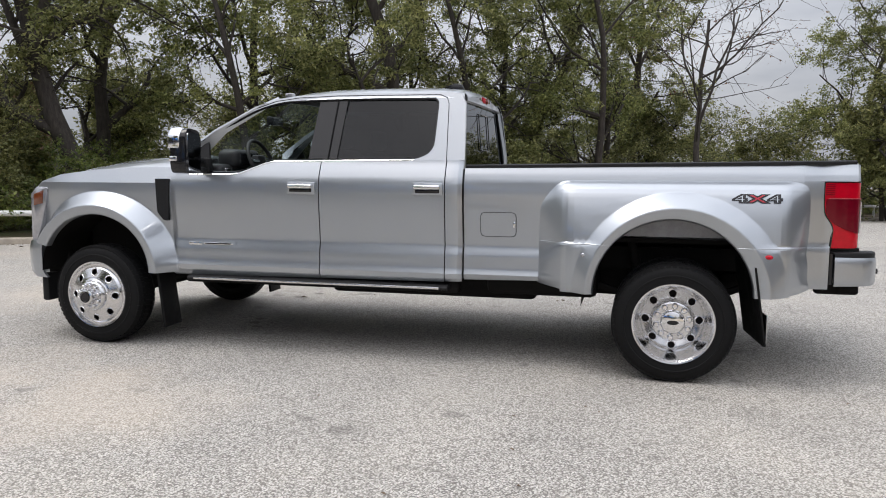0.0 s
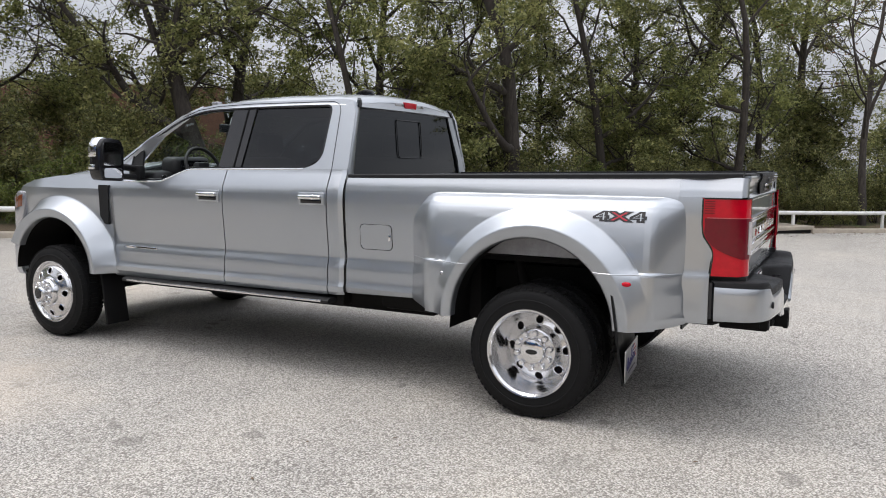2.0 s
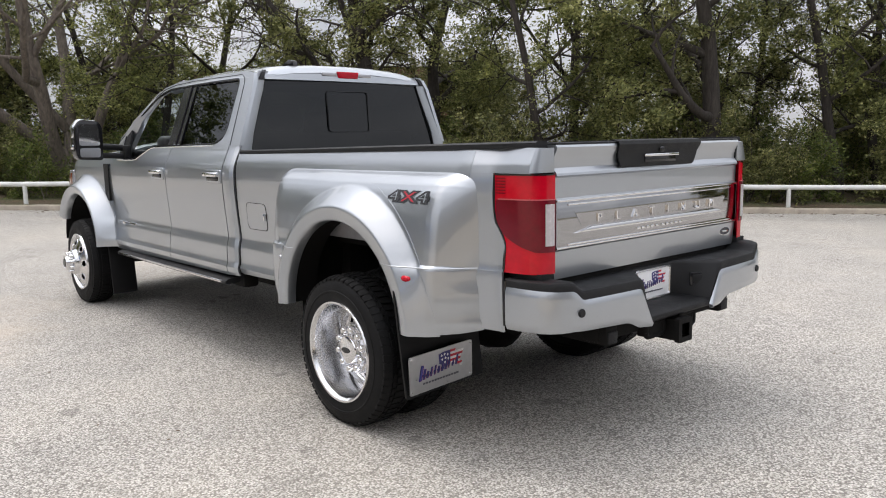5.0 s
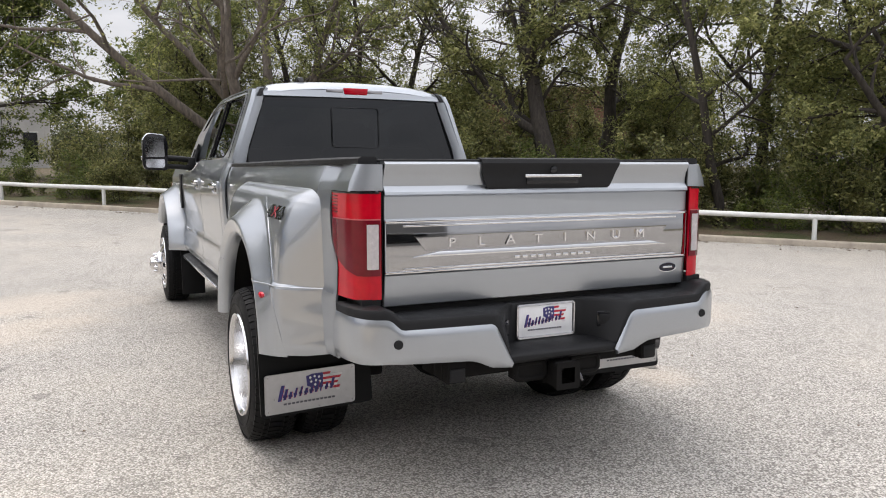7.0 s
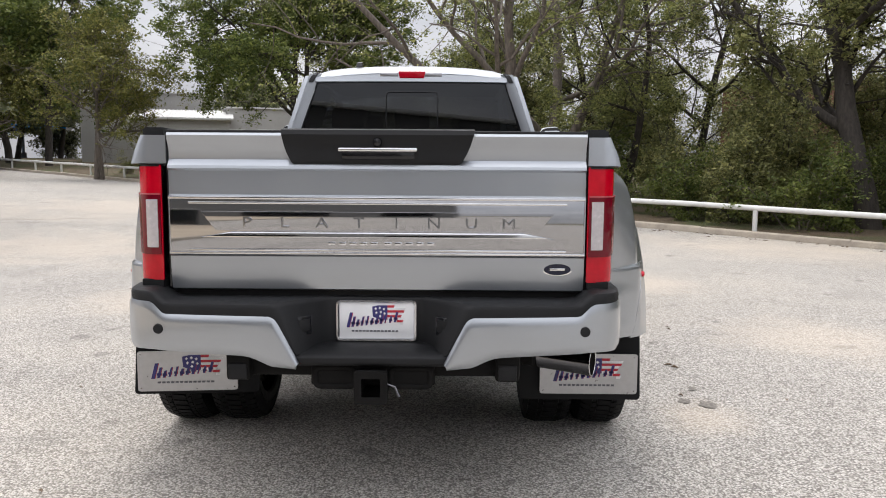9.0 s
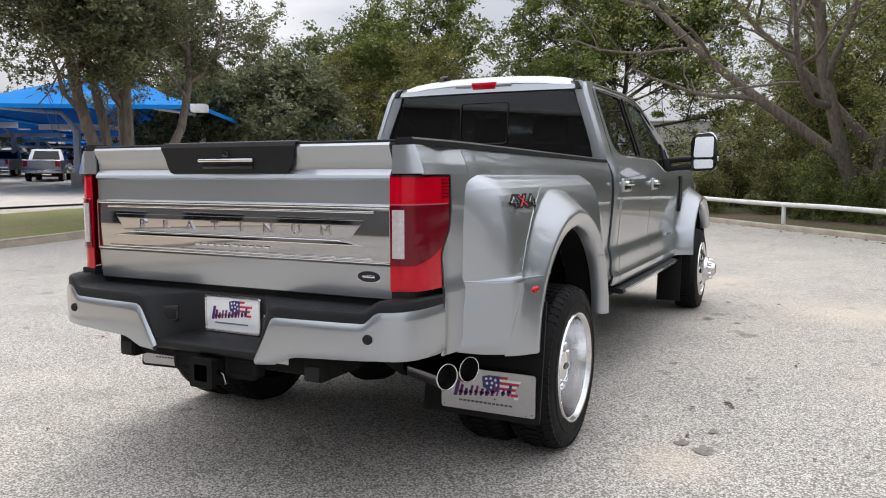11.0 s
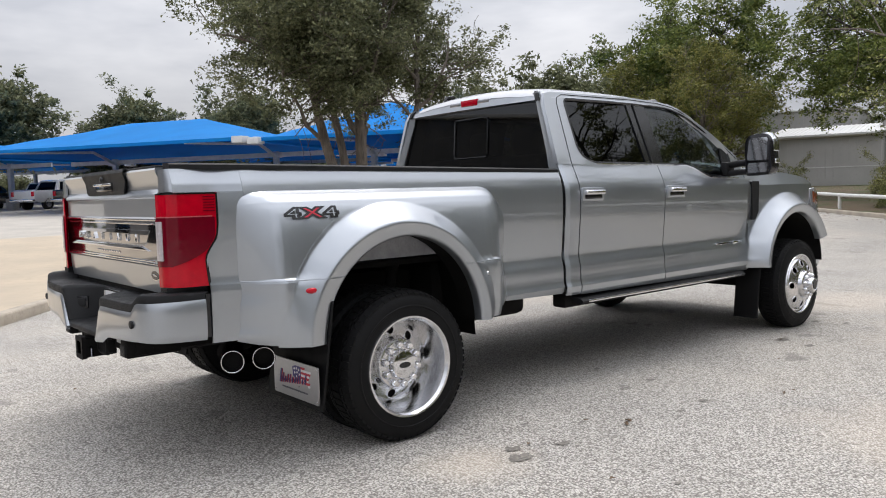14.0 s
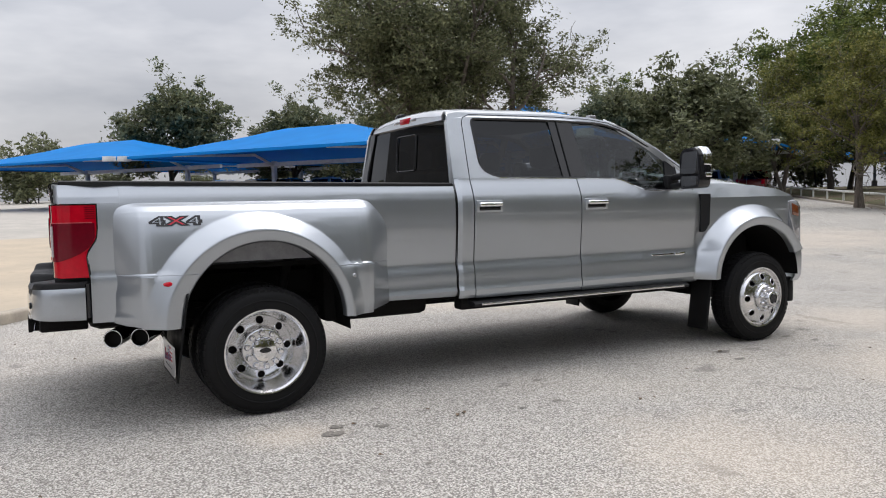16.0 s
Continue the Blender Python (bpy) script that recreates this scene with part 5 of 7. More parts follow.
tube("rear_axle", [(0, -0.62, 0.405), (0, 0.62, 0.405)], 0.075, UNDERBODY, truck, "black rear axle", 14)
v, f = turned_geo([(0.0, -0.2), (0.10, -0.19), (0.19, -0.10), (0.21, 0.0), (0.19, 0.10), (0.10, 0.19), (0.0, 0.2)], 20, "x")
obj("differential", [(a, b, 0.405 + c) for a, b, c in v], f, UNDERBODY, truck)
tube("front_axle", [(-4.48, -0.85, 0.405), (-4.48, 0.85, 0.405)], 0.07, UNDERBODY, truck, "black front axle", 14)
tube("drive_shaft", [(-3.2, 0, 0.55), (-0.1, 0, 0.43)], 0.05, UNDERBODY, truck, "", 12)
part("gearbox", box_bm((-3.9, -0.28, 0.42), (-2.9, 0.28, 0.80), 0.06), UNDERBODY, truck)
part("fuel_tank", box_bm((-2.7, -0.50, 0.40), (-1.0, -0.12, 0.66), 0.04), UNDERBODY, truck, "black fuel tank")
part("cab_floor", box_bm((-4.05, -0.90, 0.60), (-1.5, 0.90, 0.66)), UNDERBODY, truck)
part("fire_wall", box_bm((-3.95, -0.90, 0.62), (-3.88, 0.90, 1.36)), UNDERBODY, truck)
part("engine_bay", box_bm((-5.0, -0.55, 0.55), (-3.95, 0.55, 1.25), 0.05), UNDERBODY, truck)
for s in (-1, 1):
    # black block added to stop light leaking through ahead of the rear wheels
    part("splash_shield", box_bm((-1.35, 0.50 * s - 0.22, 0.47), (-0.52, 0.50 * s + 0.22, 0.90), 0.05), UNDERBODY, truck, "added black block that closes the view under the bed")
    part("axle_bracket", box_bm((-0.28, 0.52 * s - 0.06, 0.33), (0.28, 0.52 * s + 0.06, 0.46), 0.02), UNDERBODY, truck)
# added block, hides the daylight seen from one wheel well through the other
part("frame_crossmember", box_bm((-0.56, -0.42, 0.50), (-0.30, 0.42, 0.82), 0.03), UNDERBODY, truck, "added black block that closes the gap through the wheel wells")
part("spare_wheel_carrier", box_bm((0.35, -0.36, 0.50), (0.98, 0.36, 0.66), 0.08), UNDERBODY, truck)
# twin exhaust tips, on the passenger's side
for ex, ey in ((0.865, 0.885), (0.715, 0.915)):
    dv = Vector((0.42, 0.90, -0.03)).normalized()
    end = Vector((ex, ey, 0.522))
    a = end - dv * 0.30
    v1 = tube_geo([a, end - dv * 0.02, end], [0.052, 0.055, 0.057], 28, False)
    v2 = tube_geo([end, end - dv * 0.012, end - dv * 0.28], [0.057, 0.049, 0.047], 28, False)
    tip = obj("exhaust_tip", *v1, DARK_CHROME, truck, "dark polished twin exhaust tip", 50)
    # near-black lining
    obj("exhaust_liner", *v2, UNDERBODY, tip, "sooty inside", 50)
    lip = [end + dv.cross(Vector((0, 0, 1))).normalized() * 0.053 * math.cos(g) + Vector((0, 0, 1)) * 0.053 * math.sin(g) for g in spread(0, 2 * math.pi, 32)]
    tube("exhaust_lip", lip, 0.003, CHROME, tip, "bright rolled lip", 8)
    # near-black plug that closes the tip a little way in
    tube("exhaust_bore", [end - dv * 0.05, end - dv * 0.20], [0.0475, 0.0475], UNDERBODY, truck, "", 20)
tube("exhaust_pipe", [(-1.2, 0.52, 0.55), (0.2, 0.56, 0.60), (0.55, 0.50, 0.55), (0.72, 0.55, 0.535), (0.80, 0.66, 0.53)], 0.045, UNDERBODY, truck, "dull exhaust pipe", 12)

# ---- mirrors ----
for s in (-1, 1):
    def mirrored(bm):
        bmesh.ops.scale(bm, vec=(1, s, 1), verts=bm.verts)
        return bm
    shell = prism_bm(rounded([(1.16, 1.375), (1.355, 1.385), (1.375, 1.44), (1.365, 1.66), (1.32, 1.715), (1.18, 1.70), (1.15, 1.64)], 0.03), "x", -3.60, -3.48, 0.018)
    mirror = part("door_mirror", mirrored(shell), GLOSS_BLACK, truck, "large towing mirror with a chrome cap")
    cap = prism_bm(rounded([(1.148, 1.56), (1.372, 1.56), (1.372, 1.66), (1.325, 1.722), (1.18, 1.708), (1.148, 1.65)], 0.02), "x", -3.625, -3.52, 0.016)
    part("mirror_cap", mirrored(cap), CHROME, mirror, "chrome mirror cap")
    for outline, nm, words in (([(1.18, 1.50), (1.345, 1.50), (1.345, 1.68), (1.19, 1.675)], "mirror_glass", "main mirror glass"), ([(1.185, 1.40), (1.345, 1.405), (1.345, 1.48), (1.18, 1.48)], "spotter_glass", "lower wide-angle mirror")):
        pane = prism_bm(rounded(outline, 0.02), "x", -3.50, -3.467)
        for vv in pane.verts:
            vv.co.x -= (vv.co.z - (outline[0][1] + outline[2][1]) / 2) * (0.105 if s > 0 else -0.03)
        part(nm, mirrored(pane), CHROME, mirror, words)
    part("mirror_marker", mirrored(box_bm((-3.61, 1.24, 1.47), (-3.54, 1.382, 1.51), 0.008)), CHROME, mirror, "bright strip on the mirror")
    tube("mirror_arm", [(-3.60, 0.92 * s, 1.47), (-3.58, 1.05 * s, 1.485), (-3.57, 1.16 * s, 1.49)], 0.028, BLACK_PLASTIC, mirror, "black upper mirror arm", 10)
    tube("mirror_arm", [(-3.58, 0.93 * s, 1.40), (-3.56, 1.05 * s, 1.41), (-3.56, 1.16 * s, 1.415)], 0.024, BLACK_PLASTIC, mirror, "black lower mirror arm", 10)
    part("mirror_foot", mirrored(box_bm((-3.66, 0.90, 1.385), (-3.53, 0.965, 1.50), 0.015)), BLACK_PLASTIC, mirror)

# ---- inside of the cab ----
dash = part("dashboard", box_bm((-3.84, -0.80, 1.02), (-3.52, 0.80, 1.455), 0.05, 3), DASH, truck, "dark dashboard")
part("instrument_hood", box_bm((-3.66, -0.64, 1.42), (-3.47, -0.22, 1.575), 0.05, 3), DASH, dash)
part("centre_console", box_bm((-3.5, -0.15, 0.7), (-2.6, 0.15, 1.08), 0.03), DASH, dash)
part("dial_face", box_bm((-3.475, -0.58, 1.44), (-3.464, -0.28, 1.545), 0.01), GLOSS_BLACK, dash)
for y in (-0.70, 0.70):
    part("air_vent", box_bm((-3.53, y - 0.05, 1.30), (-3.505, y + 0.05, 1.42), 0.01), CHROME, dash, "bright ringed air vent")
part("centre_screen", box_bm((-3.53, -0.14, 1.27), (-3.505, 0.14, 1.45), 0.01), GLOSS_BLACK, dash)
tube("steering_wheel", [(-3.36 - 0.19 * math.sin(a) * 0.38, -0.42 + 0.19 * math.cos(a), 1.475 + 0.19 * math.sin(a) * 0.92) for a in spread(0, 2 * math.pi, 28)], 0.016, SEAT, truck, "black steering wheel", 8)
part("steering_hub", box_bm((-3.43, -0.49, 1.42), (-3.35, -0.35, 1.53), 0.025), DASH, truck)
for y in (-0.15, 0.15):
    tube("steering_spoke", [(-3.37, -0.42, 1.475), (-3.36, -0.42 + y * 1.2, 1.48)], 0.018, POLISHED, truck, "", 6)
for x, ys in ((-2.72, (-0.42, 0.42)), (-1.78, (-0.46, 0.0, 0.46))):
    for y in ys:
        w = 0.25 if x < -2 else 0.22
        seat = part("seat_cushion", box_bm((x - 0.50, y - w, 0.82), (x + 0.02, y + w, 1.02), 0.06, 3), SEAT, truck, "black leather seat")
        bm = box_bm((x - 0.05, y - w, 0.95), (x + 0.13, y + w, 1.58), 0.06, 3)
        bmesh.ops.rotate(bm, cent=(x, y, 0.95), matrix=Matrix.Rotation(radians(8), 3, "Y"), verts=bm.verts)
        part("seat_back", bm, SEAT, seat)
        part("head_rest", box_bm((x + 0.06, y - 0.13, 1.58), (x + 0.17, y + 0.13, 1.76), 0.05, 3), SEAT, seat)
part("headliner", box_bm((-3.0, -0.68, 1.955), (-1.58, 0.68, 1.965)), HEADLINER, truck)
part("inside_mirror", box_bm((-3.46, -0.13, 1.80), (-3.42, 0.13, 1.875), 0.012), GLOSS_BLACK, truck, "rear-view mirror")
for s in (-1, 1):
    bm = prism_bm([(-3.8, 1.36), (-3.28, 1.36), (-3.0, 1.45), (-1.6, 1.46), (-1.6, 0.66), (-3.8, 0.66)], "y", 0.86, 0.90)
    bmesh.ops.scale(bm, vec=(1, s, 1), verts=bm.verts)
    part("door_card", bm, DASH, truck, "dark door lining")

# ---- wheels ----
TY_R = 0.405


def tyre_mesh(width):
    """A tyre with tread blocks; its middle at 0, turning about y."""
    w = width / 2
    prof = [(0.262, -w + 0.012), (0.272, -w + 0.004), (0.30, -w), (0.345, -w + 0.002), (0.372, -w + 0.012), (0.390, -w + 0.026), (0.396, -w + 0.04)]
    lay = prof + [(0.398, -w + 0.05), (0.398, w - 0.05)] + [(r, -h) for r, h in reversed(prof)]
    geo = [turned_geo(lay, 72, "y")]
    # sidewall rings and tread blocks
    for sd in (-1, 1):
        geo.append(turned_geo([(0.315, sd * (w + 0.000)), (0.318, sd * (w + 0.003)), (0.324, sd * (w + 0.003)), (0.327, sd * (w))], 72, "y"))
    nb = 60
    cols = [(-w + 0.012, -w + 0.052), (-w + 0.060, -0.040), (-0.032, 0.032), (0.040, w - 0.060), (w - 0.052, w - 0.012)]
    for ci, (y0, y1) in enumerate(cols):
        for k in range(nb):
            a0 = 2 * math.pi * (k + (ci % 2) * 0.5) / nb
            a1 = a0 + 2 * math.pi / nb * 0.74
            sk = 0.012 if ci % 2 else -0.012
            r1 = TY_R if ci not in (0, 4) else TY_R - 0.003
            r0a, r0b = (0.376, 0.394) if ci == 0 else ((0.394, 0.376) if ci == 4 else (0.394, 0.394))
            q = []
            for a, y, r in ((a0, y0, r0a), (a1, y0, r0a), (a1 + sk, y1, r0b), (a0 + sk, y1, r0b)):
                q.append((r * math.cos(a), y, r * math.sin(a)))
            for a, y in ((a0, y0), (a1, y0), (a1 + sk, y1), (a0 + sk, y1)):
                r = r1 - (0.014 if (ci == 0 and y == y0) or (ci == 4 and y == y1) else 0)
                q.append((r * math.cos(a), y, r * math.sin(a)))
            geo.append((q, [(4, 5, 6, 7), (0, 1, 5, 4), (1, 2, 6, 5), (2, 3, 7, 6), (3, 0, 4, 7)]))
    return merge_geo(*geo)


def disc_with_holes(prof, holes_r, hole, n_holes, n=96):
    """A turned wheel disc whose faces are left out at the hand holes."""
    v, f = turned_geo(prof, n, "y")
    keep = []
    for q in f:
        c = sum((Vector(v[i]) for i in q), Vector()) / len(q)
        r, a = math.hypot(c.x, c.z), math.atan2(c.z, c.x)
        k = round(a / (2 * math.pi / n_holes))
        da = (a - k * 2 * math.pi / n_holes) * r
        if math.hypot(r - holes_r, da) > hole:
            keep.append(q)
    return v, keep


def fine(prof, step=0.006):
    out = [prof[0]]
    for a, b in zip(prof, prof[1:]):
        m = max(int(math.hypot(b[0] - a[0], b[1] - a[1]) / step), 1)
        out += [(a[0] + (b[0] - a[0]) * k / m, a[1] + (b[1] - a[1]) * k / m) for k in range(1, m + 1)]
    return out


NUT = mesh_of("lug_nut", *turned_geo([(0.0, 0.034), (0.010, 0.033), (0.015, 0.026), (0.0165, 0.0), (0.0, 0.0)], 10, "y"))
NUT.materials.append(CHROME)
TYRE = mesh_of("tyre", *tyre_mesh(0.235), sharp=30)
TYRE.materials.append(RUBBER)


def wheel(x, y, s, kind):
    """kind: front (face out), outer (deep dish), inner (plain). y: the tyre's middle; s: which side is out."""
    if kind == "front":
        prof = fine([(0.272, 0.112), (0.268, 0.122), (0.258, 0.120), (0.246, 0.098), (0.235, 0.098), (0.217, 0.117), (0.150, 0.142), (0.135, 0.146), (0.125, 0.152), (0.120, 0.170), (0.112, 0.184), (0.100, 0.190), (0.062, 0.190)], 0.003)
        hole_r, hub = 0.185, [(0.066, 0.190), (0.064, 0.235), (0.058, 0.248), (0.046, 0.252), (0.042, 0.243), (0.0, 0.238)]
        nut_r, nut_y = 0.090, 0.188
    else:
        prof = fine([(0.272, 0.112), (0.268, 0.122), (0.258, 0.120), (0.246, 0.104), (0.240, 0.06), (0.232, 0.0), (0.224, -0.050), (0.214, -0.072), (0.206, -0.079), (0.149, -0.058), (0.144, -0.050), (0.140, -0.030), (0.137, 0.006), (0.132, 0.016), (0.122, 0.020), (0.07, 0.022)], 0.004)
        hole_r, hub = 0.177, [(0.082, 0.020), (0.080, 0.048), (0.072, 0.060), (0.050, 0.066), (0.0, 0.068)]
        nut_r, nut_y = 0.108, 0.020
    v, f = disc_with_holes(prof, hole_r, 0.0268, 8, 240 if kind != "inner" else 96)
    rim = obj("wheel", [(a, b * s, c) for a, b, c in v], f if s < 0 else [tuple(reversed(q)) for q in f], POLISHED if kind != "inner" else UNDERBODY, truck,
              {"front": "polished aluminium front wheel with hand holes", "outer": "polished deep-dish aluminium rear wheel", "inner": "inner rear wheel"}[kind], 40)
    rim.location = (x, y, TY_R - 0.006)
    ty = new("tyre", TYRE)
    ty.parent = rim
    ty.rotation_euler = (0, radians(random.random() * 90), 0)
    ty["label"] = "black all-terrain tyre"
    if kind != "inner":
        v, f = turned_geo([(0.255, -0.02), (0.20, -0.055), (0.0, -0.055)], 30, "y")
        obj("brake_drum", [(a, b * s - (0.0 if kind == "front" else 0.03 * s), c) for a, b, c in v], f, UNDERBODY, rim)
        v, f = turned_geo(hub, 32, "y")
        obj("hub_cap", [(a, b * s, c) for a, b, c in v], f if s < 0 else [tuple(reversed(q)) for q in f], POLISHED if kind == "front" else CHROME, rim, "bright hub cap")
        if kind == "outer":
            v, f = turned_geo([(0.0, 0.072), (1.0, 0.071), (1.06, 0.066)], 24, "y")
            obj("hub_badge", [(a * 0.036, b * s, c * 0.015) for a, b, c in v], f, GLOSS_BLACK, rim, "dark oval on the hub cap")
        else:
            v, f = turned_geo([(0.0, 0.255), (0.036, 0.254), (0.040, 0.245)], 20, "y")
            obj("hub_lock", [(a, b * s, c) for a, b, c in v], f, GLOSS_BLACK, rim, "dark hub lock dial")
        slope = (0.117 - 0.142) / (0.217 - 0.150) if kind == "front" else (-0.079 + 0.058) / (0.206 - 0.149)
        mid_y = 0.129 if kind == "front" else -0.0683
        for k in range(8):
            a = 2 * math.pi * k / 8
            lip = [((hole_r + 0.0280 * math.cos(g)) * math.cos(a) - 0.0280 * math.sin(g) * math.sin(a), (mid_y + 0.0280 * math.cos(g) * slope) * s,
                    (hole_r + 0.0280 * math.cos(g)) * math.sin(a) + 0.0280 * math.sin(g) * math.cos(a)) for g in spread(0, 2 * math.pi, 24)]
            tube("hole_lip", lip, 0.0048, POLISHED, rim, "", 6)
        nn = 10
        for k in range(nn):
            a = 2 * math.pi * k / nn + 0.2
            o = new("lug_nut", NUT)
            o.parent = rim
            o.location = (nut_r * math.cos(a), nut_y * s, nut_r * math.sin(a))
            o.scale = (1.3, s, 1.3) if kind == "outer" else (1, s, 1)
    return rim


for s in (-1, 1):
    wheel(-4.480, 1.025 * s, s, "front")
    wheel(0.0, 1.050 * s, s, "outer")
    wheel(0.0, 0.785 * s, s, "inner")

# ---- trees ----
def bark(name, color):
    m, n, l, b = material(name)
    a = noise_node(n, l, 5, 5, 0.65, stretch=(3, 3, 0.6))
    c = ramp_node(n, l, a.outputs["Fac"], [(0.3, tuple(v * 0.5 for v in color)), (0.7, tuple(v * 1.4 for v in color))])
    l.new(c.outputs["Color"], b.inputs["Base Color"])
    b.inputs["Roughness"].default_value = 0.9
    bump_node(n, l, b, a.outputs["Fac"], 0.8, 0.03)
    return m


def foliage(name, dark, mid, light):
    m = bpy.data.materials.new(name)
    m.use_nodes = True
    n, l = m.node_tree.nodes, m.node_tree.links
    n.clear()
    out = n.new("ShaderNodeOutputMaterial")
    geo = n.new("ShaderNodeNewGeometry")
    big = noise_node(n, l, 0.8, 3)
    col = ramp_node(n, l, geo.outputs["Random Per Island"], [(0.0, dark), (0.55, mid), (1.0, light)])
    hue = mixed(n, l, col.outputs["Color"], light, ramp_node(n, l, big.outputs["Fac"], [(0.5, (0, 0, 0)), (0.75, (0.5, 0.5, 0.5))]).outputs["Color"])
    df = n.new("ShaderNodeBsdfPrincipled")
    df.inputs["Roughness"].default_value = 0.55
    df.inputs["Specular IOR Level"].default_value = 0.3
    tl = n.new("ShaderNodeBsdfTranslucent")
    mx = n.new("ShaderNodeMixShader")
    mx.inputs["Fac"].default_value = 0.38
    l.new(hue, df.inputs["Base Color"])
    l.new(hue, tl.inputs["Color"])
    l.new(df.outputs["BSDF"], mx.inputs[1])
    l.new(tl.outputs["BSDF"], mx.inputs[2])
    l.new(mx.outputs["Shader"], out.inputs["Surface"])
    return m


BARK_DARK = bark("dark_oak_bark", (0.048, 0.040, 0.034))
BARK_GREY = bark("grey_elm_bark", (0.15, 0.125, 0.105))
OAK = foliage("oak_leaves", (0.085, 0.098, 0.036), (0.205, 0.225, 0.080), (0.42, 0.41, 0.17))
LIVE_OAK = foliage("live_oak_leaves", (0.065, 0.074, 0.04), (0.145, 0.16, 0.085), (0.27, 0.28, 0.155))
PALE_GREEN = foliage("yellowing_green_leaves", (0.075, 0.085, 0.022), (0.165, 0.170, 0.045), (0.30, 0.285, 0.085))
GREEN = foliage("green_leaves", (0.05, 0.075, 0.02), (0.115, 0.15, 0.038), (0.25, 0.28, 0.075))
ELM = foliage("elm_leaves", (0.08, 0.095, 0.034), (0.20, 0.23, 0.080), (0.43, 0.43, 0.15))
RUSSET = foliage("russet_leaves", (0.10, 0.035, 0.02), (0.17, 0.07, 0.035), (0.22, 0.13, 0.05))
THICKET = foliage("thicket_leaves", (0.075, 0.085, 0.034), (0.18, 0.195, 0.072), (0.38, 0.36, 0.145))


class Tree:
    """Grows wood and leaf places from a seed."""

    def __init__(self, seed, levels, leaf_from, droop=0.0, twist=0.22):
        self.rng = random.Random(seed)
        self.wood, self.spots, self.main = [], [], []
        self.levels, self.leaf_from, self.droop, self.twist = levels, leaf_from, droop, twist

    def branch(self, p, d, length, r, level, bare=False):
        rng = self.rng
        n = ((4, 3, 2, 2) if self.slim else (8, 6, 5, 3))[level]
        pts, rad = [Vector(p)], [r]
        d = Vector(d).normalized()
        for i in range(n):
            jit = Vector((rng.gauss(0, 1), rng.gauss(0, 1), rng.gauss(0, 0.7))) * self.twist * (0.5 if level == 0 else 1)
            lift = 0.10 if level < 2 else -self.droop
            d = (d + jit + Vector((0, 0, lift))).normalized()
            pts.append(pts[-1] + d * (length / n))
            rad.append(max(r * (1 - 0.62 * (i + 1) / n), 0.006))
        if level == 0 and not self.main:
            self.main = pts
        sides = ((5, 4, 3, 3) if self.slim else (10, 7, 5, 3))[level]
        self.wood.append(tube_geo(pts, rad, sides, False))
        if level == 2 and rng.random() < self.thin:
            bare = True
        if level >= self.leaf_from and not bare:
            for k, q in enumerate(pts[1:]):
                self.spots.append((q, self.clump * (0.6 + 0.8 * rng.random())))
        if level < self.levels:
            kids, lo, hi, fall = self.plan[level]
            for k in range(kids):
                t = lo + (hi - lo) * (k + rng.random()) / kids
                i = min(int(t * n), n - 1)
                q = pts[i].lerp(pts[i + 1], t * n - i)
                axis = d.orthogonal().normalized()
                axis.rotate(Matrix.Rotation(rng.random() * 6.283 + k * 2.4, 3, d))
                out = (pts[min(i + 1, n)] - pts[i]).normalized()
                dd = (out * rng.uniform(0.35, 0.9) + axis * rng.uniform(0.7, 1.1)).normalized()
                if level == 0:
                    dd.z = max(dd.z, 0.12)
                self.branch(q, dd, length * fall * rng.uniform(0.75, 1.2), max(rad[i] * rng.uniform(0.45, 0.66), 0.008), level + 1, bare)


def leaf_geo(spots, rng, count, size, flat=0.62):
    """Small pointed leaves in flattened clumps round the spots."""
    g = np.random.RandomState(rng.randint(0, 99999))
    pick = g.randint(0, len(spots), count)
    c = np.array([tuple(p) for p, _ in spots])[pick]
    rr = np.array([r for _, r in spots])[pick]
    off = g.normal(size=(count, 3))
    off *= (0.55 * rr)[:, None]
    off[:, 2] = off[:, 2] * flat - 0.25 * np.hypot(off[:, 0], off[:, 1])
    c = c + off
    u = g.normal(size=(count, 3))
    u[:, 2] = u[:, 2] * 0.6 - 0.25
    u /= np.linalg.norm(u, axis=1, keepdims=True) + 1e-6
    up = g.normal(size=(count, 3)) * 0.75 + np.array([0, 0, 1.0])
    w = np.cross(u, up)
    w /= np.linalg.norm(w, axis=1, keepdims=True) + 1e-6
    s = size * (0.6 + 0.8 * g.rand(count))
    u, w = u * s[:, None], w * (s * 0.30)[:, None]
    v = np.stack([c + u * 0.62, c - u * 0.38 + w, c - u * 0.38 - w], 1).reshape(-1, 3)
    return v, np.arange(count * 3).reshape(-1, 3)


def leaves_mesh(name, v, f, mat):
    me = bpy.data.meshes.new(name)
    me.vertices.add(len(v))
    me.vertices.foreach_set("co", v.astype(np.float32).ravel())
    me.loops.add(f.size)
    me.loops.foreach_set("vertex_index", f.astype(np.int32).ravel())
    me.polygons.add(len(f))
    me.polygons.foreach_set("loop_start", np.arange(0, f.size, 3, dtype=np.int32))
    me.update(calc_edges=True)
    me.materials.append(mat)
    return me


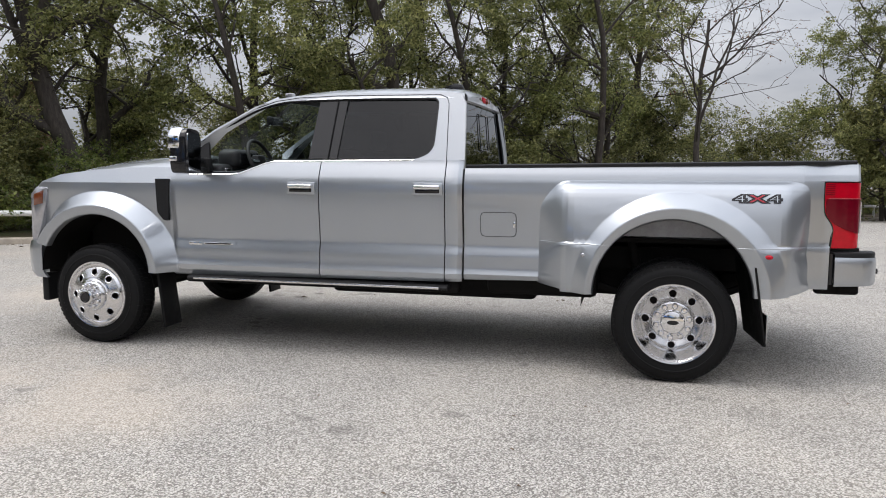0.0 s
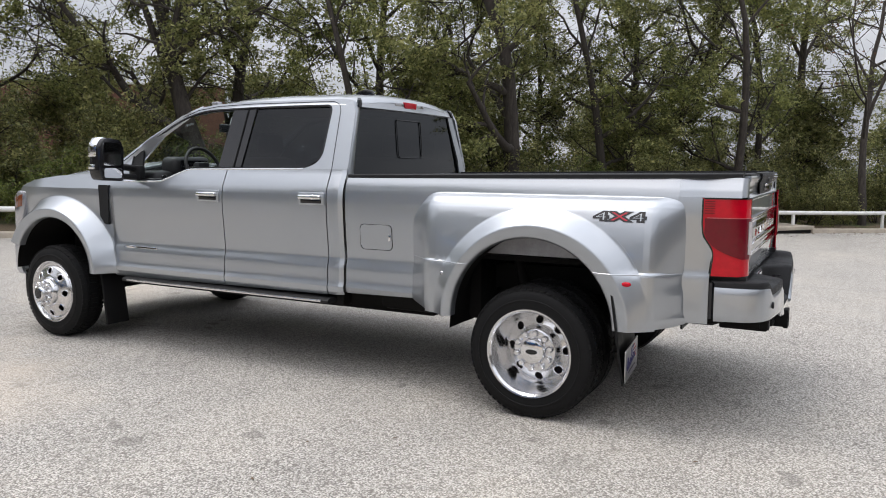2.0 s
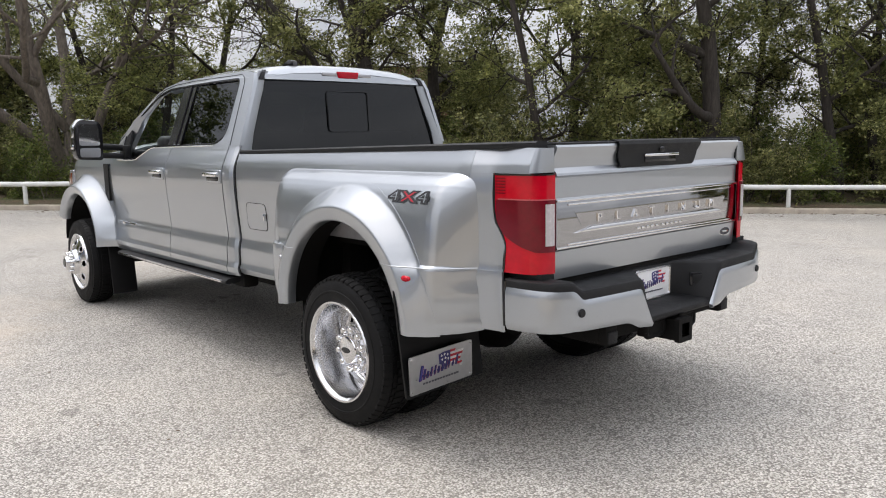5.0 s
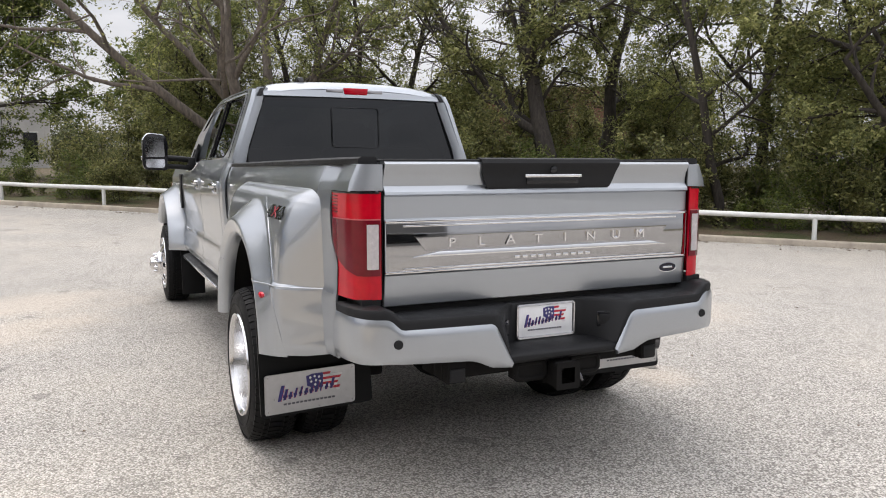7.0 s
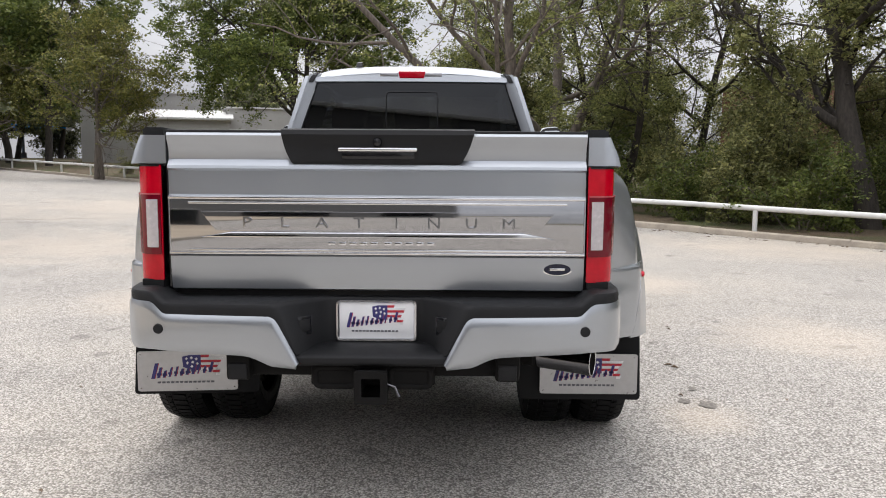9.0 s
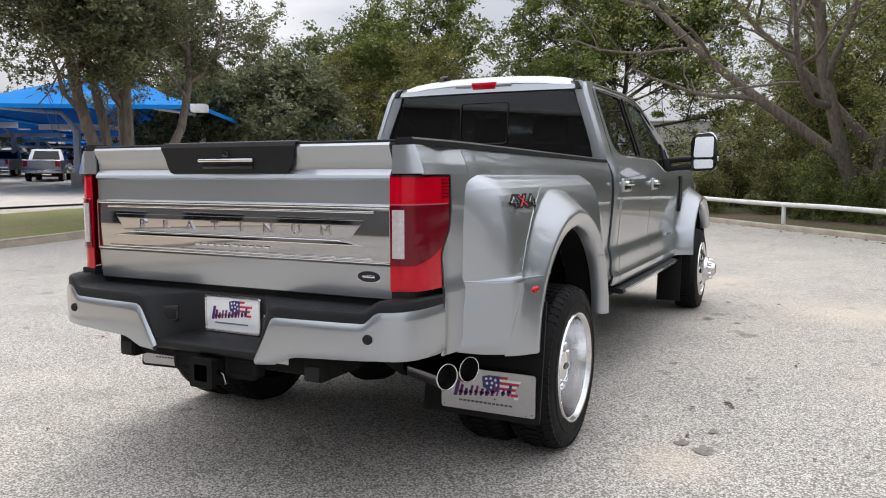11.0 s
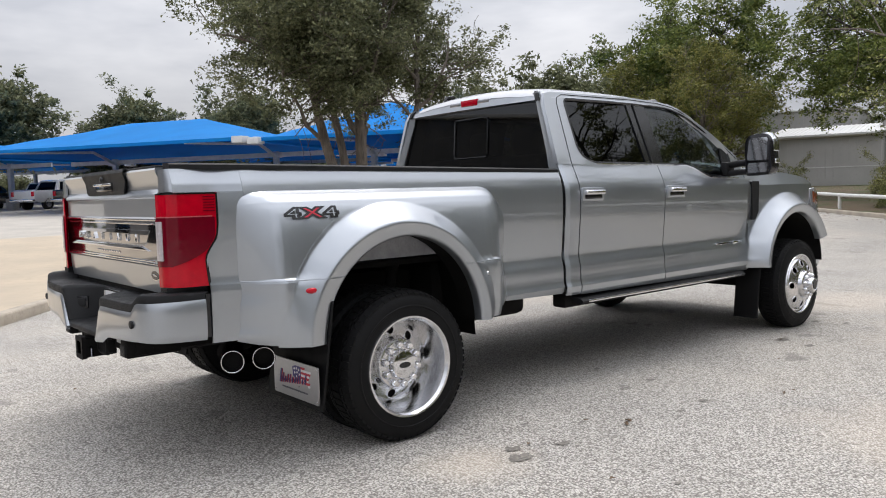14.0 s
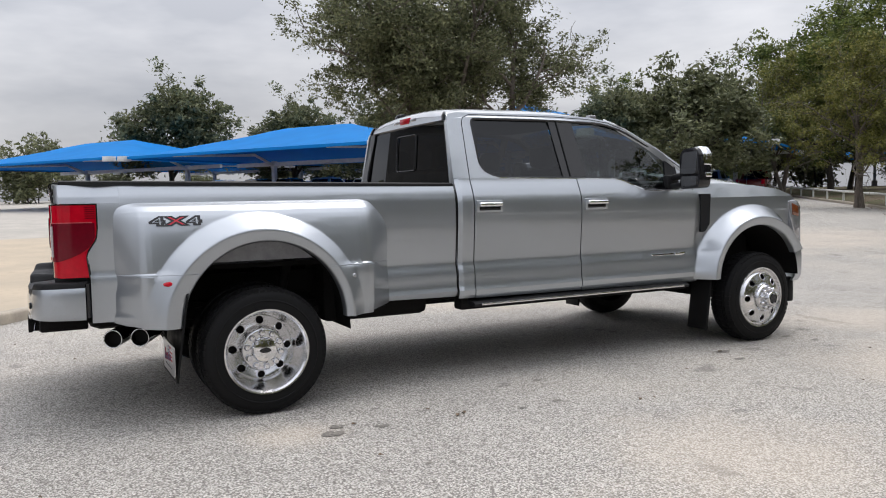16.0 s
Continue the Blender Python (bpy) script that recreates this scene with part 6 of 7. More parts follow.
def make_tree(seed, stems, plan, levels, count, size, clump, mats, droop=0.0, twist=0.22, name="tree", label="", category="tree", slim=False, thin=0.0, low=0.0):
    """stems: (foot, way, length, radius) for each trunk, where a foot may be a share of the first trunk's length; count: how many leaves, in clumps on the outer twigs above the height low."""
    t = Tree(seed, levels, levels, droop, twist)
    t.plan, t.clump, t.slim, t.thin = plan, clump, slim, thin
    for foot, way, length, r in stems:
        if isinstance(foot, float):
            k = min(int(foot * (len(t.main) - 1)), len(t.main) - 2)
            foot = t.main[k].lerp(t.main[k + 1], foot * (len(t.main) - 1) - k)
        t.branch(foot, way, length, r, 0)
    root = empty(name, label=label, category=category)
    v, f = merge_geo(*t.wood)
    obj("trunk", v, f, mats[0], root, "bare trunk and limbs", 180)
    v, f = leaf_geo([q for q in t.spots if q[0][2] > low], t.rng, count, size)
    o = new("crown", leaves_mesh("crown", v, f, mats[1]))
    o.parent = root
    o["label"] = "crown of small leaves"
    return root


def place_tree(src, x, y, turn=0.0, scale=1.0, tall=1.0, z=None, label=""):
    z = ground_height(x, y) + 0.02 if z is None else z
    t = copy_thing(src, Matrix.LocRotScale((x, y, z), Euler((0, 0, radians(turn))), None))
    t.scale = (scale, scale, scale * tall)
    if label:
        t["label"] = label
    return t


WOODP = [(8, 0.25, 0.98, 0.37), (6, 0.25, 1.0, 0.55), (5, 0.2, 1.0, 0.55)]
LOWP = [(9, 0.18, 0.98, 0.37), (6, 0.2, 1.0, 0.55), (4, 0.2, 1.0, 0.55)]
FARP = [(11, 0.28, 0.98, 0.44), (6, 0.25, 1.0, 0.55), (4, 0.2, 1.0, 0.55)]
oak_wood = make_tree(11, [((0, 0, -0.2), (0.12, 0.05, 1), 8.2, 0.24)], WOODP, 3, 34000, 0.090, 0.26, (BARK_DARK, OAK), 0.03, 0.20, label="dark green oak at the edge of the wood", thin=0.4)
oak_lean = make_tree(27, [((0, 0, -0.2), (-0.35, 0.1, 1), 8.0, 0.22), ((0.25, 0.1, -0.2), (0.4, 0.2, 1), 7.0, 0.16)], WOODP, 3, 38000, 0.090, 0.26, (BARK_DARK, OAK), 0.03, 0.24, label="dark leaning oak with two trunks in the wood", thin=0.45)
big_oak = make_tree(29, [((0, 0, -0.2), (-0.20, -0.05, 1), 8.6, 0.29), (0.31, (-0.90, -0.30, 0.30), 5.6, 0.135), (0.46, (-0.55, -0.2, 0.9), 4.8, 0.12)], WOODP, 3, 30000, 0.095, 0.23, (BARK_DARK, OAK), 0.03, 0.20, label="thick-trunked oak with a long low limb in the wood", thin=0.62)
elm = make_tree(5, [((0, 0, -0.2), (0.05, -0.08, 1), 9.0, 0.16)], LOWP, 3, 34000, 0.090, 0.28, (BARK_DARK, ELM), 0.05, 0.17, label="yellowing elm with a slim trunk in the wood", thin=0.35)
fork = make_tree(41, [((0, 0, -0.2), (-0.5, 0.3, 1), 8.5, 0.20), ((0.2, 0, -0.2), (0.45, -0.1, 1), 8.5, 0.20), ((0.1, 0.2, -0.2), (0.05, 0.35, 1), 8.0, 0.16), (0.16, (-0.25, -1.3, 0.62), 9.5, 0.17), (0.24, (0.1, -0.85, 0.9), 7.0, 0.13)], [(5, 0.3, 0.98, 0.5), (5, 0.3, 1.0, 0.55), (4, 0.3, 1.0, 0.5)], 3, 18000, 0.090, 0.30, (BARK_GREY, ELM), 0.02, 0.20,
                 label="many-stemmed elm with thin foliage behind the fence")
bare = make_tree(63, [((0, 0, -0.2), (0.05, 0.0, 1), 7.5, 0.13)], [(7, 0.35, 0.98, 0.55), (6, 0.25, 1.0, 0.5), (5, 0.2, 1.0, 0.55)], 3, 700, 0.09, 0.2, (BARK_DARK, RUSSET), -0.03, 0.20, label="almost bare tree with a few russet leaves")
under = make_tree(33, [((0, 0, -0.2), (0.1, 0.1, 1), 4.6, 0.10), ((0.4, 0.3, -0.2), (-0.3, 0.2, 1), 4.0, 0.08)], LOWP, 3, 13500, 0.135, 0.34, (BARK_DARK, THICKET), 0.05, 0.24, label="low dense tree deep in the wood", slim=True)
SHRUBP = [(5, 0.1, 1.0, 0.45), (4, 0.1, 1.0, 0.5)]
shrub_stems = [((random.uniform(-0.7, 0.7), random.uniform(-0.7, 0.7), 0), (random.uniform(-0.5, 0.5), random.uniform(-0.5, 0.5), 1), random.uniform(1.4, 2.6), 0.022) for _ in range(7)]
thicket = make_tree(77, shrub_stems, SHRUBP, 2, 9000, 0.09, 0.24, (BARK_DARK, THICKET), 0.02, 0.25, name="shrub", label="tangled dark shrub under the trees", category="shrub", slim=True)
shrub_b = [((random.uniform(-0.8, 0.8), random.uniform(-0.8, 0.8), 0), (random.uniform(-0.7, 0.7), random.uniform(-0.7, 0.7), 1), random.uniform(0.8, 1.7), 0.018) for _ in range(8)]
brush = make_tree(78, shrub_b, SHRUBP, 2, 7000, 0.085, 0.22, (BARK_GREY, GREEN), 0.05, 0.3, name="shrub", label="low green shrub with dry stems behind the fence", category="shrub", slim=True)
lot_oak = make_tree(93, [((-0.05, 0.03, -0.2), (-0.05, 0.04, 1), 5.6, 0.18), ((0.14, -0.10, -0.2), (0.25, -0.17, 1), 5.2, 0.16), (0.14, (-0.80, 0.54, 0.72), 5.2, 0.12), (0.12, (0.16, -0.10, 1), 5.2, 0.12), (0.2, (-0.45, -0.50, 0.85), 4.6, 0.11)],
                    [(7, 0.45, 0.98, 0.42), (6, 0.25, 1.0, 0.60), (5, 0.2, 1.0, 0.55)], 3, 125000, 0.080, 0.22, (BARK_GREY, LIVE_OAK), -0.01, 0.20,
                    label="spreading live oak with several trunks on the grass island", thin=0.15, low=2.85)
broad = make_tree(17, [((0, 0, -0.2), (0.42, 0.12, 1), 5.0, 0.17), ((-0.12, -0.05, -0.2), (0.12, -0.06, 1), 5.2, 0.16)], [(8, 0.42, 0.98, 0.80), (7, 0.3, 1.0, 0.55), (5, 0.2, 1.0, 0.55)], 3, 120000, 0.10, 0.26, (BARK_DARK, GREEN), 0.02, 0.18, label="broad green tree leaning over the fence by the building", thin=0.2)
far_oak = make_tree(51, [((0, 0, -0.2), (0.05, 0.05, 1), 4.6, 0.2)], [(13, 0.34, 0.98, 0.62), (6, 0.25, 1.0, 0.55), (4, 0.2, 1.0, 0.55)], 3, 21000, 0.22, 0.38, (BARK_DARK, LIVE_OAK), 0.0, 0.2, label="round dark oak beyond the lot", slim=True)
far_hedge = make_tree(54, [((random.uniform(-1.5, 1.5), random.uniform(-1.5, 1.5), 0), (random.uniform(-0.5, 0.5), random.uniform(-0.5, 0.5), 1), random.uniform(2.6, 4.4), 0.06) for _ in range(6)], [(6, 0.1, 1.0, 0.5), (4, 0.1, 1.0, 0.55)], 2, 5000, 0.34, 0.7, (BARK_DARK, LIVE_OAK), 0.0, 0.25, label="far low trees on the skyline", slim=True)
far_elm = make_tree(52, [((0, 0, -0.2), (-0.05, 0.08, 1), 7.6, 0.18)], FARP, 3, 24000, 0.19, 0.42, (BARK_DARK, GREEN), 0.0, 0.22, label="tall green tree along the road")

road_elm = make_tree(52, [((0, 0, -0.2), (-0.05, 0.08, 1), 7.6, 0.18), ((0.3, 0.2, -0.2), (0.16, -0.10, 1), 7.0, 0.14)], FARP, 3, 26000, 0.15, 0.36, (BARK_GREY, PALE_GREEN), 0.0, 0.22, label="tall thin tree with yellowing leaves along the road", thin=0.35, low=2.0)

# trees that stand out one by one: kind, x, y, turn, size
stand = [(big_oak, -13.2, 9.8, 0, 1.0), (elm, -10.4, 12.6, 40, 0.85), (oak_wood, -7.4, 15.8, 130, 1.15), (elm, -5.4, 19.2, 20, 1.0), (elm, -2.0, 21.5, 75, 1.0),
         (bare, 1.9, 24.5, 0, 1.1), (fork, -20.6, 3.2, 0, 1.1), (elm, -28.4, 3.8, 30, 0.95), (elm, -25.3, 1.4, 200, 0.7), (under, -29.8, 2.3, 90, 1.1), (under, -24.0, 3.0, 10, 0.9), (under, -14.6, 7.6, 160, 0.52), (elm, -22.6, 8.6, 250, 1.0),
         (elm, -25.5, 6.0, 80, 1.0), (far_elm, -41.0, 3.0, 140, 0.85), (thicket, -24.6, -0.9, 70, 1.0), (thicket, -21.9, 0.8, 10, 0.9), (broad, -36.5, -7.2, 260, 1.5), (road_elm, -31.6, -16.2, 60, 0.80), (elm, 9.3, 32.0, 200, 1.05), (oak_wood, 12.0, 31.0, 10, 1.0), (under, 5.5, 37.0, 60, 0.85), (under, 8.0, 40.0, 60, 1.0), (under, 3.0, 42.0, 90, 1.0), (under, 9.8, 30.0, 10, 1.1), (oak_wood, 10.8, 29.0, 70, 0.85), (under, -0.5, 27.0, 200, 0.9)]
for src, x, y, turn, size in stand:
    place_tree(src, x, y, turn, size)
# the wood behind them
rng = random.Random(4)
for s0, d0, d1, step, kinds, lo, hi in ((1, 3.5, 6.5, 4.8, (oak_wood, elm, oak_lean, elm), 0.85, 1.15), (-2, 8, 11, 4.8, (under,), 0.7, 0.9), (-4, 12, 16, 5.0, (under,), 0.75, 0.95), (-8, 20, 26, 6.5, (under,), 0.8, 1.0)):
    s = s0
    while s < 36 + d1 * 0.3:
        k = kinds[rng.randrange(len(kinds))]
        x, y, _ = along(s + rng.uniform(-1, 1), rng.uniform(d0, d1))
        if not (s > 33 and d0 < 12):
            turn, big, tall = rng.uniform(0, 360), rng.uniform(lo, hi), rng.uniform(0.9, 1.15)
            if not (k is oak_lean and -18 < x < -16):
                place_tree(k, x, y, turn, big, tall)
        s += step * rng.uniform(0.75, 1.25)
# shrubs under the wood
s = -26.0
while s < 46:
    for d0, d1 in ((1.5, 2.4), (3.2, 5.5)):
        if s < -9 and (d0 > 2 or rng.random() < 0.3):
            continue
        k = thicket if rng.random() < 0.58 else brush
        x, y, _ = along(s + rng.uniform(-0.7, 0.7), rng.uniform(d0, d1))
        big = rng.uniform(0.75, 1.2) * (0.8 if d0 < 2 else 1.15) * (0.55 if s < -24 else 0.8 if s < -7 else 1.0)
        place_tree(k, x, y, rng.uniform(0, 360), big, z=ground_height(x, y) + 0.08)
    s += 1.9
# along the road past the end of the fence, and round the lot
for src, x, y, turn, size in ((road_elm, -44, -30, 20, 1.0), (far_elm, -47, -26.5, 70, 1.45), (far_elm, -52, -32, 140, 1.5), (far_elm, -52, -39, 200, 0.9), (far_oak, -58, -42, 10, 1.0), (far_oak, -60, -36, 50, 1.3),
                              (far_elm, -64, -48, 90, 1.0), (far_oak, -70, -55, 0, 1.2), (far_elm, -78, -66, 0, 1.1), (far_oak, -75, -40, 30, 1.5), (far_oak, -70, -20, 30, 1.3)):
    place_tree(src, x, y, turn, size)
for src, x, y, turn, size in ((far_oak, -28, -23.5, 100, 1.08), (far_oak, -35, -28, 200, 1.0), (far_oak, -25, -26, 0, 0.9), (far_oak, -8.6, -62, 20, 1.45), (far_oak, -20.5, -66, 0, 1.35), (far_oak, -22.5, -51, 60, 1.25),
                              (far_oak, -36, -60, 60, 0.9), (far_elm, -44, -50, 60, 0.95), (far_oak, 12, -85, 0, 1.0), (far_oak, 0, -95, 0, 1.0), (far_oak, 24, -70, 30, 1.0)):
    place_tree(src, x, y, turn, size)
for k in range(26):
    a = radians(172 + k * 5.2)
    r = 92 + 14 * math.sin(k * 2.3)
    place_tree(far_hedge, r * math.cos(a), r * math.sin(a), k * 77, 1.0 + 0.3 * math.sin(k * 1.7))
place_tree(lot_oak, -7.95, -11.05, 0, 1.0)
for src in (broad, big_oak, oak_wood, oak_lean, elm, fork, bare, under, thicket, brush, lot_oak, far_oak, far_elm, road_elm, far_hedge):
    for o in (*src.children_recursive, src):
        bpy.data.objects.remove(o)

# ---- the far lot ----
def flat(name, poly, z, mat, label, category, cell=2.5):
    """A paved patch that follows the ground."""
    bm = bmesh.new()
    bm.faces.new([bm.verts.new((x, y, 0)) for x, y in poly])
    xs = [p[0] for p in poly]
    ys = [p[1] for p in poly]
    for axis, lo, hi in ((0, min(xs), max(xs)), (1, min(ys), max(ys))):
        k = lo + cell
        while k < hi:
            co, no = [0, 0, 0], [0, 0, 0]
            co[axis], no[axis] = k, 1
            bmesh.ops.bisect_plane(bm, geom=bm.verts[:] + bm.edges[:] + bm.faces[:], plane_co=co, plane_no=no)
            k += cell
    for v in bm.verts:
        v.co.z = ground_height(v.co.x, v.co.y) + z
    for f in bm.faces:
        if f.normal.z < 0:
            f.normal_flip()
    me = bpy.data.meshes.new(name)
    bm.to_mesh(me)
    bm.free()
    me.materials.append(mat)
    return tagged(new(name, me), label, category, kind="structure")


KL = [(30, -3.0), (6, -3.05), (3.2, -3.15), (2.3, -3.4), (1.75, -3.85), (1.0, -4.8), (-0.75, -7.0), (-2.2, -8.75), (-2.9, -9.35), (-3.8, -9.6), (-5.5, -9.75), (-9.5, -10.4), (-12.5, -11.6), (-13.6, -13.2), (-12.5, -15.0), (-9.5, -15.4), (-6.0, -14.8), (-4.4, -13.2), (-3.4, -11.0), (-2.9, -9.9)]
apron = KL[:9] + [(-2.9, -9.9), (-3.4, -11.0), (-4.4, -13.2), (-6.0, -14.8), (-8, -18.5), (4, -19.5), (30, -19.5)]
flat("apron", apron, 0.10, TAN_CONCRETE, "tan dusty concrete apron beside the lot", "pavement")
flat("far_road", [(40, -19.3), (4, -19.3), (-8, -18.3), (-16, -17.5), (-30, -23), (-45, -36), (-75, -60), (-75, -95), (60, -95), (60, -19.3)], 0.06, CONCRETE, "pale concrete lanes of the far lot", "pavement", 5)
flat("grass_island", KL[8:] , 0.12, LAWN, "mown grass island with a kerb", "lawn")


def line_pts(pts, step=1.0):
    out = []
    for a, b in zip(pts, pts[1:]):
        n = max(int(math.hypot(b[0] - a[0], b[1] - a[1]) / step), 1)
        out += [(a[0] + (b[0] - a[0]) * k / n, a[1] + (b[1] - a[1]) * k / n) for k in range(n)]
    out.append(pts[-1])
    return [(x, y, ground_height(x, y)) for x, y in out]


kerb_run("kerb_south", line_pts(KL), 0.16, 0.13, KERB, "weathered concrete kerb round the apron and grass")

# ---- shade canopies ----
def fabric():
    m = bpy.data.materials.new("blue_shade_fabric")
    m.use_nodes = True
    n, l = m.node_tree.nodes, m.node_tree.links
    n.clear()
    out = n.new("ShaderNodeOutputMaterial")
    tx = noise_node(n, l, 0.6, 4)
    c = ramp_node(n, l, tx.outputs["Fac"], [(0.3, (0.002, 0.20, 0.58)), (0.7, (0.003, 0.24, 0.66))])
    df = n.new("ShaderNodeBsdfPrincipled")
    df.inputs["Roughness"].default_value = 0.75
    df.inputs["Specular IOR Level"].default_value = 0.15
    tl = n.new("ShaderNodeBsdfTranslucent")
    mx = n.new("ShaderNodeMixShader")
    mx.inputs["Fac"].default_value = 0.22
    l.new(c.outputs["Color"], df.inputs["Base Color"])
    l.new(c.outputs["Color"], tl.inputs["Color"])
    l.new(df.outputs["BSDF"], mx.inputs[1])
    l.new(tl.outputs["BSDF"], mx.inputs[2])
    l.new(mx.outputs["Shader"], out.inputs["Surface"])
    return m


BLUE = fabric()
WHITE_STEEL = surface("white_painted_steel", (0.62, 0.63, 0.64), 0.45, 0, 0.12, 3)
AXD = Vector((-0.53, 0.848, 0.0))
AXN = Vector((-0.848, -0.53, 0.0))
ROW0 = Vector((-12.96, -27.63, 0.0))


def canopy(s0, s1, off, depth=14.5, eave=3.45, rise=1.8):
    """A hipped fabric roof on cantilever posts, from s0 to s1 along its row."""
    c = ROW0 + AXD * ((s0 + s1) / 2) + AXN * (off + depth / 2)
    g = ground_height(c.x, c.y)
    m = Matrix(((AXD.x, AXN.x, 0, c.x), (AXD.y, AXN.y, 0, c.y), (0, 0, 1, g), (0, 0, 0, 1)))
    root = empty("shade_canopy", m, label="blue fabric shade canopy on white steel posts", category="canopy", group="shade canopies")
    L, W = (s1 - s0) / 2, depth / 2
    n = 24
    verts, faces = [], []
    for i in range(n + 1):
        for j in range(n + 1):
            u, w = -L + 2 * L * i / n, -W + 2 * W * j / n
            run = min(L, W) * 0.95
            du, dw = (L - abs(u)) / run, (W - abs(w)) / run
            h = min(du, dw, 1.0)
            sag = 0.10 * math.sin(math.pi * (i / n)) * (1 - h) + 0.10 * math.sin(math.pi * j / n) * (1 - h)
            pinch = 1.0 - 0.012 * math.sin(math.pi * i / n) * (1 - h)
            verts.append((u, w * pinch, eave + rise * (h ** 1.12) - sag * 0.35))
    for i in range(n):
        for j in range(n):
            faces.append((i * (n + 1) + j, (i + 1) * (n + 1) + j, (i + 1) * (n + 1) + j + 1, i * (n + 1) + j + 1))
    # hanging edge
    obj("fabric", verts, faces, BLUE, root, "taut blue fabric roof", 30, 0.01)
    edge = [(-L, -W), (L, -W), (L, W), (-L, W), (-L, -W)]
    ev, ef = [], []
    for (a, b), (c2, d2) in zip(edge, edge[1:]):
        k = len(ev)
        ev += [(a, b, eave + 0.02), (c2, d2, eave + 0.02), (c2, d2, eave - 0.14), (a, b, eave - 0.14)]
        ef.append((k, k + 1, k + 2, k + 3))
    obj("edge_band", ev, ef, BLUE, root, "", 30, 0.012)
    for u in (-L * 0.62, L * 0.62):
        part("post", box_bm((u - 0.14, W * 0.25 - 0.14, 0), (u + 0.14, W * 0.25 + 0.14, eave - 0.1), 0.02), WHITE_STEEL, root, "white steel post")
        part("post_footing", box_bm((u - 0.28, W * 0.25 - 0.28, -0.1), (u + 0.28, W * 0.25 + 0.28, 0.75), 0.03), CONCRETE, root, "concrete footing")
        tube("arm", [(u, W * 0.25, eave - 0.4), (u, 0, eave + 0.25), (u, -W * 0.9, eave - 0.06)], [0.11, 0.09, 0.06], WHITE_STEEL, root, "white cantilever arm", 8)
        tube("arm", [(u, W * 0.25, eave - 0.4), (u, W * 0.6, eave - 0.1), (u, W * 0.95, eave - 0.04)], [0.10, 0.08, 0.05], WHITE_STEEL, root, "", 8)
    part("long_beam", box_bm((-L + 0.1, W * 0.25 - 0.09, eave - 0.42), (L - 0.1, W * 0.25 + 0.09, eave - 0.16), 0.01), WHITE_STEEL, root, "white carrying beam")
    for u in (-L, L):
        for w in (-W, W):
            part("corner_plate", box_bm((u - 0.28, w - 0.28, eave - 0.26), (u + 0.28, w + 0.28, eave + 0.04), 0.02), WHITE_STEEL, root, "white corner bracket")


for off, segs in ((0.0, ((-18.4, -0.2), (0.6, 10.2), (-38.5, -19.8))), (18.5, ((-24, -5), (-4, 15), (-44, -25))), (37.0, ((-30, -11), (-10, 9), (-50, -31))), (55.5, ((-36, -17), (-16, 3), (4, 23)))):
    for a, b in segs:
        canopy(a, b, off, eave=3.2 + 0.06 * math.sin(a))

# ---- parked vehicles ----
def parked_pickup(paint, label):
    """A plain crew-cab pickup, tail towards -x, wheels on z 0."""
    root = empty("parked_pickup", label=label, category="truck", group="parked vehicles")
    prof = [(0.0, 0.62), (0.0, 1.18), (0.06, 1.22), (1.75, 1.22), (1.78, 1.24), (3.55, 1.20), (4.2, 1.14), (5.2, 1.04), (5.55, 0.95), (5.6, 0.55), (5.3, 0.45), (0.3, 0.48)]
    part("body", prism_bm(prof, "y", -0.96, 0.96, 0.05), paint, root, "painted body")
    cab = [[(x0, -y, z), (x1, -y, z), (x1, y, z), (x0, y, z)] for x0, x1, y, z in ((1.80, 4.05, 0.93, 1.18), (1.95, 3.75, 0.86, 1.50), (2.15, 3.25, 0.74, 1.86), (2.35, 3.05, 0.60, 1.90))]
    v, f = loft(cab, True, True)
    obj("cabin", v, f, paint, root, "cab roof", 40)
    for s in (-1, 1):
        v = [(2.05, 0.925 * s, 1.26), (3.78, 0.925 * s, 1.26), (3.22, 0.775 * s, 1.78), (2.22, 0.775 * s, 1.78)]
        obj("side_glass", v, [(0, 1, 2, 3)], GLASS_DARK, root, "dark side glass", 40, 0.01)
        part("tail_light", box_bm((-0.03, 0.80 * s - 0.11, 0.85), (0.05, 0.80 * s + 0.11, 1.15), 0.02), LAMP_RED, root, "red tail light")
    obj("back_glass", [(1.82, -0.72, 1.26), (1.82, 0.72, 1.26), (2.09, 0.62, 1.76), (2.09, -0.62, 1.76)], [(0, 1, 2, 3)], GLASS_DARK, root, "dark back glass", 40, 0.01)
    part("bumper", box_bm((-0.16, -0.94, 0.50), (0.04, 0.94, 0.68), 0.03), CHROME, root, "bright rear bumper")
    part("plate", box_bm((-0.175, -0.16, 0.54), (-0.16, 0.16, 0.66)), PLATE_WHITE, root)
    # near-black sheet on the solid body, in place of an open bed
    part("bed_hollow", box_bm((0.10, -0.80, 1.19), (1.70, 0.80, 1.228), 0.01), UNDERBODY, root)
    v, f = turned_geo([(0.0, 0.10), (0.22, 0.10), (0.25, 0.12), (0.36, 0.12), (0.40, 0.08), (0.40, -0.12), (0.0, -0.12)], 24, "y")
    for x in (1.1, 4.65):
        for s in (-1, 1):
            o = obj("tyre", [(a, b * s, c) for a, b, c in v], f, RUBBER, root)
            o.location = (x, 0.84 * s, 0.40)
            v2, f2 = turned_geo([(0.0, 0.115), (0.10, 0.118), (0.22, 0.108), (0.23, 0.09)], 20, "y")
            r = obj("rim", [(a, b * s, c) for a, b, c in v2], f2, STEEL_PLATE, o)
    return root


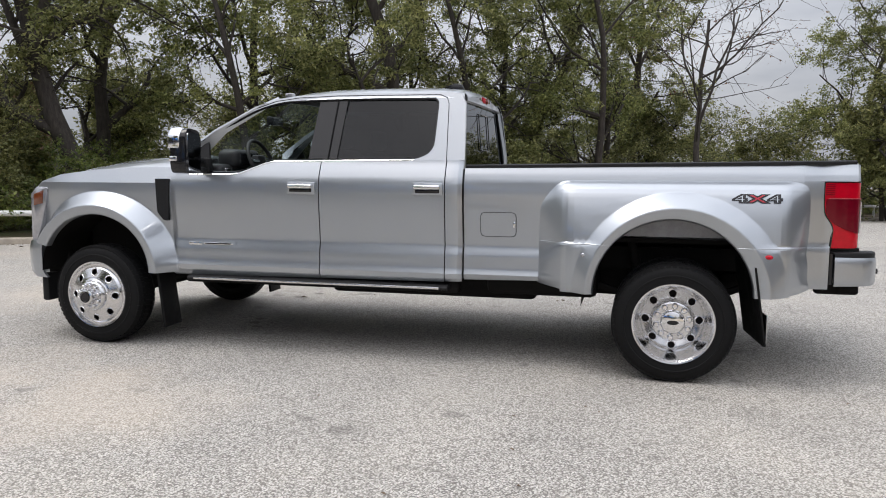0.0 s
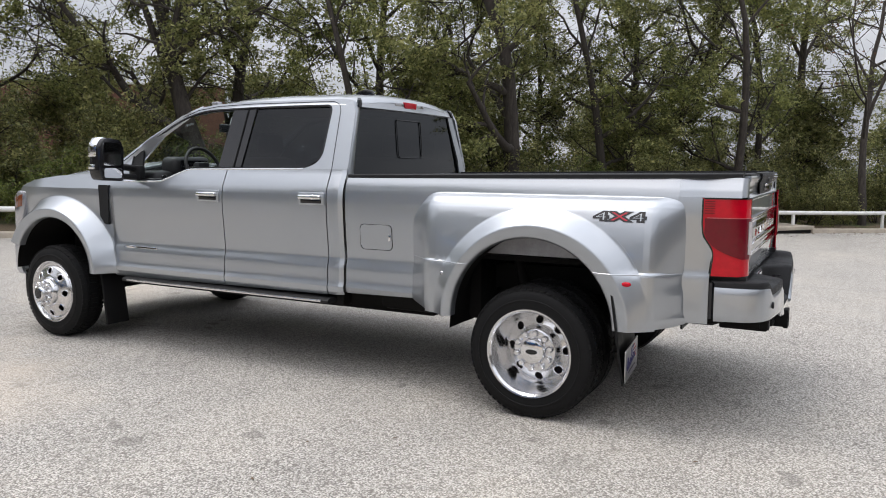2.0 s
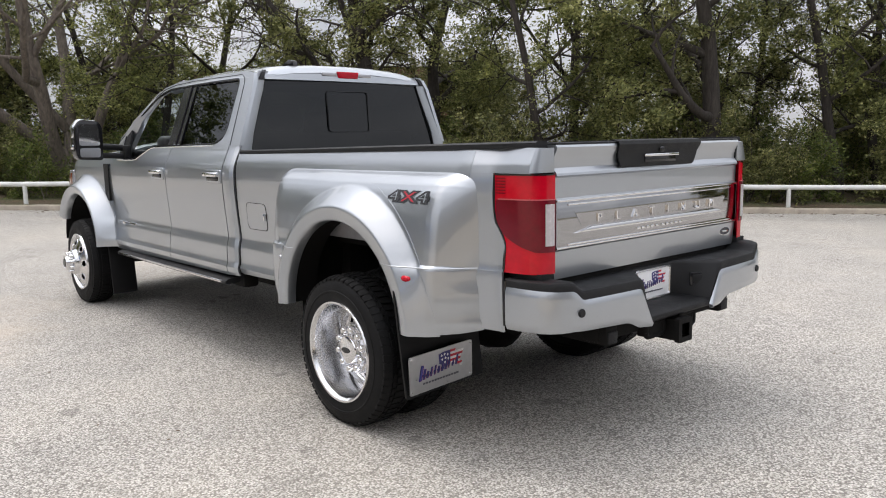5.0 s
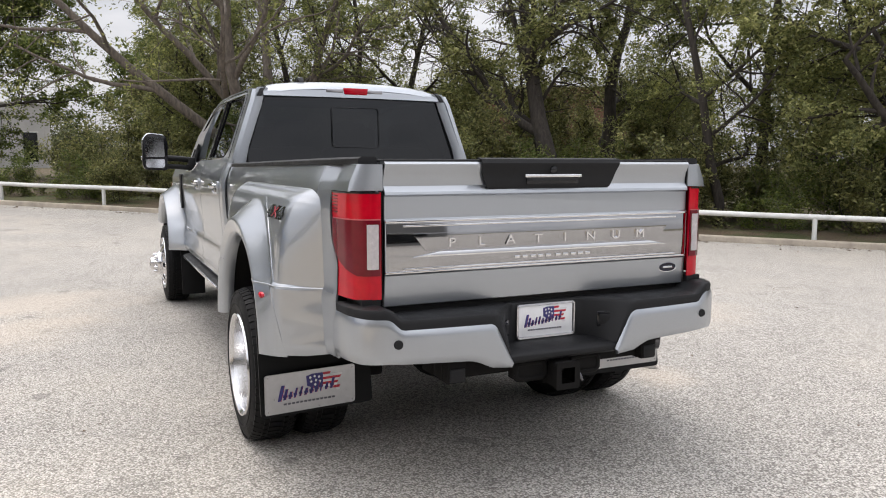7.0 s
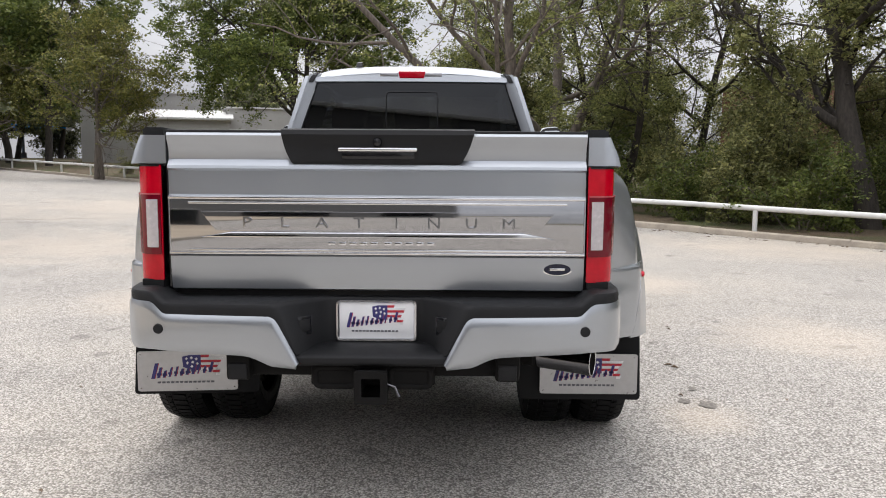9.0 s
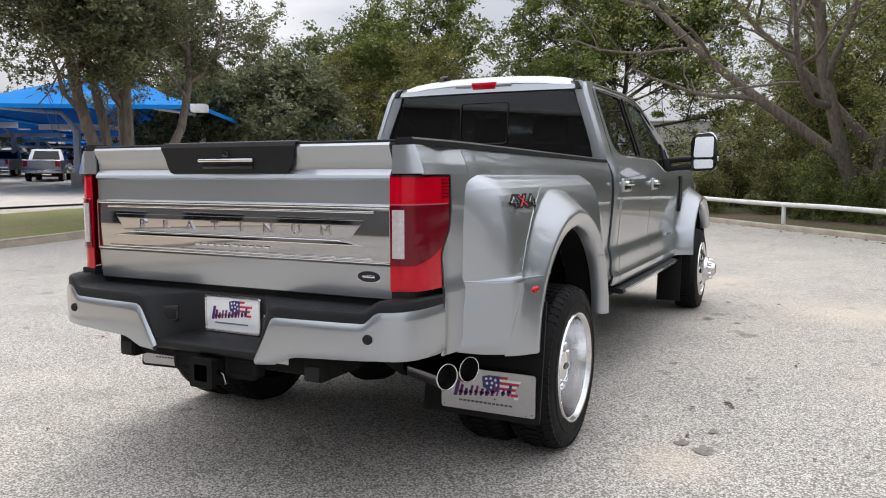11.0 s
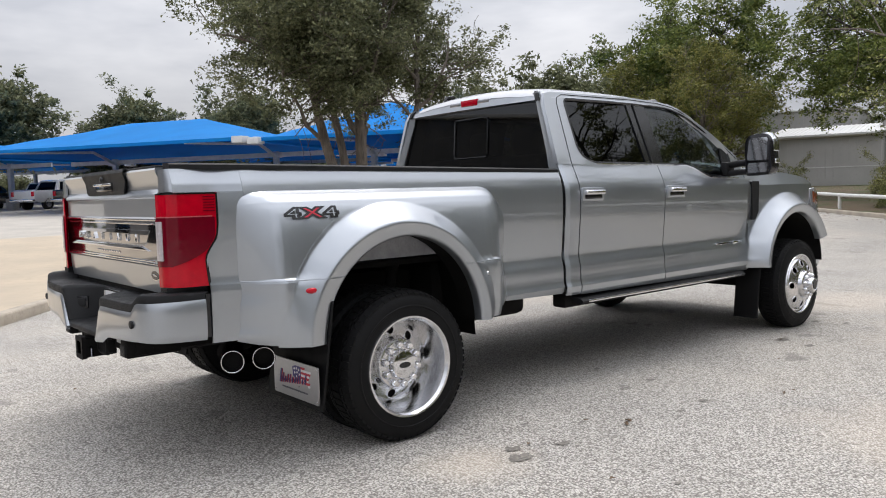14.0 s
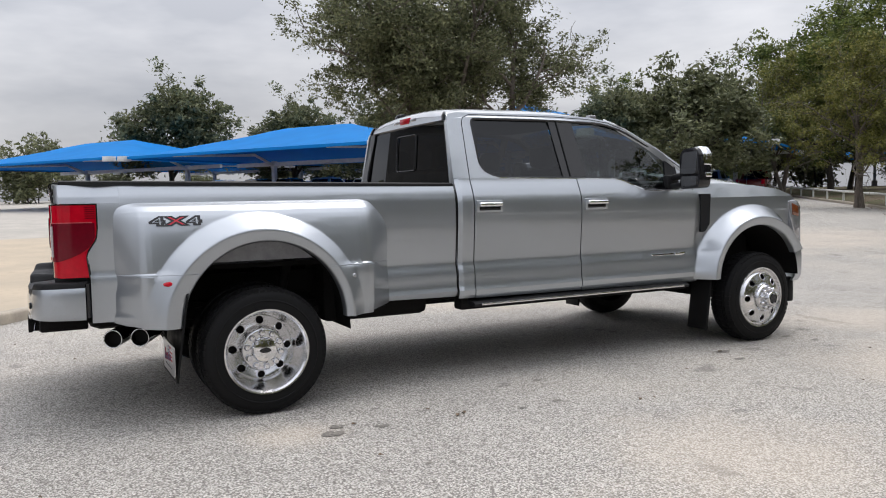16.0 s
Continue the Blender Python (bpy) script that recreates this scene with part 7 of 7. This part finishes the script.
WHITE_CAR = surface("white_car_paint", (0.70, 0.71, 0.72), 0.25, 0, 0.04, 3, coat=1.0)
BLACK_CAR = surface("black_car_paint", (0.014, 0.015, 0.018), 0.2, 0, 0.1, 3, coat=1.0)
GREY_CAR = car_paint("grey_car_paint", (0.46, 0.47, 0.49))
RED_CAR = surface("dark_red_car_paint", (0.16, 0.01, 0.012), 0.2, 0.3, 0.06, 3, coat=1.0)
w_truck = parked_pickup(WHITE_CAR, "white pickup truck parked under a canopy")
b_truck = parked_pickup(BLACK_CAR, "black pickup truck parked under a canopy")
g_truck = parked_pickup(GREY_CAR, "silver grey pickup truck parked under a canopy")
r_truck = parked_pickup(RED_CAR, "dark red pickup truck parked under a canopy")


def park(src, s, off, turn=0.0):
    p = ROW0 + AXD * s + AXN * off
    copy_thing(src, Matrix.Translation((p.x, p.y, ground_height(p.x, p.y) + 0.06)) @ Matrix.Rotation(math.atan2(AXN.y, AXN.x) + radians(turn), 4, "Z"))


for off, s0, s1, order in ((7.0, -36, -2, (b_truck, b_truck, g_truck, b_truck, w_truck)), (14.5, -1.5, 9, (g_truck, b_truck, w_truck)), (25, -40, 14, (w_truck, b_truck, w_truck, g_truck, r_truck)), (43, -46, 8, (b_truck, w_truck, g_truck))):
    s, k = s0, 0
    while s < s1:
        park(order[k % len(order)], s, off + (k % 3) * 0.2, 14 if off == 14.5 else 0)
        s += 3.1 if (k + 1) % 4 else 6.2
        k += 1
for src in (w_truck, b_truck, g_truck, r_truck):
    for o in (*src.children_recursive, src):
        bpy.data.objects.remove(o)

# ---- grey metal building beyond the fence ----
CLAD = surface("grey_green_metal_cladding", (0.40, 0.39, 0.37), 0.55, 0, 0.08, 0.6, 0.1, 12)
CLAD_ROOF = surface("pale_metal_roof", (0.62, 0.62, 0.60), 0.45, 0.2, 0.08, 1)
DARK_CLAD = surface("dark_grey_cladding", (0.13, 0.13, 0.13), 0.6, 0, 0.1, 0.6)
DARK_GLASS = surface("dark_window", (0.012, 0.013, 0.015), 0.1)
BRICK = surface("red_brown_brick", (0.20, 0.10, 0.07), 0.85, 0, 0.2, 6, 0.3, 30)


def clad_building(m, length, depth, height, openings, name="metal_building", label="", ribs=0.6, parapet=True, mat=None):
    """A clad block; its front runs along local x at y 0."""
    mat = mat or CLAD
    root = empty(name, m, label=label, category="building")
    holes = [[(x0, z0), (x1, z0), (x1, z1), (x0, z1)] for x0, x1, z0, z1, _ in openings]
    front = part("wall", prism_bm([(0, -0.3), (length, -0.3), (length, height), (0, height)], "y", 0.0, 0.2, holes=holes), mat, root, "metal clad wall")
    part("wall", box_bm((0, 0.2, -0.3), (0.2, depth, height)), mat, root)
    part("wall", box_bm((length - 0.2, 0.2, -0.3), (length, depth, height)), mat, root)
    part("wall", box_bm((0.2, depth - 0.2, -0.3), (length - 0.2, depth, height)), mat, root)
    part("roof", box_bm((-0.15, -0.15, height), (length + 0.15, depth + 0.15, height + 0.12), 0.02), CLAD_ROOF, root, "pale roof edge")
    k = 0.0
    while ribs and k < length:
        if not any(x0 - 0.1 < k < x1 + 0.1 for x0, x1, *_ in openings):
            part("cladding_rib", box_bm((k, -0.025, 0), (k + 0.05, 0.0, height)), mat, front)
        k += ribs
    for x0, x1, z0, z1, kind in openings:
        w = part(kind, box_bm((x0, 0.10, z0), (x1, 0.14, z1)), DARK_GLASS if kind == "window" else mat, root, "dark window pane" if kind == "window" else "closed metal door")
        part("window_frame", box_bm((x0 - 0.06, -0.03, z1), (x1 + 0.06, 0.05, z1 + 0.08)), CLAD_ROOF, w)
    return root


def facing(x, y, way, z=None):
    """The pose of a wall that starts at x, y and runs the given way, in degrees."""
    return Matrix.Translation((x, y, (ground_height(x, y) if z is None else z) - 0.1)) @ Matrix.Rotation(radians(way), 4, "Z")


shed = clad_building(facing(-52.7, -23.3, 106, 0.9), 7.0, 6, 3.7, [], "metal_shed", "small grey metal shed with a pale sloping roof", 0.5)
part("roof_sheet", prism_bm([(-0.5, 3.78), (6.2, 4.75), (6.2, 4.87), (-0.5, 3.90)], "x", -0.35, 7.35), CLAD_ROOF, shed, "pale corrugated roof")
for k in range(24):
    x0 = -0.30 + k * 0.32
    part("roof_rib", prism_bm([(-0.5, 3.89), (6.2, 4.86), (6.2, 4.91), (-0.5, 3.94)], "x", x0, x0 + 0.08), CLAD_ROOF, shed)
part("wall_band", box_bm((-0.01, -0.03, 1.55), (7.01, 0.0, 1.62)), CLAD_ROOF, shed)
clad_building(facing(-60.0, -30.5, 106, 0.9), 9.6, 14, 6.4, [], "metal_block", "tall grey metal-clad block behind the shed", 0.8)
clad_building(facing(-57.6, -17.6, 108, 0.8), 14.2, 12, 5.0, [(0.25, 1.35, 0.9, 3.3, "window"), (2.5, 3.8, 0.1, 3.3, "door"), (4.9, 6.0, 0.5, 3.1, "window"), (6.9, 8.0, 0.7, 3.1, "window"), (12.3, 13.3, 0.7, 2.9, "window")],
              label="long grey metal-clad building with dark windows")
clad_building(facing(-38.3, 15.1, 47), 14.5, 10, 5.5, [], "brick_building", "brick building half hidden behind the trees", 0, mat=BRICK)
clad_building(facing(17.6, 2.9, 246.4, 0.0), 26, 14, 5.4, [(1.5, 4.5, 0.4, 2.9, "window"), (7, 11, 0.3, 3.2, "window"), (13, 17, 0.3, 3.2, "window"), (20, 23.5, 0.4, 2.9, "window")], "sales_building", "plain dark grey building behind the open lot", 0, mat=DARK_CLAD)

# ---- litter on the lot ----
STAINS = ((-1.93, 0.85, 0.05), (-1.93, 1.32, 0.055), (-1.72, 1.83, 0.05), (-1.43, 1.86, 0.035), (-3.83, 1.30, 0.10), (-3.72, 1.58, 0.07), (-4.84, 1.12, 0.06), (-4.92, 1.36, 0.06), (-0.52, 1.76, 0.055), (-0.21, 1.75, 0.09),
          (-0.27, 1.64, 0.06), (-3.65, -0.09, 0.10), (-3.54, -0.25, 0.08), (-3.68, 0.07, 0.07), (-4.16, -0.47, 0.06), (-0.47, 2.47, 0.03))
DRY_LEAF = surface("dry_brown_leaf", (0.15, 0.105, 0.07), 0.8, 0, 0.35, 40)
rng = random.Random(8)
lv, lf = [], []


def fallen_leaf(x, y, size):
    """A curled dry leaf lying on the ground."""
    a = rng.uniform(0, 6.283)
    c, s = math.cos(a), math.sin(a)
    z = ground_height(x, y) + 0.006
    k = len(lv)
    for u, w, h in ((-0.5, 0, 0.0), (-0.15, 0.24, 0.25), (0.2, 0.2, 0.2), (0.55, 0, 0.05), (0.2, -0.2, 0.28), (-0.15, -0.24, 0.15), (0.0, 0.0, 0.02)):
        lv.append((x + size * (u * c - w * s), y + size * (u * s + w * c), z + size * h * rng.uniform(0.5, 1.2)))
    lf.extend([(k, k + 1, k + 6), (k + 1, k + 2, k + 6), (k + 2, k + 3, k + 6), (k + 3, k + 4, k + 6), (k + 4, k + 5, k + 6), (k + 5, k, k + 6)])


for x, y, size in ((-1.06, 1.77, 0.055), (-1.0, 1.80, 0.05), (-3.8, 1.3, 0.05), (-0.38, 1.65, 0.04), (-0.9, 1.6, 0.035), (-2.2, 2.1, 0.04)):
    fallen_leaf(x, y, size)
for _ in range(45):
    fallen_leaf(rng.uniform(-9, 6), rng.uniform(1.4, 8), rng.uniform(0.015, 0.032))
for _ in range(40):
    fallen_leaf(rng.uniform(-8, 5), rng.uniform(-6, -1.3), rng.uniform(0.015, 0.032))
for _ in range(420):
    s, d = rng.uniform(-25, 34), -0.47 - abs(rng.gauss(0, 0.5))
    x, y, _z = along(s, d)
    fallen_leaf(x, y, rng.uniform(0.04, 0.09))
tagged(obj("fallen_leaves", lv, lf, DRY_LEAF, solid=0.002), "dry brown leaves scattered over the lot", "leaves", kind="stuff")

# dark drip stains on the lot, flat and ragged
STAIN = surface("oil_stained_chip_seal", (0.21, 0.193, 0.17), 0.85, 0, 0.5, 60, 0.6, 120)
rng = random.Random(21)
sv, sf = [], []
for x, y, size in STAINS:
    k, n = len(sv), 18
    for i in range(n):
        a = 2 * math.pi * i / n
        r = size * (0.5 + 0.45 * noise.noise((x * 3 + 1.5 * math.cos(a), y * 3 + 1.5 * math.sin(a), 2.0)) + 0.12 * rng.random())
        sv.append((x + r * math.cos(a) * 1.3, y + r * math.sin(a) * 0.8, ground_height(x, y) + 0.004))
    sf.append(tuple(range(k, k + n)))
tagged(obj("oil_stains", sv, sf, STAIN), "dark drip stains on the pale chip seal", "stains", kind="stuff")

# storm drain inlet in the kerb: a concrete slab over a dark slot
dx, dy, dz = along(23.7, -0.47)
inlet = empty("storm_drain", Matrix.Translation((dx, dy, dz)) @ Matrix.Rotation(math.atan2(UY, UX), 4, "Z"), label="weathered concrete storm drain inlet set in the kerb", category="drain")
part("slab", box_bm((-2.0, -0.10, 0.075), (2.0, 1.55, 0.185), 0.015), KERB, inlet, "brown weathered concrete slab")
# solid black block gives the opening under the slab its shade
part("slot", box_bm((-1.9, -0.06, -0.04), (1.9, 0.05, 0.078), 0.004), UNDERBODY, inlet, "black block standing in for the unlit inlet opening")
for e in (-2.03, 1.93):
    part("cheek", box_bm((e, -0.11, -0.05), (e + 0.10, 0.20, 0.08), 0.008), KERB, inlet)
